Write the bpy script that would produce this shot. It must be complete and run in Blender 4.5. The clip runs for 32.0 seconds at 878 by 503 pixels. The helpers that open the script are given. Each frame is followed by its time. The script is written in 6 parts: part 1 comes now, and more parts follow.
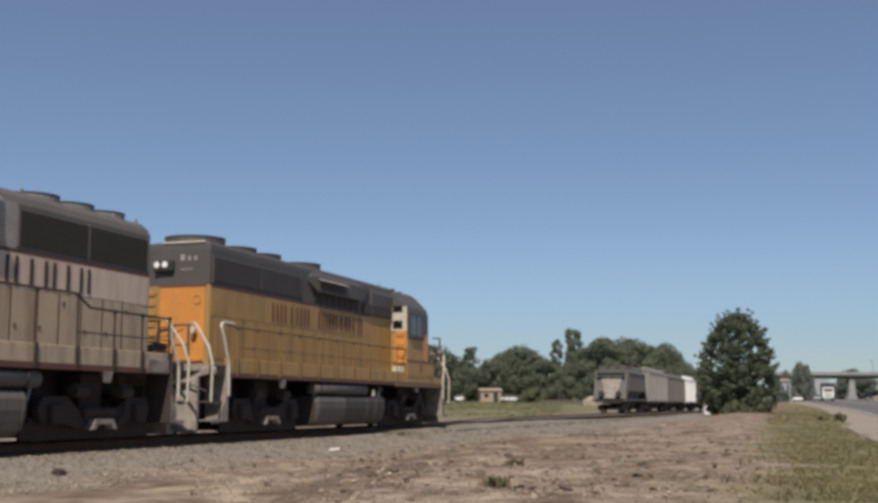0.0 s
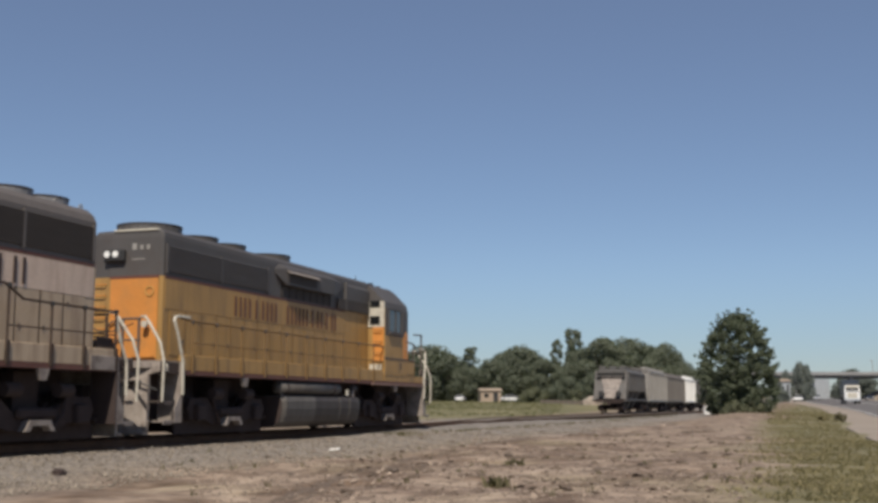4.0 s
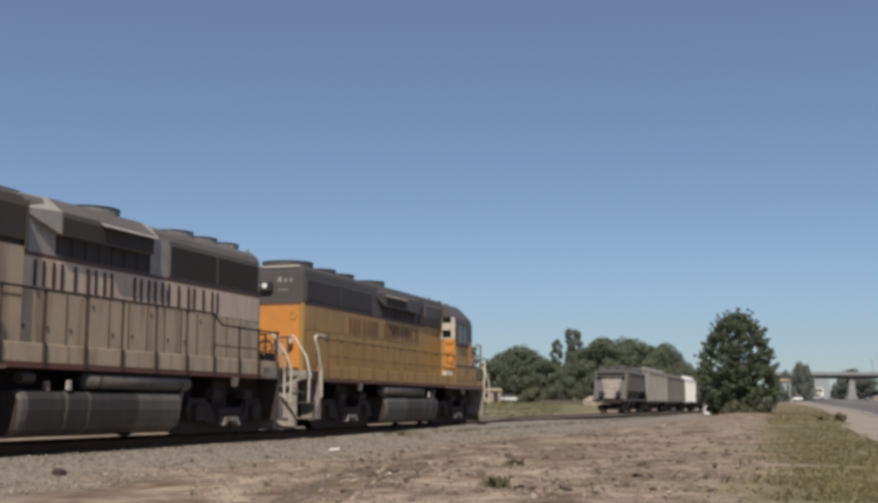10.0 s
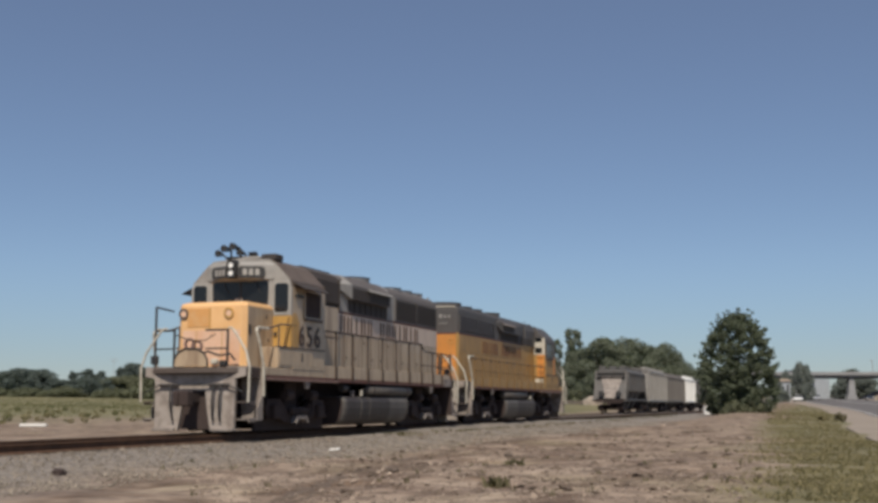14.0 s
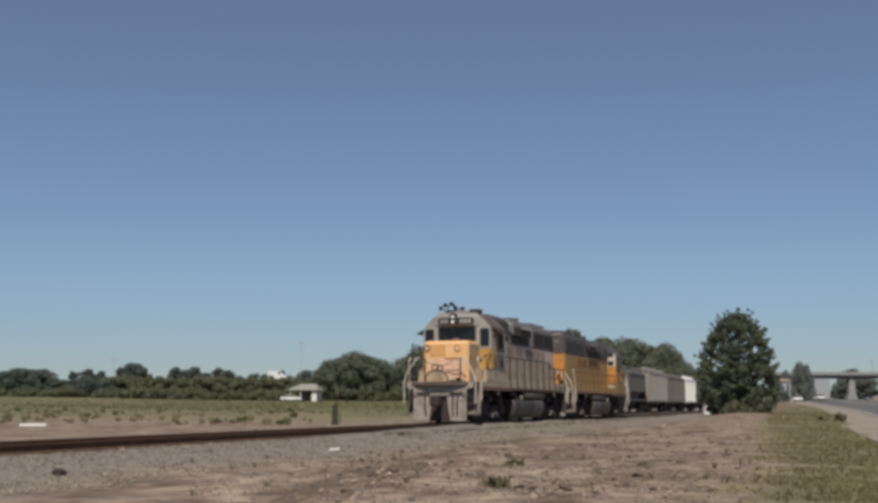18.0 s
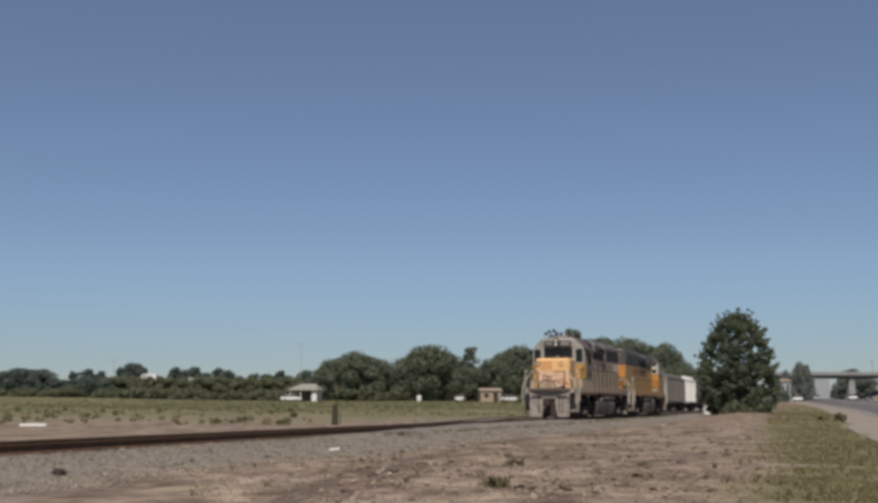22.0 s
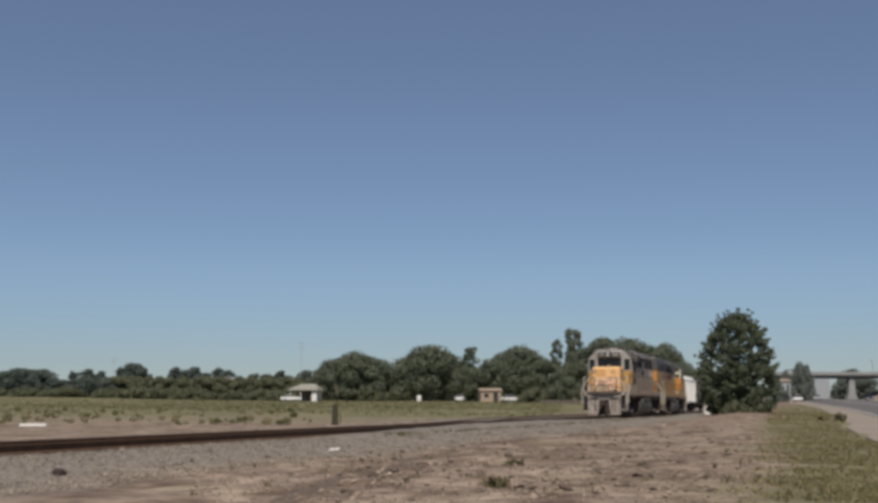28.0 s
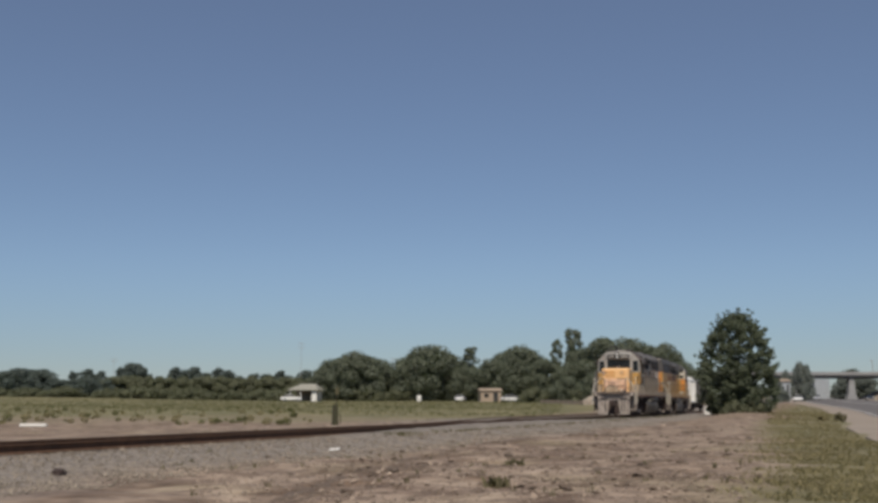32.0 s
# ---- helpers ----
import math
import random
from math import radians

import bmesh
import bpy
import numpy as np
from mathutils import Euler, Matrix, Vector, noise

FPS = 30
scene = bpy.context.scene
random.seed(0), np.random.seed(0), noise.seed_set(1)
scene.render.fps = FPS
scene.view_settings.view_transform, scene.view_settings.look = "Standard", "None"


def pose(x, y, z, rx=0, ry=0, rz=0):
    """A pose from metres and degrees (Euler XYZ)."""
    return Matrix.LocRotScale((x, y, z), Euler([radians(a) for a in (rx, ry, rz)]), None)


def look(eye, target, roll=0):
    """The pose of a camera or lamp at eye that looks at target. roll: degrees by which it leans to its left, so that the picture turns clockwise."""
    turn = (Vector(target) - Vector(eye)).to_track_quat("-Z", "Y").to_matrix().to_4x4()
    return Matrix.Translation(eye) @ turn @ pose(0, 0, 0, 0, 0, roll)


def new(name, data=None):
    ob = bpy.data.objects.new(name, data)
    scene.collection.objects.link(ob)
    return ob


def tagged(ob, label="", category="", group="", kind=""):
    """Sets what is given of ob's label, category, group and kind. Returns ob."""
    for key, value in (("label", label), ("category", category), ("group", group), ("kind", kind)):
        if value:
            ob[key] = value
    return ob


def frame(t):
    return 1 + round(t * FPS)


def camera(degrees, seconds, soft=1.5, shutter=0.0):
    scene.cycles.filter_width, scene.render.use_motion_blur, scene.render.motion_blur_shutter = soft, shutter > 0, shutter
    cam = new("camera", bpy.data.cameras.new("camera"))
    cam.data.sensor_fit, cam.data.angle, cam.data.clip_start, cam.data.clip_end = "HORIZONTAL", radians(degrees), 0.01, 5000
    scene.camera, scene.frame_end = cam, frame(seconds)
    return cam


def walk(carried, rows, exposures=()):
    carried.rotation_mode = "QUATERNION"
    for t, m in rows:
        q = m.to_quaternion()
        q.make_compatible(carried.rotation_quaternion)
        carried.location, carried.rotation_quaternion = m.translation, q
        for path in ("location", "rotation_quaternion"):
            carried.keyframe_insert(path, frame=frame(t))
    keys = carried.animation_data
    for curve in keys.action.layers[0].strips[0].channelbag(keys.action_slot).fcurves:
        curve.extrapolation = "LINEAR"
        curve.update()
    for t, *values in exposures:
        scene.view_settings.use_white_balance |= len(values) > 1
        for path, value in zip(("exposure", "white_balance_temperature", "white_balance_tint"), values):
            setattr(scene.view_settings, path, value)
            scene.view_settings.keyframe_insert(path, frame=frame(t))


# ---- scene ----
# ---- camera: a tripod beside the line, rail top is z = 0 ----
EYE_Z, TILT, LENS = 0.702, 7.575, 41.535
cam = camera(LENS, 32.0, soft=3.45)
walk(cam, [(0.0, pose(0, 0, EYE_Z, 90 + TILT, 0, 0)), (32.0, pose(0, 0, EYE_Z, 90 + TILT, 0, 0))],
     exposures=[(0.0, 0.10), (9.0, 0.09), (14.0, 0.0), (19.0, -0.13), (32.0, -0.14)])

# ---- world and sun ----
TH = radians(18.747)                      # heading of the track, clockwise from +y
U = Vector((math.sin(TH), math.cos(TH), 0))
N = Vector((math.cos(TH), -math.sin(TH), 0))
TRACK_OFF, BEND, BEND_FAR = 14.96, 0.0002546, 0.00032
SUN_TO = (-U * 0.964 + N * 0.268).normalized()
SUN_EL = radians(52)
sun_dir = Vector((SUN_TO.x * math.cos(SUN_EL), SUN_TO.y * math.cos(SUN_EL), math.sin(SUN_EL)))
world = bpy.data.worlds.new("world")
scene.world = world
world.use_nodes = True
wn = world.node_tree.nodes
sky = wn.new("ShaderNodeTexSky")
sky.sky_type, sky.sun_disc = "NISHITA", False
sky.sun_elevation, sky.sun_rotation = SUN_EL, math.atan2(SUN_TO.x, SUN_TO.y)
sky.air_density, sky.dust_density, sky.ozone_density = 1.0, 0.0, 2.8
wn["Background"].inputs["Strength"].default_value = 0.083
sky.altitude = 1200
tint = wn.new("ShaderNodeMix")
tint.data_type, tint.blend_type = "RGBA", "MULTIPLY"
tint.inputs["Factor"].default_value = 1.0
height = wn.new("ShaderNodeSeparateXYZ")
world.node_tree.links.new(wn.new("ShaderNodeTexCoord").outputs["Generated"], height.inputs[0])
rise = wn.new("ShaderNodeMapRange")
rise.interpolation_type = "SMOOTHSTEP"
rise.inputs["From Min"].default_value, rise.inputs["From Max"].default_value = 0.0, 0.46
world.node_tree.links.new(height.outputs["Z"], rise.inputs["Value"])
cast = wn.new("ShaderNodeMix")                 # clear turquoise low down, the camera's lilac cast higher up
cast.data_type = "RGBA"
cast.inputs["A"].default_value, cast.inputs["B"].default_value = (0.955, 0.98, 0.995, 1), (0.985, 0.862, 0.845, 1)
world.node_tree.links.new(rise.outputs[0], cast.inputs["Factor"])
low = wn.new("ShaderNodeMapRange")             # thicker dusty air close to the horizon
low.interpolation_type = "SMOOTHSTEP"
low.inputs["From Min"].default_value, low.inputs["From Max"].default_value = -0.02, 0.13
low.inputs["To Min"].default_value, low.inputs["To Max"].default_value = 0.70, 1.08
world.node_tree.links.new(height.outputs["Z"], low.inputs["Value"])
dusty_cast = wn.new("ShaderNodeVectorMath")
dusty_cast.operation = "SCALE"
world.node_tree.links.new(cast.outputs["Result"], dusty_cast.inputs[0])
world.node_tree.links.new(low.outputs[0], dusty_cast.inputs["Scale"])
world.node_tree.links.new(dusty_cast.outputs[0], tint.inputs["B"])
world.node_tree.links.new(sky.outputs[0], tint.inputs["A"])
haze = wn.new("ShaderNodeMix")
haze.data_type = "RGBA"
haze.inputs["Factor"].default_value = 0.30
haze.inputs["B"].default_value = (2.15, 3.0, 4.9, 1)      # thin even haze over the whole sky
world.node_tree.links.new(tint.outputs["Result"], haze.inputs["A"])
world.node_tree.links.new(haze.outputs["Result"], wn["Background"].inputs["Color"])
sun_data = bpy.data.lights.new("sun", "SUN")
sun_data.energy, sun_data.angle, sun_data.color = 4.8, radians(0.53), (1.0, 0.91, 0.78)
sun = new("sun", sun_data)
sun.matrix_basis = look(sun_dir * 50, (0, 0, 0))


# ---- materials ----
def material(name, rgb, rough=0.7, metal=0.0, var=0.15, scale=3.0, fine=40.0, bump=0.1, dirt=None, dirt_amount=0.0,
             streak=False, island=0.0, spread=0.0):
    """A principled surface with variation at two scales, optional dirt patches and streaks."""
    m = bpy.data.materials.new(name)
    m.use_nodes = True
    nt = m.node_tree
    nd, lk = nt.nodes, nt.links
    b = nd["Principled BSDF"]
    b.inputs["Roughness"].default_value, b.inputs["Metallic"].default_value = rough, metal
    co = nd.new("ShaderNodeTexCoord")
    n1, n2 = nd.new("ShaderNodeTexNoise"), nd.new("ShaderNodeTexNoise")
    n1.inputs["Scale"].default_value, n1.inputs["Detail"].default_value = scale, 5
    n2.inputs["Scale"].default_value, n2.inputs["Detail"].default_value = fine, 3
    # each object gets its own stretch of the pattern
    off = nd.new("ShaderNodeVectorMath")
    off.operation = "ADD"
    rnd = nd.new("ShaderNodeVectorMath")
    rnd.operation = "SCALE"
    rnd.inputs[0].default_value = (31.0, 17.0, 5.0)
    lk.new(nd.new("ShaderNodeObjectInfo").outputs["Random"], rnd.inputs["Scale"])
    lk.new(co.outputs["Object"], off.inputs[0])
    lk.new(rnd.outputs[0], off.inputs[1])
    where = off.outputs[0]
    for q in (n1, n2):
        lk.new(where, q.inputs["Vector"])
    add = nd.new("ShaderNodeMath")
    add.operation = "ADD"
    lk.new(n1.outputs["Fac"], add.inputs[0])
    lk.new(n2.outputs["Fac"], add.inputs[1])
    ra = nd.new("ShaderNodeMapRange")
    ra.inputs["From Min"].default_value, ra.inputs["From Max"].default_value = 0.6, 1.4
    ra.inputs["To Min"].default_value, ra.inputs["To Max"].default_value = 1 - var, 1 + var
    lk.new(add.outputs[0], ra.inputs["Value"])
    mul = nd.new("ShaderNodeVectorMath")
    mul.operation = "SCALE"
    mul.inputs[0].default_value = rgb
    lk.new(ra.outputs[0], mul.inputs["Scale"])
    out = mul.outputs[0]
    if dirt:
        n3 = nd.new("ShaderNodeTexNoise")
        n3.inputs["Scale"].default_value, n3.inputs["Detail"].default_value = scale * 1.7, 6
        if streak:
            mp = nd.new("ShaderNodeMapping")
            mp.inputs["Scale"].default_value = (2.2, 2.2, 0.25)
            lk.new(where, mp.inputs["Vector"])
            lk.new(mp.outputs[0], n3.inputs["Vector"])
        else:
            lk.new(where, n3.inputs["Vector"])
        r3 = nd.new("ShaderNodeMapRange")
        r3.inputs["From Min"].default_value, r3.inputs["From Max"].default_value = 0.47, 0.72
        r3.inputs["To Max"].default_value = dirt_amount
        lk.new(n3.outputs["Fac"], r3.inputs["Value"])
        mx = nd.new("ShaderNodeMix")
        mx.data_type = "RGBA"
        lk.new(r3.outputs[0], mx.inputs["Factor"])
        lk.new(out, mx.inputs["A"])
        mx.inputs["B"].default_value = (*dirt, 1)
        out = mx.outputs["Result"]
    if island or spread:
        src = nd.new("ShaderNodeNewGeometry").outputs["Random Per Island"] if island else nd.new("ShaderNodeObjectInfo").outputs["Random"]
        amount = island or spread
        r4 = nd.new("ShaderNodeMapRange")
        r4.inputs["To Min"].default_value, r4.inputs["To Max"].default_value = 1 - amount, 1 + amount
        lk.new(src, r4.inputs["Value"])
        m4 = nd.new("ShaderNodeVectorMath")
        m4.operation = "SCALE"
        lk.new(out, m4.inputs[0])
        lk.new(r4.outputs[0], m4.inputs["Scale"])
        out = m4.outputs[0]
    lk.new(out, b.inputs["Base Color"])
    if bump:
        bp = nd.new("ShaderNodeBump")
        bp.inputs["Strength"].default_value, bp.inputs["Distance"].default_value = bump, 0.02
        lk.new(n2.outputs["Fac"], bp.inputs["Height"])
        lk.new(bp.outputs[0], b.inputs["Normal"])
    return m


def leaf_material(name, rgb, island=0.45):
    m = material(name, rgb, 0.6, 0, 0.25, 0.6, 6.0, 0, island=island)
    nd, lk = m.node_tree.nodes, m.node_tree.links
    b = nd["Principled BSDF"]
    b.inputs["Specular IOR Level"].default_value = 0.15
    tr = nd.new("ShaderNodeBsdfTranslucent")
    tr.inputs["Color"].default_value = (rgb[0] * 1.4, rgb[1] * 1.6, rgb[2], 1)
    mx = nd.new("ShaderNodeMixShader")
    mx.inputs[0].default_value = 0.33
    lk.new(b.outputs[0], mx.inputs[1])
    lk.new(tr.outputs[0], mx.inputs[2])
    lk.new(mx.outputs[0], nd["Material Output"].inputs["Surface"])
    return m


RUST = (0.10, 0.055, 0.035)
M = dict(
    cream=material("faded_cream_paint", (0.415, 0.315, 0.214), 0.36, 0, 0.12, 1.2, 25, 0.05, (0.165, 0.098, 0.058), 0.65, True),
    yellow=material("armour_yellow_paint", (0.441, 0.201, 0.036), 0.45, 0, 0.10, 1.0, 25, 0.04, (0.228, 0.114, 0.038), 0.35, True),
    pale_peach=material("chalky_peach_paint", (0.66, 0.43, 0.30), 0.6, 0, 0.1, 1.4, 25, 0.05, (0.58, 0.28, 0.13), 0.5),
    peach=material("sun_bleached_orange_paint", (0.73, 0.44, 0.205), 0.5, 0, 0.10, 1.4, 25, 0.04, (0.68, 0.36, 0.13), 0.5),
    ochre=material("faded_ochre_paint", (0.456, 0.262, 0.072), 0.5, 0, 0.12, 1.6, 25, 0.05, (0.258, 0.152, 0.061), 0.5, True),
    mid_grey=material("worn_grey_paint", (0.114, 0.099, 0.090), 0.6, 0, 0.15, 1.2, 25, 0.05, (0.091, 0.076, 0.065), 0.5, True),
    side_yellow=material("grimy_yellow_paint", (0.360, 0.210, 0.066), 0.5, 0, 0.14, 1.0, 25, 0.05, (0.150, 0.092, 0.040), 0.6, True),
    orange=material("faded_orange_paint", (0.56, 0.225, 0.050), 0.5, 0, 0.12, 1.4, 25, 0.04, (0.36, 0.185, 0.065), 0.5),
    grey=material("harbor_grey_paint", (0.074, 0.068, 0.066), 0.6, 0, 0.15, 1.2, 25, 0.05, (0.068, 0.053, 0.046), 0.5),
    pale_grey=material("faded_grey_paint", (0.29, 0.275, 0.255), 0.6, 0, 0.15, 1.2, 25, 0.05, (0.15, 0.125, 0.11), 0.5),
    brown_grey=material("sooty_grey_paint", (0.091, 0.070, 0.059), 0.65, 0, 0.15, 1.5, 25, 0.05, (0.061, 0.046, 0.038), 0.5),
    post_yellow=material("grimy_yellow_iron", (0.185, 0.108, 0.040), 0.8, 0, 0.2, 4, 40, 0.1, (0.09, 0.055, 0.028), 0.4),
    rail_brown=material("rusty_brown_iron", (0.042, 0.026, 0.018), 0.8, 0, 0.2, 4, 40, 0.1, (0.076, 0.038, 0.023), 0.4),
    cream_pale=material("bleached_cream_paint", (0.55, 0.425, 0.335), 0.38, 0, 0.12, 1.4, 25, 0.05, (0.26, 0.16, 0.11), 0.5, True),
    soot=material("sooty_brown_panel", (0.042, 0.032, 0.027), 0.75, 0, 0.2, 1.5, 30, 0.1),
    pink_rust=material("dusty_pink_sill_paint", (0.228, 0.141, 0.114), 0.7, 0, 0.2, 2, 30, 0.1, (0.106, 0.061, 0.046), 0.5),
    grille_dark=material("sooty_dark_screen", (0.043, 0.036, 0.033), 0.8, 0, 0.2, 2, 60, 0.2),
    # scuffed paint of the rear bay; also the painted sunlight on the tank end
    tank_pale=material("scuffed_tank_paint", (0.098, 0.088, 0.078), 0.6, 0, 0.25, 1.2, 30, 0.1, (0.045, 0.036, 0.031), 0.6, True),
    fan_paint=material("blue_grey_fan_paint", (0.175, 0.171, 0.175), 0.55, 0, 0.15, 1.5, 30, 0.05),
    roof_brown=material("sooty_tan_roof_paint", (0.122, 0.093, 0.075), 0.65, 0, 0.15, 1.5, 25, 0.05, (0.075, 0.055, 0.043), 0.6),
    gasket=material("pale_window_rubber", (0.319, 0.304, 0.281), 0.6, 0, 0.1, 4, 40, 0.05),
    faded_orange=material("faded_orange_door_paint", (0.593, 0.304, 0.106), 0.5, 0, 0.1, 2.4, 25, 0.04, (0.593, 0.380, 0.198), 0.7),
    pane=material("window_pane", (0.050, 0.055, 0.060), 0.05, 0, 0.05, 3, 20, 0),
    under=material("grimy_black_iron", (0.042, 0.028, 0.025), 0.95, 0.0, 0.3, 3, 40, 0.2, (0.064, 0.044, 0.037), 0.4),
    tank=material("grimy_tank_paint", (0.040, 0.032, 0.029), 0.6, 0, 0.25, 0.9, 30, 0.1, (0.085, 0.074, 0.066), 0.5, True),
    # lighter copy of the dusty iron: sun on the pilot put into its colour
    pilot_sunlit=material("sunlit_dusty_pilot_paint", (0.315, 0.272, 0.240), 0.7, 0, 0.25, 2.2, 30, 0.15, (0.11, 0.08, 0.062), 0.7),
    dust=material("dusty_grey_iron", (0.245, 0.210, 0.186), 0.7, 0, 0.25, 2.4, 30, 0.15, (0.085, 0.062, 0.05), 0.75),
    white=material("chipped_white_paint", (0.50, 0.465, 0.39), 0.5, 0, 0.10, 6, 50, 0.05, (0.22, 0.17, 0.13), 0.5),
    dark=material("black_paint", (0.025, 0.024, 0.024), 0.55, 0, 0.2, 5, 40, 0.05),
    olive_iron=material("flaking_olive_iron", (0.036, 0.036, 0.017), 0.85, 0, 0.25, 6, 50, 0.2, (0.07, 0.045, 0.025), 0.4),
    numeral=material("dark_maroon_numerals", (0.048, 0.026, 0.020), 0.6, 0, 0.2, 6, 40, 0.0, (0.13, 0.09, 0.065), 0.5),
    letter=material("dark_maroon_paint", (0.032, 0.014, 0.011), 0.55, 0, 0.15, 5, 40, 0.0),
    red=material("weathered_red_stripe", (0.114, 0.044, 0.032), 0.6, 0, 0.2, 4, 40, 0.05, RUST, 0.5),
    glass=material("dark_glass", (0.010, 0.011, 0.012), 0.22, 0, 0.1, 3, 20, 0),
    lamp=material("lamp_lens", (0.765, 0.765, 0.738), 0.1, 0, 0.05, 5, 40, 0),
    rail=material("rusty_rail", (0.088, 0.044, 0.023), 0.85, 0.0, 0.3, 3, 60, 0.2, (0.135, 0.068, 0.034), 0.7),
    tie=material("weathered_tie_wood", (0.065, 0.052, 0.042), 0.85, 0, 0.3, 4, 50, 0.4, (0.122, 0.099, 0.084), 0.5, spread=0.3),
    hopper=material("weathered_grey_hopper", (0.156, 0.144, 0.131), 0.65, 0, 0.14, 1.0, 20, 0.05, (0.091, 0.076, 0.068), 0.65, True),
    hopper_brown=material("brown_grey_hopper", (0.128, 0.105, 0.090), 0.65, 0, 0.14, 1.0, 20, 0.05, (0.07, 0.055, 0.047), 0.65, True),
    hopper_mid=material("streaked_grey_hopper", (0.103, 0.099, 0.095), 0.65, 0, 0.14, 1.0, 20, 0.05, (0.068, 0.057, 0.052), 0.6, True),
    hopper_dark=material("dark_grey_hopper", (0.076, 0.072, 0.070), 0.65, 0, 0.12, 1.0, 20, 0.05, (0.076, 0.053, 0.046), 0.5, True),
    white_car=material("white_hopper_paint", (0.702, 0.693, 0.666), 0.55, 0, 0.06, 1.0, 20, 0.03, (0.405, 0.360, 0.315), 0.35, True),
    pale_wall=material("pale_blue_concrete", (0.304, 0.327, 0.350), 0.85, 0, 0.1, 0.5, 8, 0.05, (0.228, 0.228, 0.228), 0.4),
    concrete=material("bridge_concrete", (0.251, 0.251, 0.255), 0.85, 0, 0.12, 0.4, 8, 0.1, (0.152, 0.137, 0.129), 0.4),
    # dark copy of the bridge concrete: shade below the deck as colour
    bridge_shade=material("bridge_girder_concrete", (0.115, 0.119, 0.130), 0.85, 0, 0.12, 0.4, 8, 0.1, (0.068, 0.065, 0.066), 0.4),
    plaster=material("white_plaster", (0.648, 0.639, 0.612), 0.8, 0, 0.06, 0.8, 12, 0.05, (0.450, 0.414, 0.378), 0.3),
    tan=material("tan_stucco", (0.319, 0.251, 0.190), 0.85, 0, 0.1, 0.8, 12, 0.05, (0.258, 0.190, 0.137), 0.3),
    roof=material("pale_shingles", (0.258, 0.251, 0.213), 0.85, 0, 0.15, 1.0, 14, 0.1, (0.228, 0.205, 0.190), 0.4),
    asphalt=material("worn_asphalt", (0.105, 0.096, 0.092), 0.9, 0, 0.15, 0.2, 9, 0.2, (0.15, 0.135, 0.122), 0.5),
    shoulder=material("pale_gravel_shoulder", (0.262, 0.218, 0.176), 0.95, 0, 0.15, 0.5, 15, 0.3, (0.190, 0.155, 0.122), 0.5),
    stone=material("grey_ballast_stone", (0.205, 0.173, 0.138), 0.9, 0, 0.15, 6, 60, 0.2, island=0.4),
    stone_bed=material("packed_grey_ballast", (0.19, 0.165, 0.140), 0.95, 0, 0.3, 2.2, 30, 0.6, (0.11, 0.09, 0.072), 0.5),
    rubble=material("pale_rubble", (0.215, 0.168, 0.132), 0.95, 0, 0.2, 6, 50, 0.3, island=0.4),
    clod=material("turned_brown_earth", (0.105, 0.076, 0.056), 0.95, 0, 0.3, 5, 40, 0.6, (0.165, 0.122, 0.092), 0.5),
    bark=material("tree_bark", (0.099, 0.076, 0.061), 0.9, 0, 0.3, 3, 30, 0.5),
    leaf=leaf_material("dark_green_leaves", (0.106, 0.122, 0.083), 0.20),
    # far field trees: distance haze put into a paler leaf colour
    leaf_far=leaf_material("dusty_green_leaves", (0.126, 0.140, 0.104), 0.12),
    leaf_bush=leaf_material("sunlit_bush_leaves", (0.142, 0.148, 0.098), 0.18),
    # bluish distance haze painted into the leaves of the tree belts
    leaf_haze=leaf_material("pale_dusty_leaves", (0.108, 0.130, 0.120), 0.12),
    # olive green lightened for the haze at this distance
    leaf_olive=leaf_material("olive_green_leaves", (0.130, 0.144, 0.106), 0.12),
    # palest leaves: the haze over the overpass trees is in their colour
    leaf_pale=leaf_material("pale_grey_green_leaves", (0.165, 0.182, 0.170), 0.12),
    dry=leaf_material("dry_grass_blades", (0.208, 0.178, 0.100), 0.40),
    crop=leaf_material("green_crop_leaves", (0.118, 0.118, 0.053), 0.4),
    track_weed=leaf_material("dark_olive_weed", (0.070, 0.070, 0.034), 0.4),
    weed=leaf_material("grey_green_weed", (0.125, 0.110, 0.065), 0.4),
    tyre=material("rubber", (0.020, 0.020, 0.020), 0.85, 0, 0.2, 6, 40, 0.1),
    car_white=material("white_car_paint", (0.702, 0.702, 0.693), 0.3, 0, 0.03, 2, 20, 0),
    car_silver=material("silver_car_paint", (0.495, 0.513, 0.540), 0.3, 0.4, 0.05, 2, 20, 0),
    car_blue=material("blue_grey_paint", (0.034, 0.042, 0.057), 0.35, 0, 0.05, 2, 20, 0),
)


# ---- mesh helpers ----
def part(name, bm, mat, parent=None, label="", smooth=False):
    me = bpy.data.meshes.new(name)
    bmesh.ops.recalc_face_normals(bm, faces=bm.faces)
    bm.to_mesh(me)
    bm.free()
    if smooth:
        me.shade_smooth()
    me.materials.append(M[mat] if isinstance(mat, str) else mat)
    ob = new(name, me)
    if parent:
        ob.parent = parent
    if label:
        ob["label"] = label
    return ob


def again(src, parent, m=None):
    """Another part on the same mesh, at the pose m in the parent's space."""
    ob = new(src.name.split(".")[0], src.data)
    ob.parent = parent
    if m is not None:
        ob.matrix_basis = m
    return ob


def thing(name, m, label, category, group="", kind=""):
    ob = new(name)
    ob.matrix_basis = m
    return tagged(ob, label, category, group, kind)


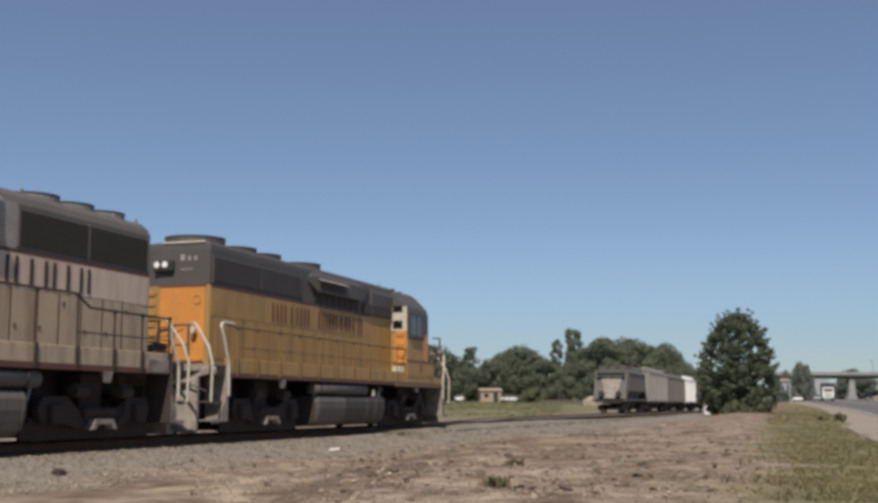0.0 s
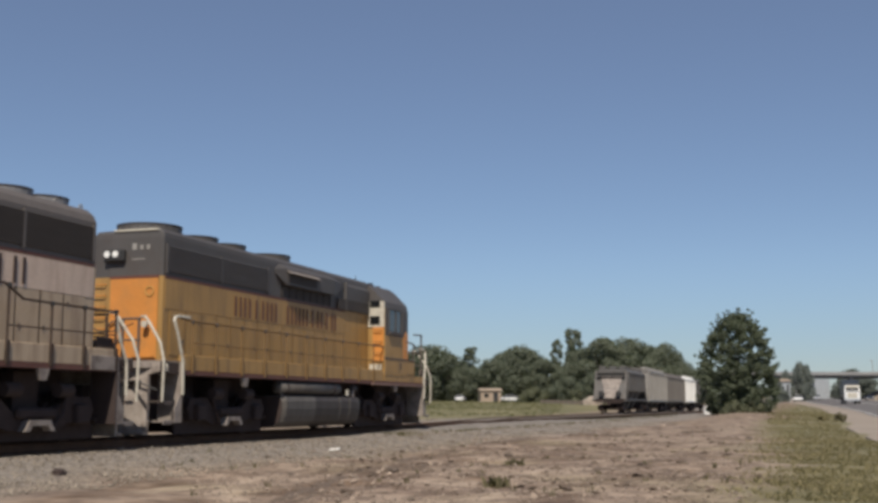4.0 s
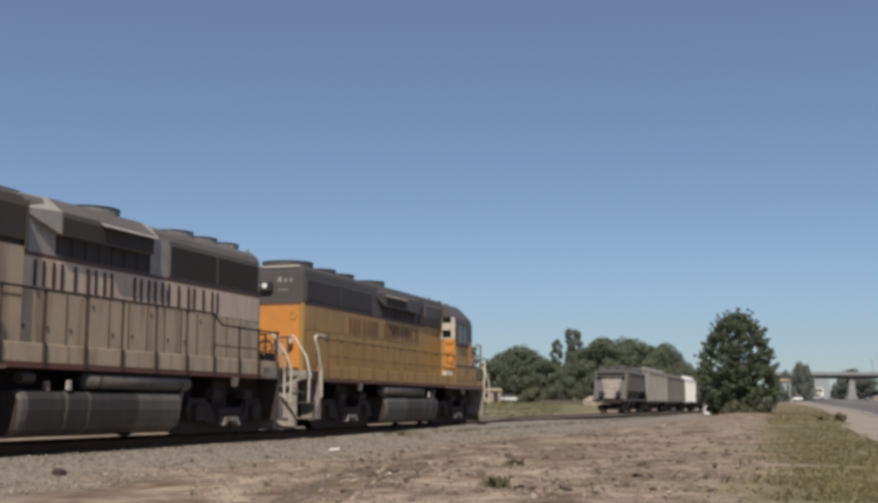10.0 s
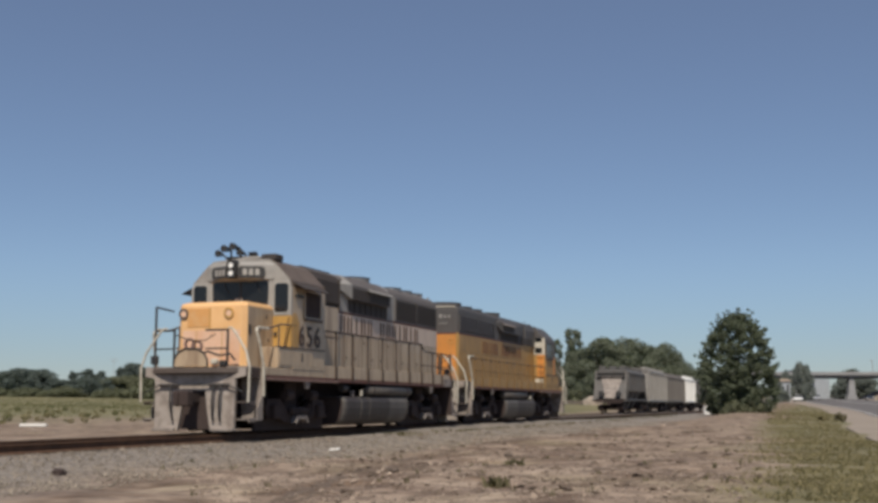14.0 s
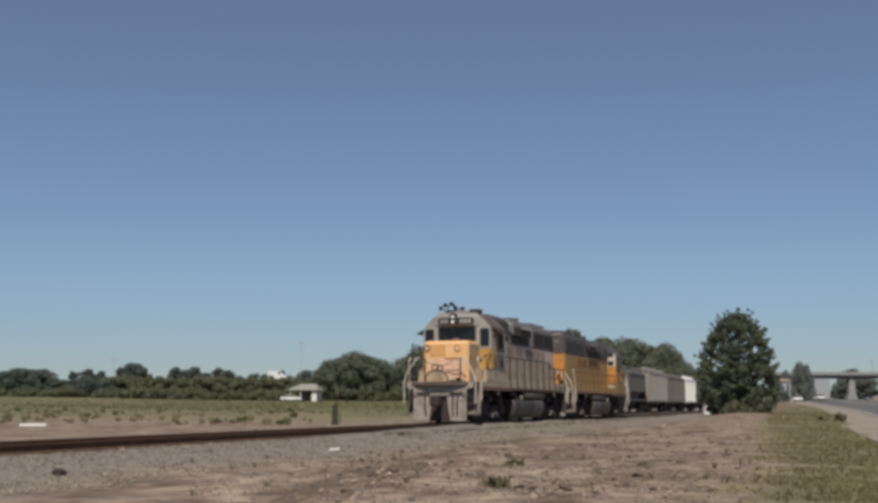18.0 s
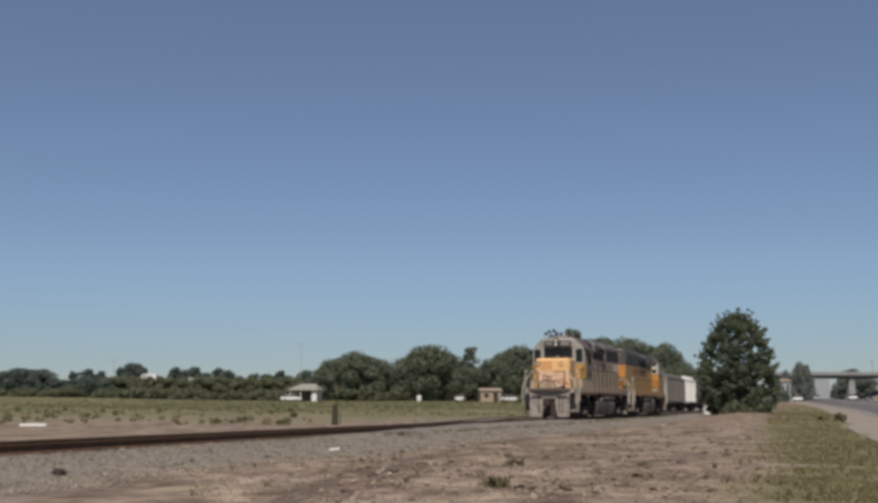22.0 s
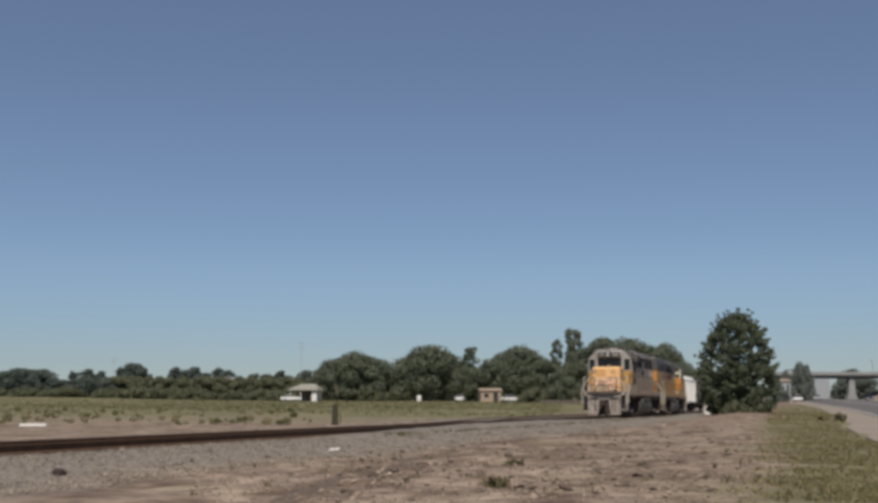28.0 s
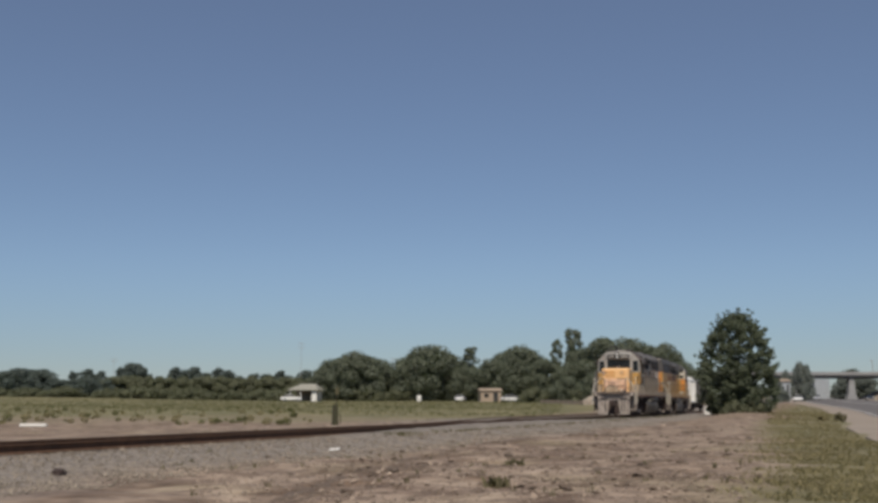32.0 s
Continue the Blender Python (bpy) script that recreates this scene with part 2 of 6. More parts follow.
def box(x0, x1, y0, y1, z0, z1, bm=None, bevel=0.0):
    bm = bm or bmesh.new()
    vs = [bm.verts.new((x, y, z)) for x in (x0, x1) for y in (y0, y1) for z in (z0, z1)]
    fs = [bm.faces.new([vs[i] for i in f]) for f in ((0, 1, 3, 2), (4, 6, 7, 5), (0, 4, 5, 1), (2, 3, 7, 6), (0, 2, 6, 4), (1, 5, 7, 3))]
    if bevel:
        es = list({e for f in fs for e in f.edges})
        bmesh.ops.bevel(bm, geom=es, offset=bevel, segments=1, affect="EDGES", profile=0.5)
    return bm


def loft(rings, bm=None, cap=True):
    """Skin closed rings of equal count."""
    bm = bm or bmesh.new()
    vr = [[bm.verts.new(p) for p in r] for r in rings]
    n = len(vr[0])
    for a, b in zip(vr, vr[1:]):
        for i in range(n):
            bm.faces.new((a[i], a[(i + 1) % n], b[(i + 1) % n], b[i]))
    if cap:
        bm.faces.new(vr[0][::-1])
        bm.faces.new(vr[-1])
    return bm


def prism_x(profile, x0, x1, bm=None):
    return loft([[(x0, y, z) for y, z in profile], [(x1, y, z) for y, z in profile]], bm)


def prism_y(profile, y0, y1, bm=None):
    return loft([[(x, y0, z) for x, z in profile], [(x, y1, z) for x, z in profile]], bm)


def tube(points, r, bm=None, n=6):
    """A round bar along a polyline."""
    pts = [Vector(p) for p in points]
    rings = []
    for i, p in enumerate(pts):
        d = (pts[min(i + 1, len(pts) - 1)] - pts[max(i - 1, 0)]).normalized()
        a = d.orthogonal().normalized() if i == 0 else (a - d * a.dot(d)).normalized()
        b = d.cross(a)
        rings.append([p + (a * math.cos(q) + b * math.sin(q)) * r for q in (2 * math.pi * j / n for j in range(n))])
    return loft(rings, bm)


def drum(c, axis, r, length, bm=None, n=20, r2=None):
    """A cylinder or cone round an axis 'x', 'y' or 'z', centred on c."""
    r2 = r if r2 is None else r2
    i = "xyz".index(axis)
    j, k = (i + 1) % 3, (i + 2) % 3
    rings = []
    for s, q in ((-0.5, r), (0.5, r2)):
        ring = []
        for a in range(n):
            p = list(c)
            p[i] += s * length
            p[j] += q * math.cos(2 * math.pi * a / n)
            p[k] += q * math.sin(2 * math.pi * a / n)
            ring.append(p)
        rings.append(ring)
    return loft(rings, bm)


def ring(c, axis, r0, r1, length, bm=None, n=20):
    """A flat hollow ring."""
    bm = bm or bmesh.new()
    i = "xyz".index(axis)
    j, k = (i + 1) % 3, (i + 2) % 3
    loops = []
    for s, q in ((-0.5, r0), (0.5, r0), (0.5, r1), (-0.5, r1)):
        lp = []
        for a in range(n):
            p = list(c)
            p[i] += s * length
            p[j] += q * math.cos(2 * math.pi * a / n)
            p[k] += q * math.sin(2 * math.pi * a / n)
            lp.append(bm.verts.new(p))
        loops.append(lp)
    for a, b in zip(loops, loops[1:] + loops[:1]):
        for q in range(n):
            bm.faces.new((a[q], a[(q + 1) % n], b[(q + 1) % n], b[q]))
    return bm


# ---- the lie of the land ----
def track_shift(s):
    """Sideways lie of the track: a gentle right bend, then a left one beyond the stop."""
    return BEND * (np.clip(s, 0, 75) - 40) ** 2 / 2 + BEND * 35 * np.clip(s - 75, 0, None) - BEND_FAR * np.clip(s - 75, 0, 60) ** 2


def track_point(s, lat=0.0, z=0.0):
    q = lat - TRACK_OFF + float(track_shift(s))
    return Vector((U.x * s + N.x * q, U.y * s + N.y * q, z))


def track_pose(s, lat=0.0, z=0.0, flip=False):
    """On the track, local +x along it (away from the camera, or towards it when flipped)."""
    p = track_point(s, lat, z)
    d = track_point(s + 0.5, lat) - track_point(s - 0.5, lat)
    a = math.degrees(math.atan2(d.y, d.x)) + (180 if flip else 0)
    return pose(p.x, p.y, p.z, 0, 0, a)


def track_coords(x, y):
    s = U.x * x + U.y * y
    return s, N.x * x + N.y * y + TRACK_OFF - track_shift(s)


def smooth(a, b, v):
    t = np.clip((v - a) / (b - a), 0, 1)
    return t * t * (3 - 2 * t)


def lump(x, y, f, ph):
    return np.sin(x * f + ph) * np.cos(y * f * 0.83 + ph * 1.7) + 0.5 * np.sin(x * f * 2.3 + y * f * 1.9 + ph * 2.1)


def road_x(y):
    """Left edge of the road's shoulder."""
    return 13.0 + 0.2872 * (y - 35) + 2.2 * np.exp(-((y - 130) / 60) ** 2)


def ground_z(x, y):
    """Height of the land; numpy arrays or numbers."""
    x, y = np.asarray(x, float), np.asarray(y, float)
    r = np.hypot(x, y)
    s, lat = track_coords(x, y)
    far = np.clip(y, -500, 1200)
    rise = 0.0112 * (np.sqrt((far - 72) ** 2 + 400) + (far - 72)) / 2
    z = -0.44 + rise + 0.0145 * np.clip(far - 200, 0, 110) * smooth(-20, -125, x)
    # rough dirt, smoother towards the far field
    z = z + 0.035 * lump(x, y, 1.1, 0.3) * smooth(130, 30, r) + 0.05 * lump(x, y, 0.31, 1.2) * smooth(200, 40, r)
    # low dirt mound before the big tree
    z = z + 0.35 * np.exp(-((x - 23) / 9) ** 2 - ((y - 84) / 16) ** 2) * smooth(4.5, 8.0, lat)
    # the formation of the two tracks
    bed = smooth(3.6, 1.5, lat) * smooth(-7.6, -6.0, lat) * smooth(240, 170, s) * smooth(-60, -20, s)
    z = z * (1 - bed) + (-0.20 + 0.14 * smooth(-1.25, -1.7, lat)) * bed
    # road bed
    o = x - road_x(np.clip(y, -70, 640))
    return z - 0.14 * smooth(0.05, 0.8, o) * smooth(24.0, 23.2, o)


# ---- ground: one sheet to the horizon ----
def ground_sheet():
    ang = np.radians(np.concatenate([np.arange(-180, -30, 5.0), np.arange(-30, 30, 0.25), np.arange(30, 180, 5.0)]))
    rad = np.concatenate([[0.0], np.geomspace(1.5, 4500, 250)])
    na, nr = len(ang), len(rad)
    R, A = np.meshgrid(rad, ang, indexing="ij")
    x, y = R * np.sin(A), R * np.cos(A)
    z = ground_z(x, y)
    co = np.stack([x, y, z], -1).reshape(-1, 3)
    i, j = np.meshgrid(np.arange(nr - 1), np.arange(na), indexing="ij")
    k = (j + 1) % na
    quads = np.stack([i * na + j, (i + 1) * na + j, (i + 1) * na + k, i * na + k], -1).reshape(-1, 4)
    me = bpy.data.meshes.new("ground")
    me.from_pydata(co.tolist(), [], quads.tolist())
    me.shade_smooth()
    x, y = co[:, 0], co[:, 1]
    s, lat = track_coords(x, y)
    wob = 1.2 * lump(x, y, 0.5, 0.7) + 2.2 * lump(x, y, 0.13, 2.0)
    gravel = smooth(6.2, 3.4, lat + 0.35 * wob) * np.maximum(smooth(-2.7, -1.7, lat), smooth(-8.0, -5.5, lat) * smooth(44, 62, s))
    field = smooth(84, 100, y + 3.5 * wob) * smooth(-7.5, -10, lat) * 0.95
    field = np.maximum(field, smooth(300, 420, np.hypot(x, y)))
    edge = 4.3 + (y - 15.5) * 0.285
    dry = smooth(-0.7, 1.5, x - edge + 0.6 * wob) * (0.80 + 0.20 * smooth(-0.9, 0.1, lump(x, y, 0.9, 2.6) + 0.7 * lump(x, y, 2.3, 0.4))) * smooth(-9, -11, -lat) * smooth(420, 300, y)
    dry = np.maximum(dry, 0.8 * smooth(-6.5, -9, lat) * smooth(66, 84, y + 3 * wob) * (1 - field))
    dry = np.maximum(dry, smooth(-5, -30, y))
    at = me.color_attributes.new("cover", "FLOAT_COLOR", "POINT")
    at.data.foreach_set("color", np.stack([gravel, field, dry, np.ones_like(dry)], -1).ravel().astype(np.float32))
    ob = new("ground", me)
    m = bpy.data.materials.new("bare_earth_gravel_and_grass")
    m.use_nodes = True
    nd, lk = m.node_tree.nodes, m.node_tree.links
    b = nd["Principled BSDF"]
    b.inputs["Roughness"].default_value = 0.95
    co = nd.new("ShaderNodeTexCoord").outputs["Object"]
    cover = nd.new("ShaderNodeVertexColor")
    cover.layer_name = "cover"
    sep = nd.new("ShaderNodeSeparateColor")
    lk.new(cover.outputs[0], sep.inputs[0])

    def tone(scale, detail, c0, c1, lo=0.35, hi=0.65):
        n = nd.new("ShaderNodeTexNoise")
        n.inputs["Scale"].default_value, n.inputs["Detail"].default_value = scale, detail
        lk.new(co, n.inputs["Vector"])
        r = nd.new("ShaderNodeMapRange")
        r.inputs["From Min"].default_value, r.inputs["From Max"].default_value = lo, hi
        lk.new(n.outputs["Fac"], r.inputs["Value"])
        x = nd.new("ShaderNodeMix")
        x.data_type = "RGBA"
        lk.new(r.outputs[0], x.inputs["Factor"])
        x.inputs["A"].default_value, x.inputs["B"].default_value = (*c0, 1), (*c1, 1)
        return x.outputs["Result"], n

    def blend(f, a, c, kind="MIX"):
        x = nd.new("ShaderNodeMix")
        x.data_type, x.blend_type = "RGBA", kind
        if isinstance(f, float):
            x.inputs["Factor"].default_value = f
        else:
            lk.new(f, x.inputs["Factor"])
        lk.new(a, x.inputs["A"])
        lk.new(c, x.inputs["B"])
        return x.outputs["Result"]

    dirt, _ = tone(0.55, 7, (0.190, 0.139, 0.104), (0.302, 0.238, 0.182))
    patch, _ = tone(2.6, 8, (0.42, 0.38, 0.35), (1.14, 1.13, 1.12), 0.3, 0.57)
    dirt = blend(1.0, dirt, patch, "MULTIPLY")
    mott, _ = tone(1.1, 9, (0.70, 0.66, 0.63), (1.10, 1.10, 1.10), 0.36, 0.60)
    dirt = blend(1.0, dirt, mott, "MULTIPLY")
    damp, _ = tone(0.8, 9, (1.0, 1.0, 1.0), (0.62, 0.54, 0.46), 0.54, 0.66)
    dirt = blend(1.0, dirt, damp, "MULTIPLY")
    grav, _ = tone(9.0, 6, (0.128, 0.110, 0.093), (0.262, 0.228, 0.196))
    green, _ = tone(0.12, 6, (0.110, 0.106, 0.046), (0.182, 0.160, 0.076))
    straw, _ = tone(0.35, 7, (0.112, 0.104, 0.050), (0.225, 0.196, 0.112))
    moss, _ = tone(0.33, 8, (1.0, 1.0, 1.0), (0.84, 0.87, 0.74), 0.52, 0.70)
    dirt = blend(1.0, dirt, moss, "MULTIPLY")
    c = blend(sep.outputs["Red"], dirt, grav)
    c = blend(sep.outputs["Green"], c, green)
    c = blend(sep.outputs["Blue"], c, straw)
    lk.new(c, b.inputs["Base Color"])
    n = nd.new("ShaderNodeTexNoise")
    n.inputs["Scale"].default_value, n.inputs["Detail"].default_value = 7.0, 8
    lk.new(co, n.inputs["Vector"])
    bp = nd.new("ShaderNodeBump")
    bp.inputs["Strength"].default_value, bp.inputs["Distance"].default_value = 0.8, 0.09
    lk.new(n.outputs["Fac"], bp.inputs["Height"])
    lk.new(bp.outputs[0], b.inputs["Normal"])
    me.materials.append(m)
    return tagged(ob, "bare trodden earth with grey gravel and dry grass", "ground", kind="structure")


ground_sheet()


# ---- railway tracks ----
RAIL = [(-0.07, -0.18), (0.07, -0.18), (0.07, -0.165), (0.012, -0.14), (0.012, -0.045), (0.036, -0.03), (0.036, -0.004), (0.028, 0.0),
        (-0.028, 0.0), (-0.036, -0.004), (-0.036, -0.03), (-0.012, -0.045), (-0.012, -0.14), (-0.07, -0.165)]


def siding_lat(s):
    """Side of the siding's centre line: it leaves the main track at the switch."""
    t = min(max((s - 40.0) / 34.0, 0.0), 1.0)
    return -4.15 * t * t * (3 - 2 * t)


def railway(name, label, lat_of, s0, s1, step, tie_step):
    tr = thing(name, pose(0, 0, 0), label, "railway track", kind="structure")
    for g in (-0.755, 0.755):
        rings = []
        s = s0
        while s <= s1 + 0.01:
            d = (track_point(s + 0.5, lat_of(s + 0.5)) - track_point(s - 0.5, lat_of(s - 0.5))).normalized()
            side = Vector((d.y, -d.x, 0))
            p = track_point(s, lat_of(s)) + side * g
            rings.append([p + side * a + Vector((0, 0, b)) for a, b in RAIL])
            s += step
        part("rail", loft(rings), "rail", tr)
    tie = None
    s = s0
    while s < s1:
        m = track_pose(s, lat_of(s), -0.185) @ pose(random.uniform(-0.03, 0.03), random.uniform(-0.05, 0.05), random.uniform(-0.012, 0.004), 0, 0, random.uniform(-1.5, 1.5))
        if tie is None:
            tie = part("tie", box(-0.115, 0.115, -1.28, 1.28, -0.17, 0.0, bevel=0.012), "tie", tr)
            tie.matrix_basis = m
        else:
            again(tie, tr, m)
        s += tie_step
    return tr


def ballast_shoulder():
    rnd = random.Random(5)
    rings = []
    for i in range(140):
        s = 30 + i * 0.7
        k = min(1.0, max(0.0, (s - 30) / 14)) * (1 - 0.6 * min(1.0, max(0.0, (s - 58) / 12)))
        top = -0.19 + 0.160 * k + rnd.uniform(-0.014, 0.014)
        rings.append([track_point(s, lat, z) for lat, z in ((0.85, -0.34), (0.86, top), (1.25 + rnd.uniform(-0.1, 0.1), top - 0.01), (1.9 + rnd.uniform(-0.12, 0.12), -0.20 - 0.02 * k), (2.35, -0.36))])
    return tagged(part("ballast_shoulder", loft(rings), "stone_bed", smooth=True), "bank of grey ballast along the rail", "gravel", kind="structure")


ballast_shoulder()
railway("railway_track", "rusty rails on weathered wooden ties in ballast", lambda s: 0.0, -30, 210, 4.0, 0.8)
railway("siding_track", "rusty siding rails on weathered wooden ties", siding_lat, 44, 210, 2.0, 0.95)


# ---- locomotives ----
def bars(text, x0, x1, z, h, y, mat, parent, sgn):
    """Plain upright bars in the place of lettering, spread from x0 to x1 on a side wall at y."""
    n = len(text)
    step = (x1 - x0) / (n - 1)
    for i, c in enumerate(text):
        if c == " ":
            continue
        x = x0 + i * step
        for dx, w in {"I": ((0.0, 0.04),)}.get(c, ((-0.125, 0.038), (0.125, 0.038))):
            part("lettering_bar", box(x + dx - w, x + dx + w, min(y, y + 0.012 * sgn), max(y, y + 0.012 * sgn), z, z + h), mat, parent)


def numerals(txt, m, size, mat, parent, name="numerals"):
    cu = bpy.data.curves.new(name, "FONT")
    cu.body, cu.size, cu.extrude, cu.align_x, cu.offset = txt, size, 0.006, "CENTER", 0.011
    tmp = new(name + "_curve", cu)
    dg = bpy.context.evaluated_depsgraph_get()
    me = bpy.data.meshes.new_from_object(tmp.evaluated_get(dg))
    bpy.data.objects.remove(tmp)
    me.materials.clear()
    me.materials.append(M[mat])
    ob = new(name, me)
    ob.parent, ob.matrix_basis = parent, m
    return ob


def slab(p, q, r, t, bm=None):
    """A flat plate: corner p, edges to q and r, thickness t."""
    p, q, r = Vector(p), Vector(q), Vector(r)
    nrm = (q - p).cross(r - p).normalized() * t
    a = [p, q, q + r - p, r]
    return loft([a, [v + nrm for v in a]], bm)


def pair(a, b):
    return (a, b) if a < b else (b, a)


def end_platform(lo, kind, e, X, XP):
    """Pilot, coupler, steps, grab irons and railing at one end; X is the end plate, XP the plate behind the steps."""
    er = "dark" if (kind == "cream" and e > 0) else "rail_brown" if kind == "cream" else "brown_grey"
    front = kind == "cream" and e > 0
    bm = prism_x([(-1.10, 0.08), (-0.46, 0.08), (-0.36, 0.62), (-0.30, 1.06), (0.30, 1.06), (0.36, 0.62), (0.46, 0.08), (1.10, 0.08), (1.12, 1.36), (1.40, 1.42), (1.40, 1.62), (-1.40, 1.62), (-1.40, 1.42), (-1.12, 1.36)], e * X - 0.04, e * X + 0.05)
    pilot = part("pilot", bm, "pilot_sunlit", lo, "dusty grey pilot plate, lightened for the sun on it")
    part("pilot_lip", box(*pair(e * X, e * (X + 0.16)), -1.12, -0.50, 0.08, 0.15, bevel=0.01), "dust", pilot)
    part("pilot_lip", box(*pair(e * X, e * (X + 0.16)), 0.50, 1.12, 0.08, 0.15, bevel=0.01), "dust", pilot)
    part("hose_bracket", box(*pair(e * (X + 0.05), e * (X + 0.10)), 0.42, 0.96, 1.16, 1.24), "brown_grey", pilot)
    part("hose_bracket", box(*pair(e * (X + 0.05), e * (X + 0.10)), -0.96, -0.42, 1.16, 1.24), "brown_grey", pilot)
    part("anticlimber", loft([[(e * X, y, 1.44), (e * (X + 0.05 + 0.22 * (1 - abs(y / 1.2) ** 3)), y, 1.50), (e * (X + 0.05 + 0.22 * (1 - abs(y / 1.2) ** 3)), y, 1.61), (e * X, y, 1.63)]
                              for y in (-1.2, -1.05, -0.7, -0.3, 0.3, 0.7, 1.05, 1.2)]), "brown_grey" if front else "dust", lo)
    cp = box(*pair(e * (X - 0.1), e * (X + 0.5)), -0.10, 0.10, 0.78, 1.0)
    box(*pair(e * (X + 0.36), e * (X + 0.66)), -0.19, 0.17, 0.68, 1.06, cp, 0.03)
    box(*pair(e * (X + 0.52), e * (X + 0.74)), -0.21, -0.06, 0.70, 1.04, cp, 0.03)
    part("coupler", cp, "under", lo)
    part("drawbar_pocket", box(*pair(e * (X - 0.3), e * (X - 0.05)), -0.46, 0.46, 0.12, 1.12), "under", lo)
    for y in (-0.58, 0.60, 0.80):
        x = e * (X + 0.08)
        part("air_hose", tube([(x, y, 1.22), (x + e * 0.12, y, 1.14), (x + e * 0.16, y * 0.99, 0.80), (x + e * 0.09, y * 0.95, 0.44), (x + e * 0.02, y * 0.95, 0.32)], 0.026), "dark", lo)
    part("uncoupling_lever", tube([(e * (X + 0.1), -1.38, 1.02), (e * (X + 0.14), -0.95, 1.20), (e * (X + 0.14), 0.95, 1.20), (e * (X + 0.1), 1.38, 1.02)], 0.018), "dark", lo)
    short = X - XP < 0.68
    for g in (1, -1):
        sw = bmesh.new()
        slab((e * XP, g * 0.92, 0.34), (e * XP, g * 1.51, 0.34), (e * XP, g * 0.92, 1.62), 0.03, sw)
        part("step_plate", sw, "under" if short and e < 0 else "dust", lo)
        part("step_side_plate", prism_y([(e * XP, 0.34), (e * (XP + 0.26), 0.34), (e * (XP + 0.28), 0.62), (e * (XP + 0.05), 0.95), (e * (XP + 0.04), 1.70), (e * XP, 1.70)], *pair(g * 1.475, g * 1.505)), "dust", lo)
        xi = X - (0.34 if not short else 0.30)
        for z in (0.35, 0.77):
            part("step_tread", box(*pair(e * xi, e * (X - 0.02)), *pair(g * 1.10, g * 1.48), z, z + 0.03), "dust" if z < 0.5 else "brown_grey", lo)
            part("tread_lip", box(*pair(e * xi, e * (X - 0.02)), *pair(g * 1.46, g * 1.49), z - 0.05, z), "dust" if z < 0.5 else "brown_grey", lo)
        part("step_stringer", box(*pair(e * XP, e * (X - 0.02)), *pair(g * 1.45, g * 1.49), 0.33, 0.39), "dust", lo)
        # bent grab irons on both sides of the steps
        gx = X + (0.06 if short else 0.08)
        part("grab_iron", tube([(e * gx, g * 1.50, 0.78), (e * gx, g * 1.52, 1.62), (e * (gx - 0.04), g * 1.40, 2.02), (e * (gx - 0.08), g * 1.06, 2.50), (e * (gx - 0.10), g * 0.96, 2.60), (e * (gx - 0.10), g * 0.86, 2.60)], 0.030), "white", lo)
        if short:
            part("grab_iron", tube([(e * (XP + 0.28), g * 1.53, 0.90), (e * (XP + 0.27), g * 1.53, 1.55), (e * (XP + 0.08), g * 1.50, 1.95), (e * (XP - 0.02), g * 1.48, 2.30), (e * (XP - 0.06), g * 1.46, 2.55)], 0.032), "white", lo)
        else:
            part("grab_iron", tube([(e * (XP + 0.02), g * 1.53, 0.93), (e * (XP + 0.04), g * 1.53, 1.66), (e * (XP + 0.24), g * 1.50, 2.28), (e * (XP + 0.31), g * 1.46, 2.52), (e * (XP + 0.27), g * 1.45, 2.60), (e * (XP + 0.16), g * 1.44, 2.63), (e * (XP - 0.36), g * 1.44, 2.63)], 0.034), "white", lo)
    # end railing
    for y in (-1.2 if e > 0 else -0.80, -0.66 if e > 0 else -0.40, 0.40 if e < 0 else 0.84) + ((0.80,) if e < 0 else ()):
        tall = 3.16 if y < -1 else 2.56
        part("end_rail_post", tube([(e * (X - 0.04), y, 1.62), (e * (X - 0.04), y, tall)], 0.032), er, lo)
        if tall > 3:
            part("end_rail_bar", tube([(e * (X - 0.04), y, tall), (X - 0.9, y * 1.02, tall - 0.04)], 0.026), er, lo)
            part("rail_clamp", box(X - 0.12, X + 0.04, y - 0.09, y + 0.07, 1.72, 1.94, bevel=0.02), er, lo)
    for y0, y1 in ((-1.2, -0.64), (0.22, 0.86)) if e > 0 else ((-0.84, -0.38), (0.38, 0.84)):
        part("end_rail_bar", tube([(e * (X - 0.04), y0, 2.56), (e * (X - 0.04), y1, 2.56)], 0.027), er, lo)
        part("end_rail_bar", tube([(e * (X - 0.04), y0, 2.10), (e * (X - 0.04), y1, 2.10)], 0.022), er, lo)
    arch = [(-0.48, 1.66), (-0.46, 1.84), (-0.36, 2.00), (-0.18, 2.10), (0.18, 2.10), (0.36, 2.00), (0.46, 1.84), (0.48, 1.66)]
    ds = part("drop_step", loft([[(e * (X + d), y - 0.12 * e, z) for y, z in arch] for d in (0.02, 0.07)]), "cream" if front else "brown_grey", lo)
    part("drop_step_rim", tube([(e * (X + 0.08), y - 0.12 * e, z) for y, z in arch], 0.022), "dark", ds)
    part("safety_chain", tube([(e * (X - 0.04), -0.66, 2.46), (e * (X - 0.04), -0.2, 2.30), (e * (X - 0.04), 0.2, 2.30), (e * (X - 0.04), 0.5, 2.46)], 0.015), "dark", lo)
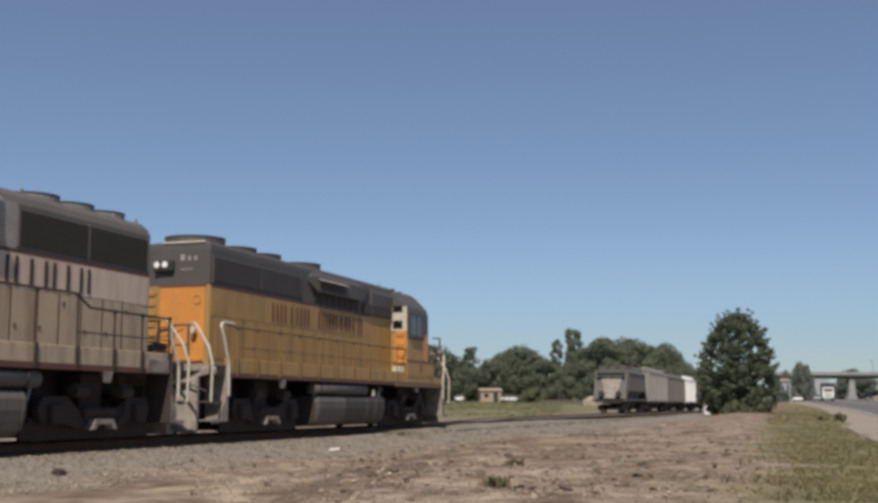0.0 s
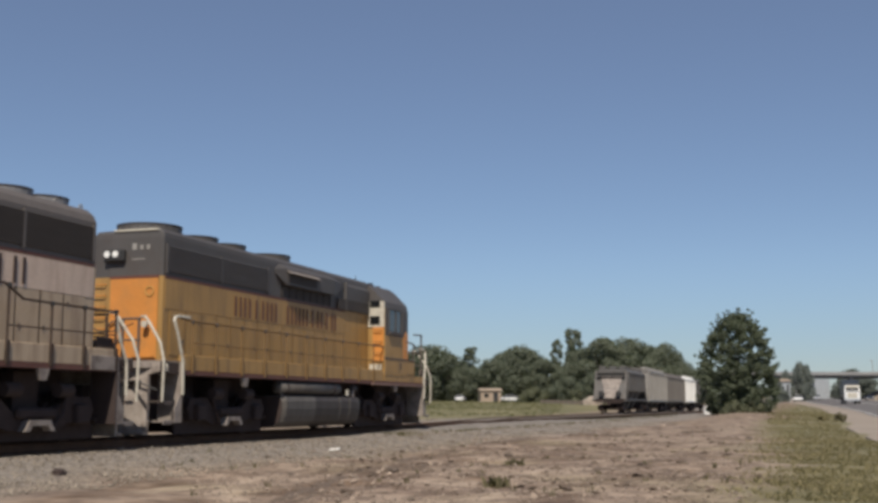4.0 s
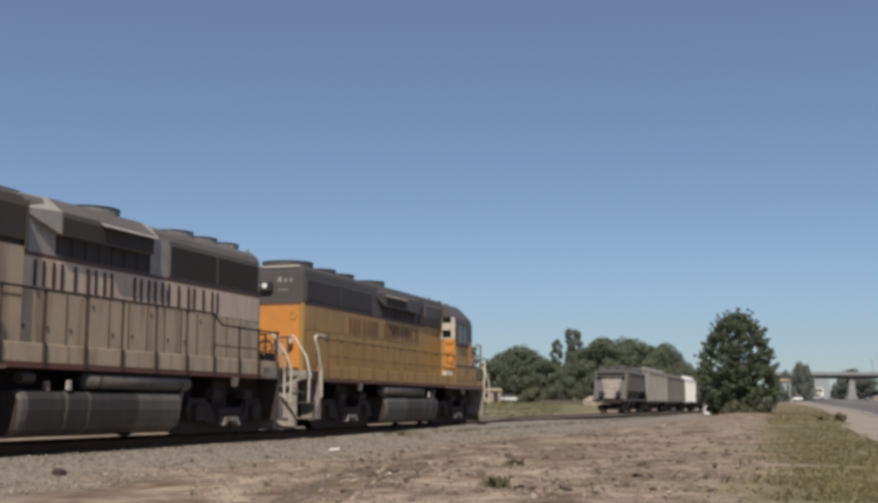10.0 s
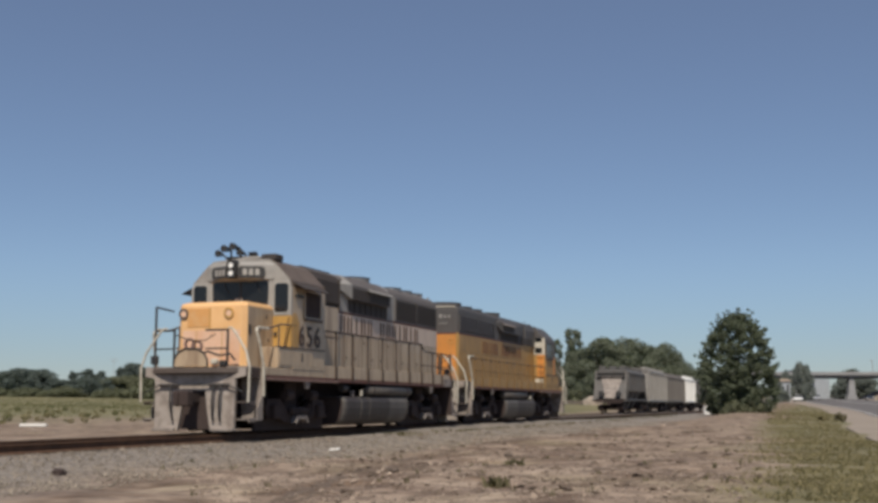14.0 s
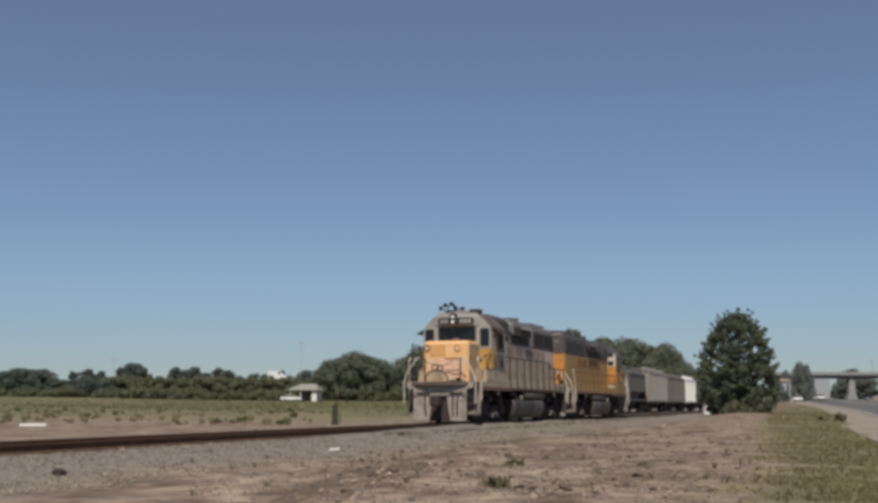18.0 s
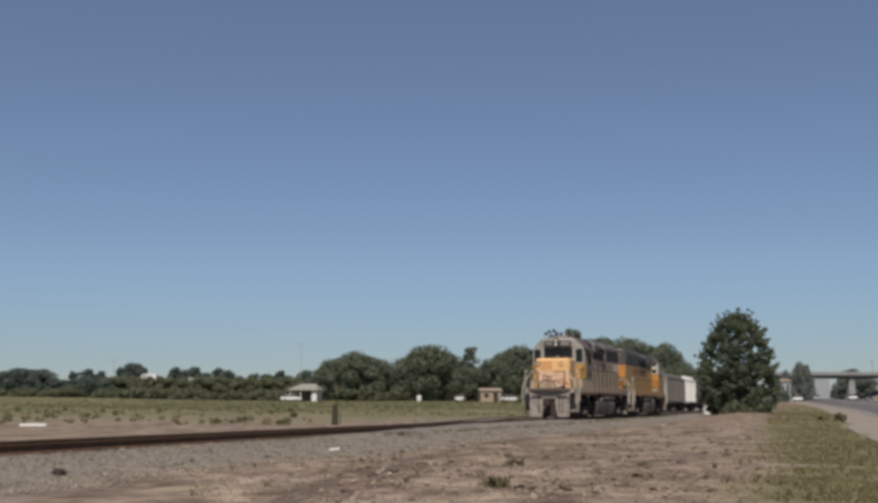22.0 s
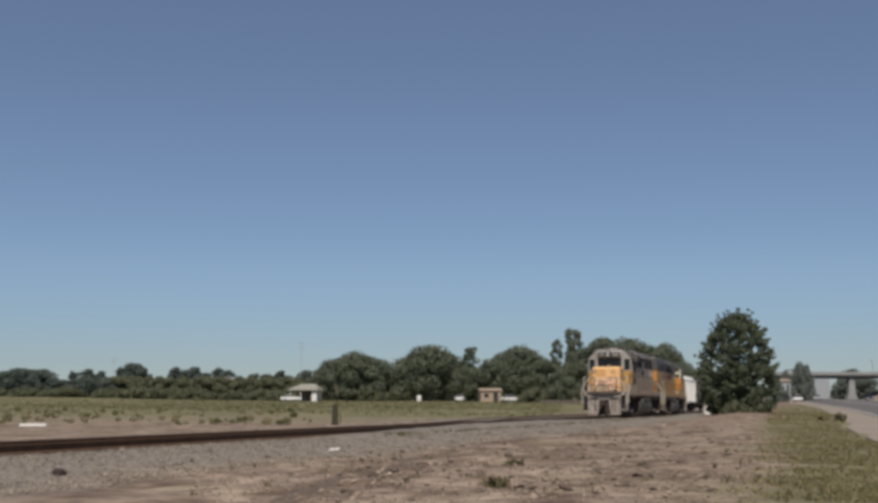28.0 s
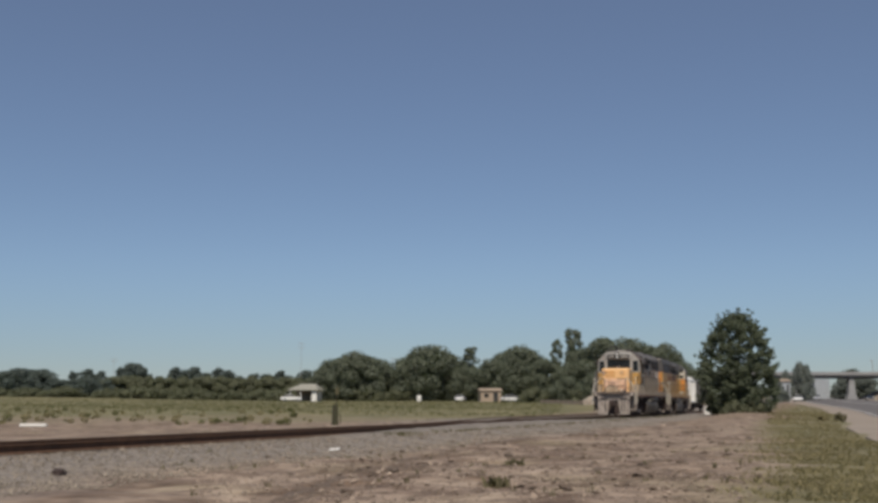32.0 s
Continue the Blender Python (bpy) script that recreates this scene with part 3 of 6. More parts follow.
    if front:
        # jumper cable hung over the railing, and the pale flag bracket
        part("jumper_cable", tube([(X + 0.02, 0.10, 1.98), (X + 0.05, 0.36, 2.02), (X + 0.06, 0.66, 1.92), (X + 0.06, 0.96, 1.96), (X + 0.04, 1.10, 1.80)], 0.028), "dark", lo)
        part("cable_plug", box(X, X + 0.14, 0.46, 0.64, 1.70, 1.84, bevel=0.03), "white", lo)
        part("valve_box", box(X - 0.02, X + 0.10, 0.68, 0.86, 1.66, 1.80, bevel=0.02), "dark", lo)
        for y, z in ((-0.24, 2.22), (-0.04, 2.16)):
            part("hose_coil", ring((X - 0.08, y, z), "x", 0.10, 0.155, 0.07, n=14), "pink_rust", lo)
    if e < 0 and kind == "yellow":
        part("marker_plate", box(-X + 0.04, -X + 0.10, -1.52, -1.36, 1.42, 1.58, bevel=0.01), "white", lo)
        part("marker_lamp", drum((-X + 0.55, -0.61, 2.48), "x", 0.075, 0.08, n=12), "white", lo)


def locomotive(m, label, kind):
    """A four-axle road switcher, cab towards +x; kind 'cream' or 'yellow'."""
    lo = thing("locomotive", m, label, "locomotive", "coupled locomotives")
    cream = kind == "cream"
    body = "cream" if cream else "side_yellow"
    HOOD = 0.93
    HB = 3.50 if cream else 3.56                 # where the grey top begins
    BACK = -7.26 if cream else -7.90             # end of the long hood
    XF, PF = 8.56, 7.88
    XR, PR = (7.88, 7.24) if cream else (8.60, 7.90)
    CAB0, CAB1 = 4.22, 6.25
    BOX1 = 2.30
    top_paint = "mid_grey" if cream else "grey"
    # frame, sill, skirt boxes
    part("underframe", box(-XR, XF, -1.44, 1.44, 1.38, 1.62), "under", lo)
    posts = (3.36, 2.15, 0.93, -0.28, -1.52, -2.75, -3.96, -5.16) + ((-6.15, -7.18) if cream else (-6.40, -7.45))
    for g in (1, -1):
        part("side_sill", box(-PR, PF, *pair(g * 1.44, g * 1.49), 1.36, 1.46), "red", lo, "rust-stained red sill edge")
        part("sill_flange", box(3.18, PF, *pair(g * 1.44, g * 1.515), 1.335, 1.40), "pink_rust", lo)
        part("battery_sill", box(CAB0, PF, *pair(g * 1.36, g * 1.488), 1.46, 1.66, bevel=0.01), body, lo)
        edges = [CAB0] + list(posts) + ([-PR] if not cream else [])
        for a, b in zip(edges, edges[1:]):
            part("skirt_box", box(b + 0.05, a - 0.05, *pair(g * 1.36, g * 1.485), 1.46, 1.80, bevel=0.012), body, lo)
    part("walkway", box(-XR, XF, -1.43, 1.43, 1.62, 1.655), "dust", lo)
    end_platform(lo, kind, 1, XF, PF)
    end_platform(lo, kind, -1, XR, PR)
    # long hood: the far rear corner is cut back, the others are lightly rounded
    def foot(d, w):
        b = BACK + d
        cut = 0.50 if not cream else 0.12
        return [(b, -w + 0.05), (b + 0.05, -w), (CAB0, -w), (CAB0, w), (b + (0.054 if cream else 0.07), w), (b, w - cut)]
    f0 = foot(0.0, HOOD)
    part("hood", loft([[(x, y, 1.655) for x, y in f0], [(x, y, HB) for x, y in f0]]), body, lo)
    f1, f2, f3 = (foot(d, HOOD - q) for d, q in ((0.012, 0.012), (0.03, 0.07), (0.08, 0.20))) if cream else (foot(d, HOOD - q) for d, q in ((0.012, 0.012), (0.02, 0.025), (0.035, 0.10)))
    part("hood_top", loft([[(x, y, z) for x, y in f] for f, z in ((f1, HB), (f1, 4.36 if cream else 4.44), (f2, 4.50 if cream else 4.54), (f3, 4.62))]), top_paint, lo)
    far = HOOD - (0.51 if not cream else 0.14)
    part("hood_end_panel", box(BACK - 0.02, BACK + 0.005, -HOOD + 0.10, far - 0.03, 1.70, HB - 0.05), "orange" if not cream else body, lo)
    part("hood_end_stripe", box(BACK - 0.015, BACK + 0.03, -HOOD + 0.08, far, HB - 0.04, HB + 0.02), "red", lo)
    if not cream:
        # white trim put only where the sun strikes the roof edge
        part("roof_edge_trim", box(BACK - 0.01, BACK + 0.10, -0.79, 0.36, 4.585, 4.635, bevel=0.01), "white", lo)
    for g in (1, -1):
        part("hood_stripe", box(BACK + 0.1, BOX1, *pair(g * HOOD, g * (HOOD + 0.006)), HB - 0.045, HB + 0.02), "red", lo)
        part("letter_panel", box(BACK + 0.12, BOX1, *pair(g * HOOD, g * (HOOD + 0.011)), 2.84, HB - 0.06), "cream_pale" if cream else body, lo)
        door = None
        for i in range(13 if cream else 14):
            x = 1.86 - i * 0.70
            if door is None:
                door = part("engine_door", box(-0.325, 0.325, -0.005, 0.005, 1.82, 2.82), body, lo)
                door.matrix_basis = pose(x, g * (HOOD + 0.008), 0)
                latch = part("door_latch", box(-0.03, 0.03, -0.008, 0.008, 2.1, 2.18), "brown_grey", lo)
                latch.matrix_basis = pose(x + 0.22, g * (HOOD + 0.018), 0)
                seam = part("door_seam", box(-0.008, 0.008, -0.004, 0.004, 1.80, 2.84), "rail_brown" if cream else "post_yellow", lo)
                seam.matrix_basis = pose(x + 0.35, g * (HOOD + 0.012), 0)
            else:
                again(door, lo, pose(x, g * (HOOD + 0.008), 0))
                again(seam, lo, pose(x + 0.35, g * (HOOD + 0.012), 0))
                again(latch, lo, pose(x + 0.22, g * (HOOD + 0.018), 0.0 if i % 3 else 0.5))
        # radiator intake
        r0 = BACK + 0.20
        gr = part("radiator_grille", box(r0, -2.84, *pair(g * 0.90, g * 0.935), HB + 0.11, 4.26), "grille_dark", lo)
        slat = None
        n = 13
        for i in range(n):
            z = HB + 0.14 + i * (4.24 - HB - 0.14) / (n - 1)
            if slat is None:
                slat = part("grille_slat", box(r0 + 0.02, -2.86, -0.012, 0.012, -0.014, 0.014), "grille_dark" if cream else "grey", gr)
                slat.matrix_basis = pose(0, g * 0.945, z, 25 * g)
            else:
                again(slat, gr, pose(0, g * 0.945, z, 25 * g))
        for x in (r0 - 0.03, (r0 - 2.84) / 2, -2.82):
            part("grille_frame", box(x - 0.035, x + 0.035, *pair(g * 0.92, g * 0.96), HB + 0.07, 4.30), top_paint, gr)
        # dynamic brake blister: a bulge with a slanting front over a screened panel
        pale = "pale_grey" if cream else "grey"
        inn = g * 0.70
        sec = lambda x, y, zb, zt: [(x, g * 0.90, zb), (x, g * y, zb), (x, g * y, zt), (x, inn, zt + 0.30)]
        bl = part("brake_blister", loft([sec(1.25, 1.075, 3.93, 4.37), sec(-1.95, 1.075, 3.93, 4.37)]), top_paint, lo)
        part("blister_nose", loft([sec(2.22, 0.935, 4.27, 4.33), sec(1.25, 1.075, 3.93, 4.37)]), pale, bl)
        part("blister_tail", loft([sec(-1.95, 1.075, 3.93, 4.37), sec(-2.42, 0.935, 4.22, 4.33)]), pale, bl)
        part("blister_plate", box(1.0, BOX1, *pair(g * 0.915, g * 0.925), HB + 0.03, 4.35), pale, bl)
        part("blister_plate", box(-2.80, -2.06, *pair(g * 0.915, g * 0.927), HB + 0.03, 4.36), pale, bl)
        part("blister_screen", box(-2.04, 1.22, *pair(g * 0.915, g * 0.929), HB + 0.05, 3.92), "grille_dark", bl)
        for i in range(8):
            x = 1.18 - i * 0.45
            part("screen_bar", box(x - 0.02, x + 0.02, *pair(g * 0.925, g * 0.95), HB + 0.05, 3.92), "grille_dark", bl)
        part("blister_panel", box(-1.92, 1.22, *pair(g * 1.07, g * 1.081), 3.95, 4.27), "soot" if cream else "grey", bl)
        bg = part("brake_intake", box(-1.90, -0.06, *pair(g * 1.04, g * 1.088), 4.00, 4.25), "grille_dark", bl)
        part("intake_hood", slab((-1.96, g * 1.07, 4.33), (0.02, g * 1.07, 4.33), (-1.96, g * 1.20, 4.25), 0.02), "pale_grey" if cream else "dust", bg)
        # filter compartment behind the cab
        fw = 1.10 if g > 0 else 0.985
        part("filter_box", loft([[(x, g * 0.60, 3.68), (x, g * fw, 3.68), (x, g * fw, 4.30), (x, g * (fw - 0.12), 4.50), (x, g * 0.60, 4.64)] for x in (BOX1, CAB0)]), "soot" if cream else "grey", lo)
        part("filter_screen", box(BOX1 + 0.06, CAB0 - 0.06, *pair(g * 0.92, g * (fw - 0.055)), HB + 0.02, 3.70 if cream else 3.92), "grille_dark", lo)
        if not cream:
            part("filter_screen", box(BOX1 - 0.6, CAB0 - 0.1, *pair(g * (fw - 0.01), g * (fw + 0.012)), 3.58, 3.90), "grille_dark", lo)
        part("filter_rib", box(BOX1 - 0.03, BOX1 + 0.03, *pair(g * 0.92, g * (fw + 0.02)), HB, 4.42, bevel=0.01), pale if not cream else "soot", lo)
        if g > 0:
            bh = part("blower_housing", box(BOX1, CAB0, 0.90, 1.075, 1.655, 3.58, bevel=0.02), body, lo)
            part("housing_seam", box(BOX1 + 0.05, CAB0, 1.074, 1.082, 2.66, 2.69), "brown_grey", bh)
        # side handrail
        iron = "rail_brown" if cream else "post_yellow"
        for x in posts:
            z1 = 2.78 if cream and x > -4.1 else 2.55
            part("handrail_post", tube([(x, g * 1.47, 1.62), (x, g * 1.47, z1)], 0.026 if cream else 0.018), iron, lo)
            part("post_bracket", box(x - 0.05, x + 0.05, *pair(g * 1.48, g * 1.515), 1.40, 1.82, bevel=0.008), iron, lo)
            part("rail_clamp", box(x - 0.045, x + 0.045, *pair(g * 1.44, g * 1.50), z1 - 0.045, z1 + 0.035, bevel=0.01), "dark" if cream else "brown_grey", lo)
        if cream:
            rail = [(-7.20, g * 1.46, 2.54), (-4.36, g * 1.46, 2.56), (-4.28, g * 1.46, 2.60), (-3.92, g * 1.46, 2.78), (-3.84, g * 1.46, 2.80), (4.2, g * 1.46, 2.78)]
        else:
            rail = [(-7.95, g * 1.44, 2.60), (-7.4, g * 1.46, 2.56), (CAB0, g * 1.46, 2.55)]
        part("handrail", tube(rail, 0.026), "rail_brown" if cream else "post_yellow", lo)
        part("mid_rail", tube([(-7.15 if cream else -7.45, g * 1.46, 2.08), (-4.0 if cream else CAB0, g * 1.46, 2.08)], 0.016), "rail_brown" if cream else "post_yellow", lo)
        if cream:
            part("railing_panel", box(-7.16, -6.62, *pair(g * 1.40, g * 1.43), 1.66, 2.02, bevel=0.01), "under", lo)
            part("rear_sill_plate", box(-7.24, -6.34, *pair(g * 1.44, g * 1.51), 1.38, 1.66, bevel=0.01), "dust", lo)
        # lettering as plain bars, read along each side
        L0, L1 = (-4.45, 1.42) if not cream else (-4.86, 1.70)
        bars("XXIXX XXXIXIX" if g < 0 else "XIXIXXX XXIXX", L0, L1, 2.90, 0.49, g * (HOOD + 0.022), "letter" if cream else "red", lo, g)
        # underframe fittings
        part("air_reservoir", drum((-1.08, g * 1.33, 1.17), "x", 0.16, 3.78, n=20), "tank_pale", lo, smooth=True)
        for x in (-2.6, 0.4):
            part("reservoir_strap", ring((x, g * 1.33, 1.17), "x", 0.158, 0.172, 0.06), "under", lo)
        TR, TF = (-2.64, 2.76) if cream else (-2.88, 2.30)
        prof = [(0.02, 0.97), (1.36, 0.97), (1.45, 0.92), (1.50, 0.82), (1.50, 0.62), (1.47, 0.44), (1.41, 0.28), (1.27, 0.17), (0.95, 0.12), (0.02, 0.12)]
        tank = [[(x, g * y * k, 0.5 + (z - 0.5) * k) for y, z in prof] for x, k in ((TR, 0.94), (TR + 0.1, 1.0), (-0.92, 1.0), (TF - 0.20, 1.0), (TF - 0.07, 0.985), (TF, 0.95))]
        ft = part("fuel_tank", loft(tank[2:4]), "tank", lo, "grimy dark fuel tank")
        # the sunlit crescent of the tank, put into a paler end piece
        part("tank_end", loft(tank[3:]), "tank_pale", ft, "rounded tank end, pale for the sunlight on its curve")
        for x, q in ((TR, -0.012), (TF, 0.012)):
            part("tank_end_plate", loft([[(x + d, g * y * 0.955, 0.5 + (z - 0.5) * 0.955) for y, z in prof] for d in sorted((0.0, q))]), "under", ft, "black end plate of the tank")
        part("tank_bay", loft(tank[:3]), "tank_pale", ft, "paler streaked rear bay of the tank")
        for x in (TR + 0.16, 0.75, 1.45):
            part("tank_strap", loft([[(x + q, g * (y + 0.012), z + 0.004) for y, z in prof[1:8]] + [(x + q, g * (y - 0.03), z) for y, z in prof[7:0:-1]] for q in (-0.035, 0.035)]), "tank_pale", lo)
        part("filler_cap", drum((1.9, g * 1.36, 1.05), "z", 0.07, 0.18, n=10), "dust", lo)
        part("sight_glass", box(1.30, 1.42, *pair(g * 1.42, g * 1.475), 0.98, 1.16, bevel=0.01), "white", lo)
        part("air_filter_can", drum((TF - 0.3, g * 1.32, 1.20), "x", 0.11, 0.34, n=12), "tank", lo)
        part("sand_pipe", tube([(-2.75, g * 1.30, 1.30), (-2.80, g * 1.36, 1.02), (-2.66, g * 1.38, 0.72), (-2.50, g * 1.34, 0.60)], 0.035), "dust", lo)
        for x in (-4.98, 5.24):
            part("jacking_pad", prism_y([(x - 0.16, 1.36), (x + 0.16, 1.36), (x + 0.08, 1.15), (x - 0.08, 1.15)], *pair(g * 1.42, g * 1.49)), "dust", lo)
        # dark pipes and sheets added to hide the sunlit ground below the frame
        part("train_line_pipe", tube([(-PR + 0.1, g * 0.9, 0.40), (PF - 0.1, g * 0.9, 0.40)], 0.06), "under", lo)
        part("frame_skirt", box(-PR + 0.3, PF - 0.3, *pair(g * 0.36, g * 0.42), 0.30, 1.40), "under", lo)
    # roof fans
    fans = [(-6.62, 0.53), (-5.50, 0.53), (-4.35, 0.53), (-1.05, 0.66)] if cream else [(-7.02, 0.74, ), (-5.05, 0.60), (-3.60, 0.60), (-1.20, 0.70)]
    for x, r in fans:
        z0 = 4.61 if x < -2.5 else 4.63
        fan = part("roof_fan", ring((x, 0, z0 + 0.10), "z", r - 0.05, r, 0.20, n=24), "fan_paint" if cream else "grey", lo)
        part("fan_rim", ring((x, 0, z0 + 0.195), "z", r - 0.07, r + 0.012, 0.03, n=24), "grille_dark", fan)
        part("fan_grid", drum((x, 0, z0 + 0.16), "z", r - 0.05, 0.03, n=24), "pale_grey" if cream else "grey", fan)
        part("fan_hub", drum((x, 0, z0 + 0.185), "z", 0.14, 0.04, n=12), "dark", fan)
    part("exhaust_stack", box(0.75, 1.35, -0.28, 0.28, 4.60, 4.74, bevel=0.03), "dark", lo)
    part("roof_hatch", box(1.9, 3.9, -0.62, 0.62, 4.60, 4.69, bevel=0.02), "dark" if cream else "grey", lo)
    for x in (-7.0, -6.2, -3.2):
        part("lifting_eye", ring((x, 0.66, 4.66), "y", 0.04, 0.07, 0.02, n=8), "pale_grey", lo)
    # rear end fittings
    hl = part("rear_headlight", box(BACK - 0.11, BACK + 0.02, 0.02, 0.56, 3.90, 4.18, bevel=0.03) if not cream else box(BACK - 0.11, BACK + 0.02, -0.23, 0.23, 3.90, 4.12, bevel=0.02), "dark", lo)
    for y in ((0.23, 0.45) if not cream else (-0.11, 0.11)):
        part("lamp_lens", drum((BACK - 0.115, y, 4.07), "x", 0.075, 0.03, n=14), "lamp", hl)
    if not cream:
        for y0, y1, z0, z1 in ((-0.13, -0.24, 4.17, 4.31), (-0.33, -0.41, 4.17, 4.27), (-0.50, -0.58, 4.17, 4.27), (-0.13, -0.46, 3.94, 3.965)):
            part("number_bar", box(BACK + 0.004, BACK + 0.022, *pair(y0, y1), z0, z1), "pale_grey", lo)
    for y in (-0.63,):
        part("sand_cap", ring((BACK - 0.03, y, 3.22), "x", 0.09, 0.115, 0.02), "ochre" if not cream else "red", lo)
    part("end_door", box(BACK - 0.032, BACK - 0.018, -0.35, 0.15, 1.72, 2.5, bevel=0.004), "orange" if not cream else body, lo)
    for i in range(7):
        x0, y0, x1, y1 = (BACK + 0.01, 0.52, BACK + 0.06, 0.88) if not cream else (BACK, 0.35, BACK, 0.70)
        z = 1.9 + i * 0.25
        part("ladder_rung", tube([(x0, y0, z), (x0 - 0.06, y0 + 0.02, z), (x1 - 0.06, y1 - 0.02, z), (x1, y1, z)], 0.016), "brown_grey" if cream else "orange", lo)
    part("hand_brake_wheel", ring((BACK - 0.07, 0.20, 2.35), "x", 0.2, 0.23, 0.03), "brown_grey", lo)
    # cab
    cab_top = [(-1.50, 3.80), (-1.46, 4.00), (-1.03, 4.44), (-0.84, 4.57), (0, 4.64), (0.84, 4.57), (1.03, 4.44), (1.46, 4.00), (1.50, 3.80)]
    side = body
    pale = "pale_grey" if cream else "grey"
    cab = part("cab", prism_x([(-1.50, 1.655), (-1.50, 3.80), (1.50, 3.80), (1.50, 1.655)], CAB0, CAB1), side, lo)
    part("cab_roof", prism_x(cab_top, CAB0 - 0.02, CAB1 + 0.05), "roof_brown" if cream else "grey", cab)
    part("cab_front_brow", prism_x([(y * 0.985, z * 0.998) for y, z in cab_top], CAB1 + 0.03, CAB1 + 0.11), pale, cab)
    part("cab_front", box(CAB1, CAB1 + 0.108, -1.498, 1.498, 3.05, 3.82, bevel=0.008), pale, cab)
    for g in (1, -1):
        part("cab_front_panel", box(CAB1, CAB1 + 0.102, *pair(g * 0.96, g * 1.50), 2.15, 3.05), "orange" if not cream else "ochre", cab)
        part("cab_corner_panel", prism_y([(6.24, 2.20), (5.92, 2.20), (5.86, 2.88), (6.05, 3.12), (6.24, 3.12)], *pair(g * 1.50, g * 1.507)), "orange" if not cream else "ochre", cab)
        part("door_hinge_bar", tube([(CAB1 + 0.11, g * 1.30, 2.20), (CAB1 + 0.115, g * 1.44, 3.0)], 0.02), "post_yellow" if cream else "brown_grey", cab)
        part("door_knob", box(CAB1 + 0.10, CAB1 + 0.15, *pair(g * 1.02, g * 1.09), 2.52, 2.62), "dark", cab)
        # rear wall beside the hood, with two small windows
        part("cab_rear_panel", box(CAB0 - 0.03, CAB0, *pair(g * 1.10, g * 1.46), 2.08, 3.18), "orange" if not cream else "brown_grey", cab)
        wall = part("rear_window_wall", box(CAB0 - 0.032, CAB0, *pair(g * 0.94, g * 1.49), 3.18, 4.0), "white" if not cream else "brown_grey", cab)
        for z0, z1 in ((3.25, 3.53), (3.80, 4.02)):
            part("rear_window", box(CAB0 - 0.045, CAB0 - 0.02, *pair(g * 1.00, g * 1.34), z0, z1, bevel=0.01), "glass", wall)
        part("wall_step", box(CAB0 - 0.06, CAB0, *pair(g * 1.0, g * 1.4), 1.66, 2.0), "white" if not cream else "brown_grey", cab)
        for z in (2.35, 2.70, 3.05):
            part("wall_grab", tube([(CAB0 - 0.03, g * 1.14, z), (CAB0 - 0.09, g * 1.16, z), (CAB0 - 0.09, g * 1.40, z), (CAB0 - 0.03, g * 1.42, z)], 0.014), "post_yellow", cab)
        if not cream:
            part("cab_upper_panel", box(CAB0 + 0.01, 6.24, *pair(g * 1.50, g * 1.505), 2.92, 3.80), "grey", cab)
        # side window with frame, and its awning
        win = part("side_window", box(4.56, 5.56, *pair(g * 1.495, g * 1.512), 3.06, 3.76), "under" if cream else "pane", cab, "dark open side window" if cream else "closed side window that mirrors the sky")
        for x in (4.54, 5.58) if cream else (4.54, 5.15, 5.76):
            part("window_frame", box(x - 0.03, x + 0.03, *pair(g * 1.49, g * 1.535), 3.03, 3.78), side if cream else "grey", win)
        for z in (3.04, 3.78):
            part("window_frame", box(4.51, 5.62, *pair(g * 1.49, g * 1.535), z - 0.03, z + 0.03), side if cream else "grey", win)
        if cream:
            part("window_awning", slab((4.62, g * 1.49, 3.93), (6.22, g * 1.49, 3.93), (4.66, g * 1.86, 3.73), 0.025), "soot", cab)
            part("mirror_arm", box(5.70, 6.15, *pair(g * 1.505, g * 1.56), 3.55, 3.62), "dark", cab)
        part("arm_rest", box(4.5, 5.55, *pair(g * 1.50, g * 1.58), 2.97, 3.03), "brown_grey", cab)
        part("battery_box", box(CAB0, 7.05, *pair(g * 1.0, g * 1.49), 1.66, 2.20, bevel=0.015), body, lo)
        for x0, x1 in ((4.30, 5.12), (5.22, 6.10), (6.20, 6.98)):
            bd = part("battery_door", box(x0, x1, *pair(g * 1.49, g * 1.503), 1.74, 2.12), body, lo)
            if not 5 < x0 < 6:
                continue
            part("door_latch", box((x0 + x1) / 2 - 0.05, (x0 + x1) / 2 + 0.05, *pair(g * 1.50, g * 1.515), 1.86, 2.08), "brown_grey", bd)
        part("battery_ledge", box(CAB0, 7.05, *pair(g * 1.40, g * 1.515), 2.18, 2.22), "brown_grey", lo)
        # front door window in a pale rubber frame
        dw = part("door_window", prism_x([(g * (1.215 + a * 0.20), 3.53 + b * 0.38) for a, b in ((-1, -0.85), (-0.75, -1), (0.75, -1), (1, -0.85), (1, 0.85), (0.75, 1), (-0.75, 1), (-1, 0.85))], CAB1 + 0.112, CAB1 + 0.128), "glass", cab)
        part("window_gasket", prism_x([(g * (1.215 + a * 0.255), 3.53 + b * 0.445) for a, b in ((-1, -0.8), (-0.7, -1), (0.7, -1), (1, -0.8), (1, 0.8), (0.7, 1), (-0.7, 1), (-1, 0.8))], CAB1 + 0.102, CAB1 + 0.118), "gasket" if cream else "grey", dw)
        # number boards on a wedge that stands out over the windshield
        q = math.degrees(math.atan2(0.44, 0.90))
        nb = part("number_board", prism_y([(0.44 + a * 0.36, -0.01 + b * 0.145) for a, b in ((-1, -0.6), (-0.8, -1), (0.8, -1), (1, -0.6), (1, 0.6), (0.8, 1), (-0.8, 1), (-1, 0.6))], -0.03, 0.03), "dark", cab)
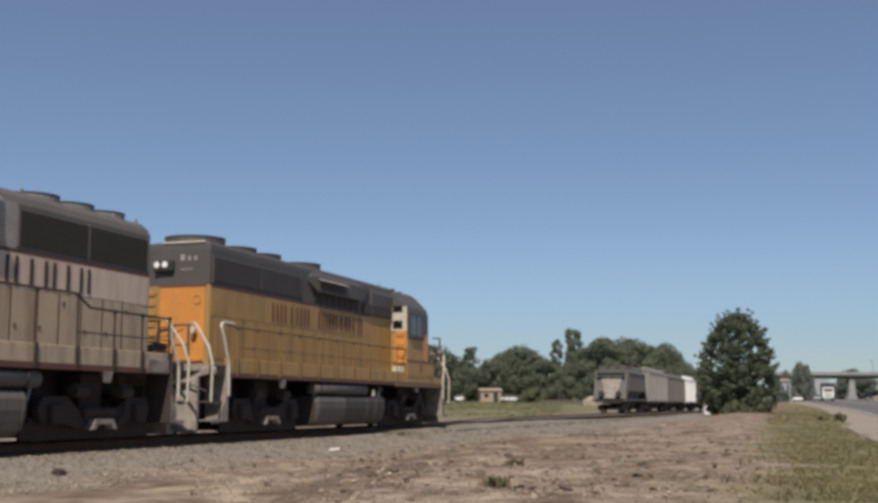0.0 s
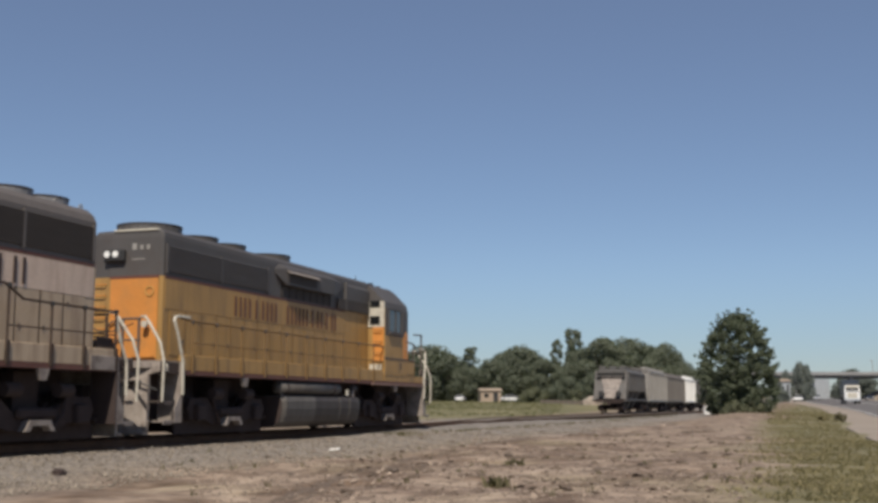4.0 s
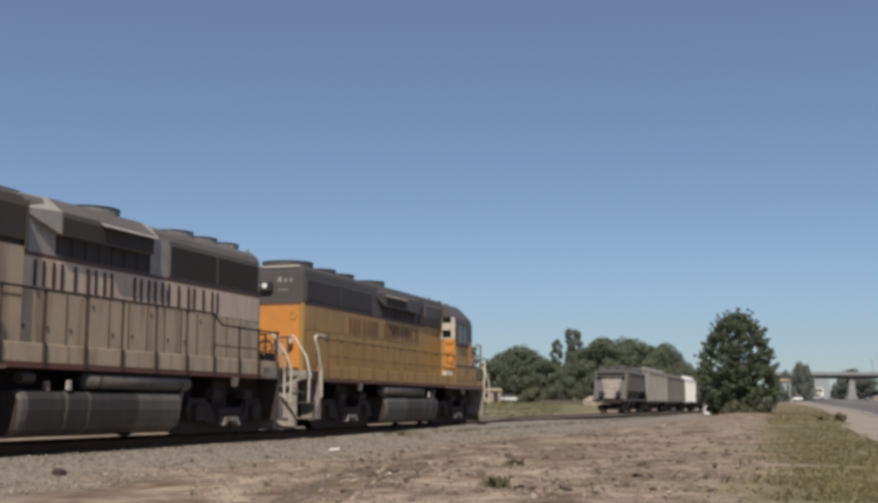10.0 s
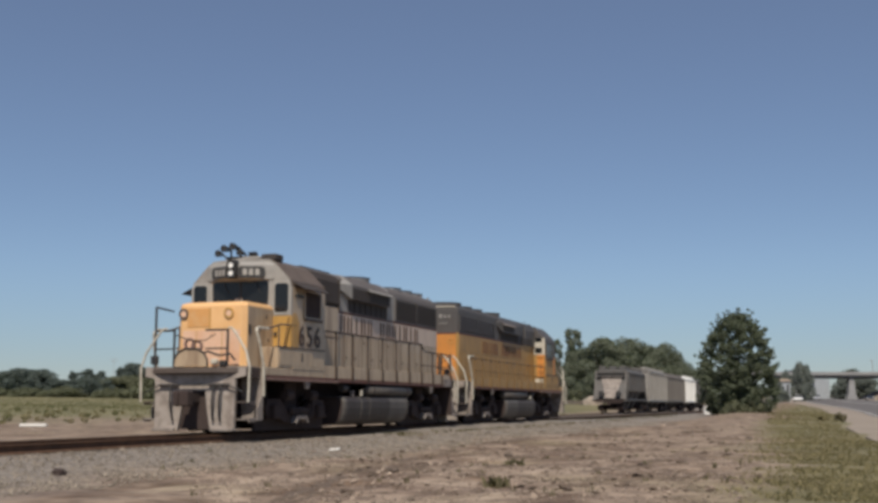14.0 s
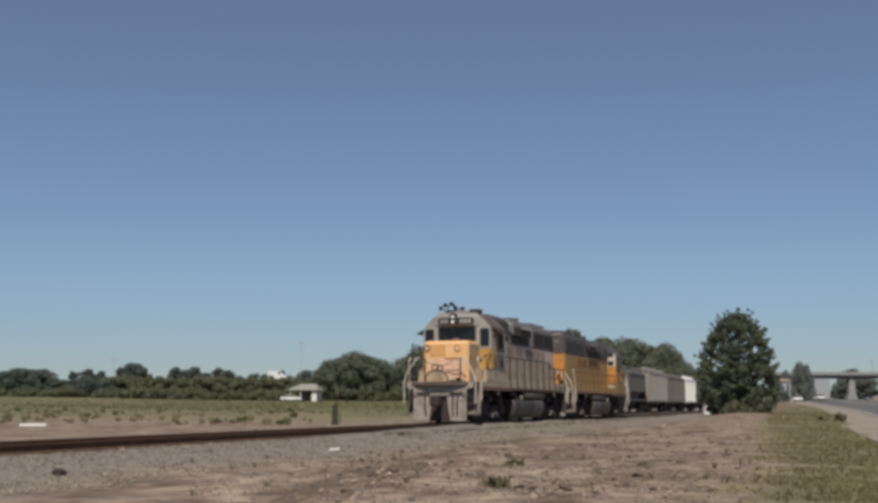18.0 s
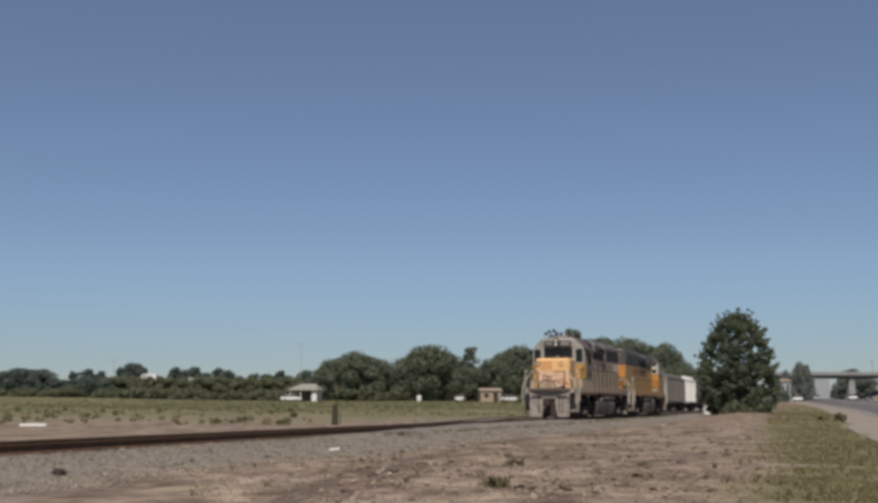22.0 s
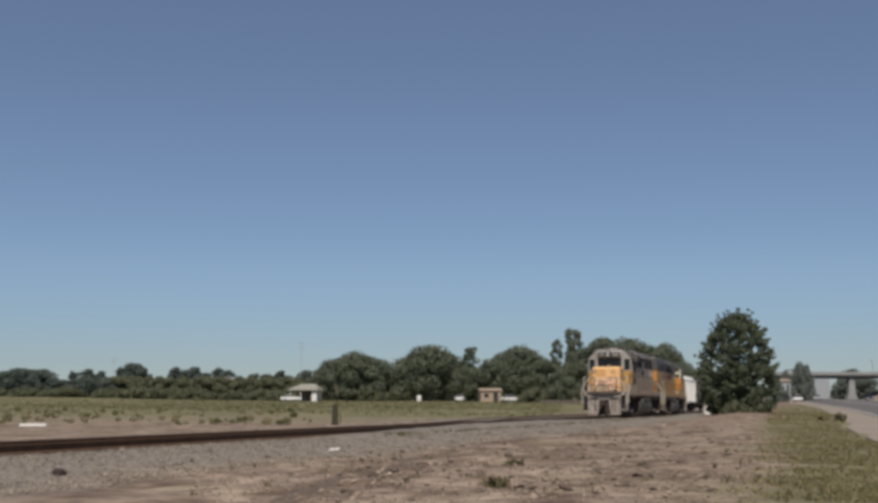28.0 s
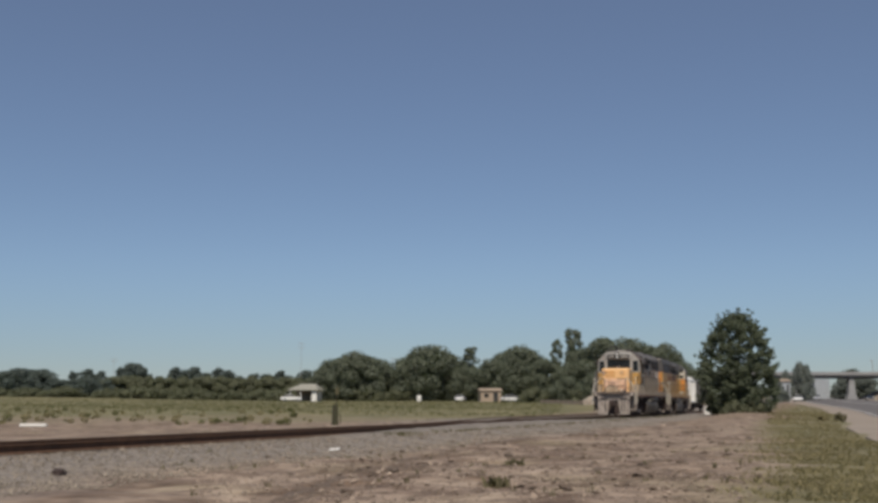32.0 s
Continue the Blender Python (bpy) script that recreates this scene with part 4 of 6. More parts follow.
        nb.matrix_basis = pose(6.84, g * 0.06, 4.215) @ pose(0, 0, 0, 0, 0, g * (90 + q))
        for i in range(3):
            x = 0.27 + 0.165 * i
            part("number_bar", box(x - 0.055, x + 0.055, -0.036, 0.036, -0.095, 0.075), "gasket", nb)
    wedge = [(6.30, -1.02), (6.36, -1.02), (6.81, -0.06), (6.81, 0.06), (6.36, 1.02), (6.30, 1.02)]
    part("number_board_housing", loft([[(x, y, 4.03) for x, y in wedge], [(x, y, 4.40) for x, y in wedge], [(6.30 + (x - 6.30) * 0.6, y * 0.85, 4.50) for x, y in wedge]]), pale, cab)
    ws = part("windshield", prism_x([(-0.82, 3.36), (0.82, 3.36), (0.84, 3.90), (0.76, 3.99), (-0.76, 3.99), (-0.84, 3.90)], 6.36, 6.372), "glass", cab)
    part("windshield_post", box(6.365, 6.385, -0.02, 0.02, 3.34, 4.0), "dark", ws)
    for y in (-0.88, 0.88):
        part("windshield_frame", box(6.36, 6.385, y - 0.035, y + 0.035, 3.30, 4.03), "gasket" if cream else "grey", ws)
    for y in (-0.5, 0.45):
        part("wiper", tube([(6.39, y, 4.0), (6.392, y + 0.16, 3.66)], 0.010), "dark", ws)
    if cream:
        part("dash_card", box(6.376, 6.384, -0.16, 0.06, 3.38, 3.54), "pale_grey", ws)
    hb = part("headlight", prism_x([(-0.10, 4.02), (0.10, 4.02), (0.14, 4.10), (0.14, 4.44), (0.09, 4.52), (-0.09, 4.52), (-0.14, 4.44), (-0.14, 4.10)], 6.72, 6.92), "dark", cab)
    for z in (4.16, 4.37):
        part("lamp_rim", ring((6.93, 0, z), "x", 0.070, 0.105, 0.03, n=14), "dark", hb)
        part("lamp_lens", drum((6.925, 0, z), "x", 0.070, 0.03, n=14), "lamp", hb)
    # roof gear: a clutch of horns over the far front corner, and a radio box
    horn = part("air_horn", box(5.92, 6.08, -0.60, 0.16, 4.60, 4.68 if not cream else 4.72, bevel=0.02), "dark", cab)
    trumpets = [(6.0, -0.72, 4.78, 0.26), (5.97, -0.50, 4.90, 0.38), (5.97, -0.22, 4.94, 0.42), (5.88, 0.02, 4.80, -0.34), (5.90, -0.10, 4.80, 0.30)]
    if not cream:
        trumpets = [(5.97, -0.10, 4.76, 0.40), (5.88, 0.12, 4.76, -0.30)]
    for x0, y, z, dx in trumpets:
        tr = part("trumpet", drum((x0 + dx / 2 + 0.1, y, z), "x", 0.035 if dx > 0 else 0.10, abs(dx), n=12, r2=0.10 if dx > 0 else 0.035), "dark", horn)
        part("horn_stem", tube([(x0 + 0.06, y, z), (x0 + 0.03, max(-0.58, y), 4.64)], 0.028), "dark", tr)
    if cream:
        part("antenna_box", box(5.72, 6.20, 0.50, 0.94, 4.56, 4.74, bevel=0.03), "grille_dark", cab)
        part("antenna_plinth", box(5.6, 6.25, -0.2, 0.5, 4.60, 4.68, bevel=0.02), "pale_grey", cab)
    else:
        part("antenna_box", box(4.55, 4.95, 0.05, 0.55, 4.58, 4.70, bevel=0.03), "grey", cab)
        part("antenna", tube([(4.4, -0.4, 4.6), (4.4, -0.4, 4.86)], 0.012), "dark", cab)
    # low nose
    nf = lambda w, x1, c: [(6.29, -w), (x1 - c, -w), (x1, -w + c), (x1, w - c), (x1 - c, w), (6.29, w)]
    nose = part("nose", loft([[(x, y, 1.655) for x, y in nf(0.97, 7.86, 0.10)], [(x, y, 3.22) for x, y in nf(0.97, 7.86, 0.10)], [(x, y, 3.29) for x, y in nf(0.94, 7.82, 0.10)], [(x, y, 3.33) for x, y in nf(0.86, 7.70, 0.10)]]), "orange" if not cream else "peach", lo)
    for g in (1, -1):
        # tan body paint on the nose side, which also stands for its shade
        part("nose_side_panel", box(6.30, 7.75, *pair(g * 0.97, g * 0.978), 1.67, 3.20), body, nose)
        part("nose_handle", box(7.60, 7.72, *pair(g * 0.97, g * 0.995), 2.50, 2.74, bevel=0.01), "dark", nose)
        for x, z in ((6.75, 2.95), (7.1, 2.6), (6.62, 2.35)):
            part("nose_bolt", box(x - 0.035, x + 0.035, *pair(g * 0.97, g * 0.992), z, z + 0.08), "brown_grey", nose)
        part("nose_ladder", box(6.38, 7.0, *pair(g * 0.975, g * 1.02), 1.66, 2.02, bevel=0.01), "brown_grey", nose)
    fr = part("nose_door", box(7.855, 7.872, -0.70, -0.03, 2.68, 3.16, bevel=0.006), "faded_orange" if cream else "orange", nose)
    part("door_edge", box(7.86, 7.88, -0.06, -0.03, 2.64, 3.17), "ochre", fr)
    part("nose_panel", box(7.852, 7.862, -0.82, 0.82, 1.72, 2.60), "pale_peach" if cream else "orange", nose)
    part("nose_door_seam", box(7.856, 7.868, -0.44, -0.42, 1.70, 2.6), "ochre", nose)
    part("nose_door_seam", box(7.856, 7.868, 0.30, 0.32, 1.70, 2.6), "ochre", nose)
    for y, mat in ((-0.80, "brown_grey"), (0.50, "ochre")):
        part("sand_cap", ring((7.88, y, 3.03), "x", 0.085, 0.135, 0.04), mat, nose)
        part("cap_centre", drum((7.87, y, 3.03), "x", 0.085, 0.03, n=14), "pale_peach" if cream else "orange", nose)
    for g in (1, -1):
        for px in (6.1, 6.98):
            part("handrail_post", tube([(px, g * 1.46, 2.2), (px, g * 1.46, 2.73)], 0.022), "brown_grey", lo)
        part("handrail", tube([(7.52, g * 1.44, 2.63), (6.9, g * 1.46, 2.78), (6.05, g * 1.49, 2.80)], 0.025), "brown_grey", lo)
    if cream:
        for g in (1, -1):
            for i, c in enumerate("656"):
                x = 5.22 + (i - 1) * 0.50 * g * -1
                numerals(c, pose(x, g * 1.515, 2.28, 90, 0, 0 if g < 0 else 180), 0.78, "numeral", lo, "numeral")
    # trucks
    wheelsets = []
    for tx in (-5.18, 5.18):
        tk = part("truck_bolster", box(tx - 0.35, tx + 0.35, -0.95, 0.95, 0.55, 1.30), "under", lo)
        for g in (1, -1):
            y0, y1 = sorted((g * 0.98, g * 1.14))
            prof = [(tx - 1.85, 0.62), (tx - 1.72, 0.86), (tx - 1.0, 0.88), (tx - 0.6, 0.60), (tx + 0.6, 0.60), (tx + 1.0, 0.88), (tx + 1.72, 0.86), (tx + 1.85, 0.62),
                    (tx + 1.72, 0.38), (tx + 1.05, 0.38), (tx + 0.7, 0.26), (tx - 0.7, 0.26), (tx - 1.05, 0.38), (tx - 1.72, 0.38)]
            fr = part("side_frame", prism_y(prof, y0, y1), "under", tk)
            for dx in (-1.37, 1.37):
                part("journal_box", box(tx + dx - 0.2, tx + dx + 0.2, min(g * 1.10, g * 1.27), max(g * 1.10, g * 1.27), 0.36, 0.72, bevel=0.03), "under", tk)
                part("brake_cylinder", drum((tx + dx * 0.55, g * 1.22, 0.98), "x", 0.13, 0.40, n=14), "under", tk)
            # long dark box added low down to block the bright gap under the truck
            part("brake_rigging", box(tx - 2.1, tx + 2.1, min(g * 0.88, g * 0.96), max(g * 0.88, g * 0.96), 0.05, 0.42, bevel=0.02), "under", tk)
            part("leaf_spring", box(tx - 0.55, tx + 0.55, min(g * 1.14, g * 1.26), max(g * 1.14, g * 1.26), 0.46, 0.66, bevel=0.05), "under", tk)
            part("spring_plank", prism_y([(tx - 0.42, 0.24), (tx - 0.30, 0.44), (tx + 0.30, 0.44), (tx + 0.42, 0.24), (tx + 0.30, 0.24), (tx + 0.22, 0.34), (tx - 0.22, 0.34), (tx - 0.30, 0.24)], min(g * 1.15, g * 1.32), max(g * 1.15, g * 1.32)), "dust", tk)
            part("brake_hanger", tube([(tx - 0.9, g * 1.2, 0.95), (tx - 0.75, g * 1.24, 0.55), (tx - 0.5, g * 1.2, 0.30)], 0.04), "under", tk)
        for dx in (-1.37, 1.37):
            wb = bmesh.new()
            for g in (1, -1):
                drum((0, g * 0.755, 0), "y", 0.508, 0.13, wb, 28)
                ring((0, g * 0.83, 0), "y", 0.20, 0.42, 0.03, wb, 20)
            drum((0, 0, 0), "y", 0.10, 2.1, wb, 12)
            part("traction_motor", box(tx + dx * 0.68 - 0.34, tx + dx * 0.68 + 0.34, -0.62, 0.62, 0.09, 0.86, bevel=0.06), "under", tk)
            part("gear_case", box(tx + dx - 0.42, tx + dx + 0.42, -0.66, -0.52, 0.08, 0.80, bevel=0.08), "under", tk)
            for g in (1, -1):
                for h in (-0.60, 0.60):
                    part("brake_shoe", box(tx + dx + h - 0.06, tx + dx + h + 0.06, min(g * 0.70, g * 0.86), max(g * 0.70, g * 0.86), 0.26, 0.78, bevel=0.02), "under", tk)
                part("brake_beam", tube([(tx + dx * 1.45, g * 0.2, 0.42), (tx + dx * 1.45, g * 1.1, 0.42)], 0.05), "under", tk)
            w = part("wheelset", wb, "under", lo)
            w.matrix_basis = pose(tx + dx, 0, 0.508)
            wheelsets.append((w, tx + dx))
    return lo, wheelsets


# ---- the train's way: distance of the yellow engine's centre along the track ----
TRAIN = [(0.0, 32.13), (0.5, 31.42), (1.0, 30.82), (1.5, 30.39), (2.0, 30.13), (2.5, 30.06), (3.0, 30.05), (3.5, 30.05), (4.5, 30.15), (5.5, 30.45),
         (6.0, 30.73), (6.5, 31.12), (7.0, 31.62), (7.5, 32.24), (8.0, 33.01), (8.5, 33.89), (9.0, 34.92), (9.5, 36.06), (10.0, 37.36), (10.5, 38.80),
         (11.0, 40.36), (11.5, 41.99), (12.0, 43.72), (12.5, 45.54), (13.0, 47.47), (13.5, 49.49), (14.0, 51.63), (14.5, 53.88), (15.5, 58.4), (16.5, 63.03),
         (17.0, 65.50), (17.5, 68.00), (18.0, 70.55), (18.5, 73.10), (19.0, 75.67), (19.5, 78.22), (20.0, 80.70), (20.5, 83.05), (21.0, 85.25), (21.5, 87.25),
         (22.0, 89.20), (22.5, 91.00), (23.0, 92.70), (23.5, 94.30), (24.0, 95.75), (24.5, 97.15), (25.0, 98.45), (25.5, 99.65), (26.5, 101.9), (27.5, 103.7),
         (28.0, 104.5), (29.0, 105.9), (30.0, 107.0), (31.0, 107.8), (32.0, 108.0)]
COUPLED = 17.75


def slack(t):
    """How far the couplers are pushed together: bunched while backing and standing, drawn out when pulling."""
    return float(np.interp(t, (0.0, 1.5, 6.0, 7.5, 9.0), (0.08, 0.16, 0.16, 0.09, 0.0)))


def train_s(t):
    return float(np.interp(t, [a for a, _ in TRAIN], [b for _, b in TRAIN]))


yellow, yellow_wheels = locomotive(track_pose(TRAIN[0][1]), "yellow road switcher with grey hood top, on rusty rails", "yellow")
cream, cream_wheels = locomotive(track_pose(TRAIN[0][1] - COUPLED + slack(0.0), flip=True), "faded cream road switcher with orange nose, coupled behind the other", "cream")


# ---- standing freight cars ----
def hopper_car(s, length, height, mat, label, rib_mat, open_end):
    floor = 2.0 if open_end else 1.25
    c = thing("hopper_car", track_pose(s + length / 2, siding_lat(s + length / 2)), label, "freight car", "standing freight cars")
    hl, w = length / 2, 1.48
    e = hl - (2.0 if open_end else 0.35)
    prof = [(-w, floor), (-w, height - 0.35), (-w * 0.8, height - 0.08), (0, height), (w * 0.8, height - 0.08), (w, height - 0.35), (w, floor)]
    body = bmesh.new()
    loft([[(x, y, z) for y, z in prof] for x in (-e, e)], body)
    part("body", body, mat, c)
    if open_end:
        for g in (1, -1):
            part("slope_sheet", slab((g * (hl - 0.62), -1.40, 1.30), (g * (hl - 0.62), 1.40, 1.30), (g * (e + 0.0), -1.40, height - 0.75), 0.03), rib_mat, c)
            zt = height - 0.62
            part("slope_panel", loft([[(g * (hl - 0.58 + q), -0.42, 1.34), (g * (hl - 0.58 + q), 0.42, 1.34), (g * (hl - 1.30 + q), 0.66, 2.2), (g * (e + 0.08 + q), 0.98, zt), (g * (e + 0.08 + q), -0.98, zt), (g * (hl - 1.30 + q), -0.66, 2.2)] for q in (0.0, 0.04)]), "dust", c, "pale weathered slope sheet")
            for y in (-0.62, 0.62):
                part("end_ladder_rail", tube([(g * (hl - 0.40), y * 2.15, 1.2), (g * (e + 0.52), y * 2.15, height - 0.2)], 0.05), "hopper", c)
            part("end_truss", box(min(g * (e + 0.30), g * (e + 0.42)), max(g * (e + 0.30), g * (e + 0.42)), -1.42, 1.42, height - 0.72, height - 0.58), rib_mat, c)
            part("brake_platform", box(min(g * (hl - 0.5), g * (hl - 0.1)), max(g * (hl - 0.5), g * (hl - 0.1)), -1.1, 1.1, 0.92, 1.02), "under", c)
            part("end_roof", box(min(g * e, g * (e + 0.4)), max(g * e, g * (e + 0.4)), -1.40, 1.40, height - 0.42, height - 0.30), rib_mat, c)
            for y in (-1.3, 1.3):
                part("end_post", tube([(g * (hl - 0.42), y * 1.08, 1.2), (g * (e + 0.35), y * 1.08, height - 0.4)], 0.06), rib_mat, c)
            part("end_platform", box(min(g * e, g * (hl - 0.3)), max(g * e, g * (hl - 0.3)), -1.4, 1.4, 1.05, 1.2), "under", c)
            for y in (-0.75, 0.75):
                part("sill_cutout", drum((g * (hl - 0.58), y, 1.75), "x", 0.24, 0.30, n=14), "dark", c)
    n = max(4, int(2 * e / 1.15))
    rib = None
    for g in (1, -1):
        for i in range(n + 1):
            x = -e + 0.06 + i * (2 * e - 0.12) / n
            if rib is None:
                rib = part("side_rib", box(-0.05, 0.05, -0.05, 0.05, floor, height - 0.4), rib_mat, c)
                rib.matrix_basis = pose(x, g * (w + 0.04), 0)
            else:
                again(rib, c, pose(x, g * (w + 0.04), 0))
        part("side_sill", box(-hl + 0.35, hl - 0.35, min(g * (w - 0.1), g * (w + 0.06)), max(g * (w - 0.1), g * (w + 0.06)), 1.1, 1.3), rib_mat, c)
        part("top_chord", box(-e, e, min(g * (w - 0.05), g * (w + 0.07)), max(g * (w - 0.05), g * (w + 0.07)), height - 0.45, height - 0.33), rib_mat, c)
        part("running_board", box(-e, e, min(g * 0.2, g * 0.6), max(g * 0.2, g * 0.6), height + 0.06, height + 0.10), "hopper_dark", c)
        part("end_ladder", box(-hl + 0.3, -hl + 0.36, min(g * 0.9, g * 1.4), max(g * 0.9, g * 1.4), 1.3, height - 0.6) if not open_end else tube([(-e - 0.1, g * 1.4, 1.3), (-e - 0.1, g * 1.4, height - 0.5)], 0.03), rib_mat, c)
        part("coupler", box(min(g * (hl - 0.4), g * (hl + 0.25)), max(g * (hl - 0.4), g * (hl + 0.25)), -0.12, 0.12, 0.75, 1.0), "under", c)
    if open_end:
        for i in range(3):
            for g in (1, -1):
                part("hatch_cover", box(g * (e - 0.6) - 0.4, g * (e - 0.6) + 0.4, (i - 1) * 0.92 - 0.32, (i - 1) * 0.92 + 0.32, height - 0.1, height + 0.22, bevel=0.06), "hopper_dark", c)
    nh = max(3, int(e))
    for i in range(nh):
        part("roof_hatch", drum((-e + 0.7 + i * (2 * e - 1.4) / (nh - 1), -0.9, height + 0.02), "z", 0.36, 0.16, n=12), rib_mat, c)
    for i in range(3):
        x = (i - 1) * e * 0.55
        part("outlet_hopper", loft([[(x - 1.2, -1.25, floor + 0.02), (x + 1.2, -1.25, floor + 0.02), (x + 1.2, 1.25, floor + 0.02), (x - 1.2, 1.25, floor + 0.02)],
                                    [(x - 0.4, -0.5, 0.45), (x + 0.4, -0.5, 0.45), (x + 0.4, 0.5, 0.45), (x - 0.4, 0.5, 0.45)]]), "hopper_dark", c)
    for tx in (-hl + 1.7, hl - 1.7):
        tk = part("truck_bolster", box(tx - 0.2, tx + 0.2, -1.0, 1.0, 0.4, 0.8), "under", c)
        for g in (1, -1):
            part("side_frame", prism_y([(tx - 1.15, 0.62), (tx - 0.5, 0.75), (tx + 0.5, 0.75), (tx + 1.15, 0.62), (tx + 1.1, 0.40), (tx + 0.4, 0.25), (tx - 0.4, 0.25), (tx - 1.1, 0.40)],
                                       min(g * 0.98, g * 1.12), max(g * 0.98, g * 1.12)), "under", tk)
        for dx in (-0.88, 0.88):
            wb = bmesh.new()
            for g in (1, -1):
                drum((tx + dx, g * 0.755, 0.42), "y", 0.42, 0.12, wb, 20)
            drum((tx + dx, 0, 0.42), "y", 0.09, 2.0, wb, 10)
            part("wheelset", wb, "under", tk)
    return c


HOP = (102.5, 117.0, 133.8, 150.2, 161.0, 174.0)          # where each car begins along the line
hopper_car(HOP[0], HOP[1] - HOP[0] - 0.4, 4.0, "hopper_mid", "weathered grey covered hopper with sloping ends, standing on the siding", "hopper_dark", True)
hopper_car(HOP[1], HOP[2] - HOP[1] - 0.4, 4.45, "hopper", "tall ribbed grey freight car standing on the siding", "pale_grey", False)
hopper_car(HOP[2], HOP[3] - HOP[2] - 0.4, 4.3, "hopper_brown", "brownish weathered covered hopper standing on the siding", "hopper", False)
hopper_car(HOP[3], HOP[4] - HOP[3] - 0.4, 4.36, "white_car", "clean white covered hopper standing on the siding", "white_car", False)
hopper_car(HOP[4], HOP[5] - HOP[4] - 0.4, 4.3, "hopper_dark", "dark grey freight car half hidden behind a tree", "hopper_dark", False)


# ---- trees ----
def leaf_cloud(seed, clumps, per, size, up=0.25, flat=0.75, rough=0.40):
    """Small leaves scattered on clumps (x, y, z, r); one mesh."""
    rng = np.random.default_rng(seed)
    C = np.array(clumps, float)
    w = C[:, 3] ** 2
    idx = rng.choice(len(C), per, p=w / w.sum())
    d = rng.normal(size=(per, 3))
    d /= np.linalg.norm(d, axis=1)[:, None]
    rr = C[idx, 3] * (0.55 + 0.5 * rng.random(per) ** 0.6)
    p = C[idx, :3] + d * rr[:, None] * np.array([1, 1, flat])
    nrm = d + rng.normal(size=(per, 3)) * rough + np.array([0, 0, up])
    nrm /= np.linalg.norm(nrm, axis=1)[:, None]
    t = np.cross(nrm, rng.normal(size=(per, 3)))
    t /= np.linalg.norm(t, axis=1)[:, None]
    b = np.cross(nrm, t)
    sz = size * (0.6 + 0.8 * rng.random(per))[:, None]
    v = np.stack([p - t * sz, p - b * sz * 0.55 + nrm * sz * 0.12, p + t * sz, p + b * sz * 0.55 + nrm * sz * 0.12], 1).reshape(-1, 3)
    f = np.arange(per * 4).reshape(-1, 4)
    me = bpy.data.meshes.new("crown")
    me.from_pydata(v.tolist(), [], f.tolist())
    return me


def crown_clumps(seed, n, radius, z0, z1, shape, r0, r1):
    """Clumps filling a crown; shape(u) gives the relative spread at height u from 0 to 1."""
    rnd = random.Random(seed)
    out = []
    for i in range(n):
        u = (i + rnd.random()) / n
        a, q = i * 2.39996 + rnd.uniform(-0.5, 0.5), radius * shape(u) * (rnd.uniform(0.2, 0.85) if i % 3 else rnd.uniform(0.85, 1.06))
        out.append((q * math.cos(a), q * math.sin(a), z0 + (z1 - z0) * u, rnd.uniform(r0, r1)))
    return out


def trunk_mesh(seed, height, r, limbs, spread):
    rnd = random.Random(seed)
    bm = bmesh.new()
    pts = [(rnd.uniform(-0.04, 0.04) * height * u, rnd.uniform(-0.04, 0.04) * height * u, height * u) for u in (0, 0.25, 0.5, 0.75, 1.0)]
    for (p, q), (ra, rb) in zip(zip(pts, pts[1:]), ((1, 0.8), (0.8, 0.6), (0.6, 0.4), (0.4, 0.15))):
        v = Vector(q) - Vector(p)
        rings = []
        for c, rr in ((p, ra), (q, rb)):
            rings.append([(c[0] + r * rr * math.cos(a), c[1] + r * rr * math.sin(a), c[2]) for a in (2 * math.pi * k / 8 for k in range(8))])
        loft(rings, bm)
    for i in range(limbs):
        u = 0.25 + 0.65 * i / limbs
        a = i * 2.4 + rnd.uniform(-0.4, 0.4)
        l = spread * rnd.uniform(0.6, 1.0) * (1.15 - 0.6 * u)
        z = height * u
        tube([(0, 0, z), (l * 0.5 * math.cos(a), l * 0.5 * math.sin(a), z + l * 0.25), (l * math.cos(a), l * math.sin(a), z + l * 0.62)], r * 0.22 * (1.2 - u), bm, 5)
    me = bpy.data.meshes.new("trunk")
    bm.to_mesh(me)
    bm.free()
    return me


TREE_KINDS = {}


def tip_clumps(seed, n, radius, z0, z1, shape):
    """Sprays of leaves at the ends of twigs: short rows of small clumps that stand out of the crown."""
    rnd = random.Random(seed)
    out = []
    for i in range(n):
        u = ((i + rnd.random()) / n) ** 0.9
        a = i * 2.39996 + rnd.uniform(-0.6, 0.6)
        q, z = radius * shape(u) * rnd.uniform(0.72, 0.98), z0 + (z1 - z0) * u
        rise, reach = rnd.uniform(0.0, 0.9), rnd.uniform(0.3, 0.85)
        for k in range(3):
            d = q + reach * k * 0.42
            out.append((d * math.cos(a), d * math.sin(a), z + rise * reach * k * 0.5, 0.30 - 0.075 * k))
    return out


def tree_kind(key, seed, radius, z0, z1, shape, n, r0, r1, leaves, size, mat, trunk_r=0.2, limbs=8, tips=0):
    clumps = crown_clumps(seed, n, radius * (0.86 if tips else 1.0), z0, z1, shape, r0, r1)
    if tips:
        clumps += tip_clumps(seed + 1, tips, radius * 0.95, z0, z1, shape)
        clumps += crown_clumps(seed + 5, 40, radius * 0.62, z0, z0 + (z1 - z0) * 0.52, lambda u: 1.0 - 0.25 * u, 0.45, 0.8)
    crown = leaf_cloud(seed, clumps, leaves, size, rough=0.65 if tips else 0.40)
    crown.materials.append(M[mat])
    trunk = trunk_mesh(seed, z1 * 0.9, trunk_r, limbs, radius)
    trunk.materials.append(M["bark"])
    TREE_KINDS[key] = (trunk, crown)


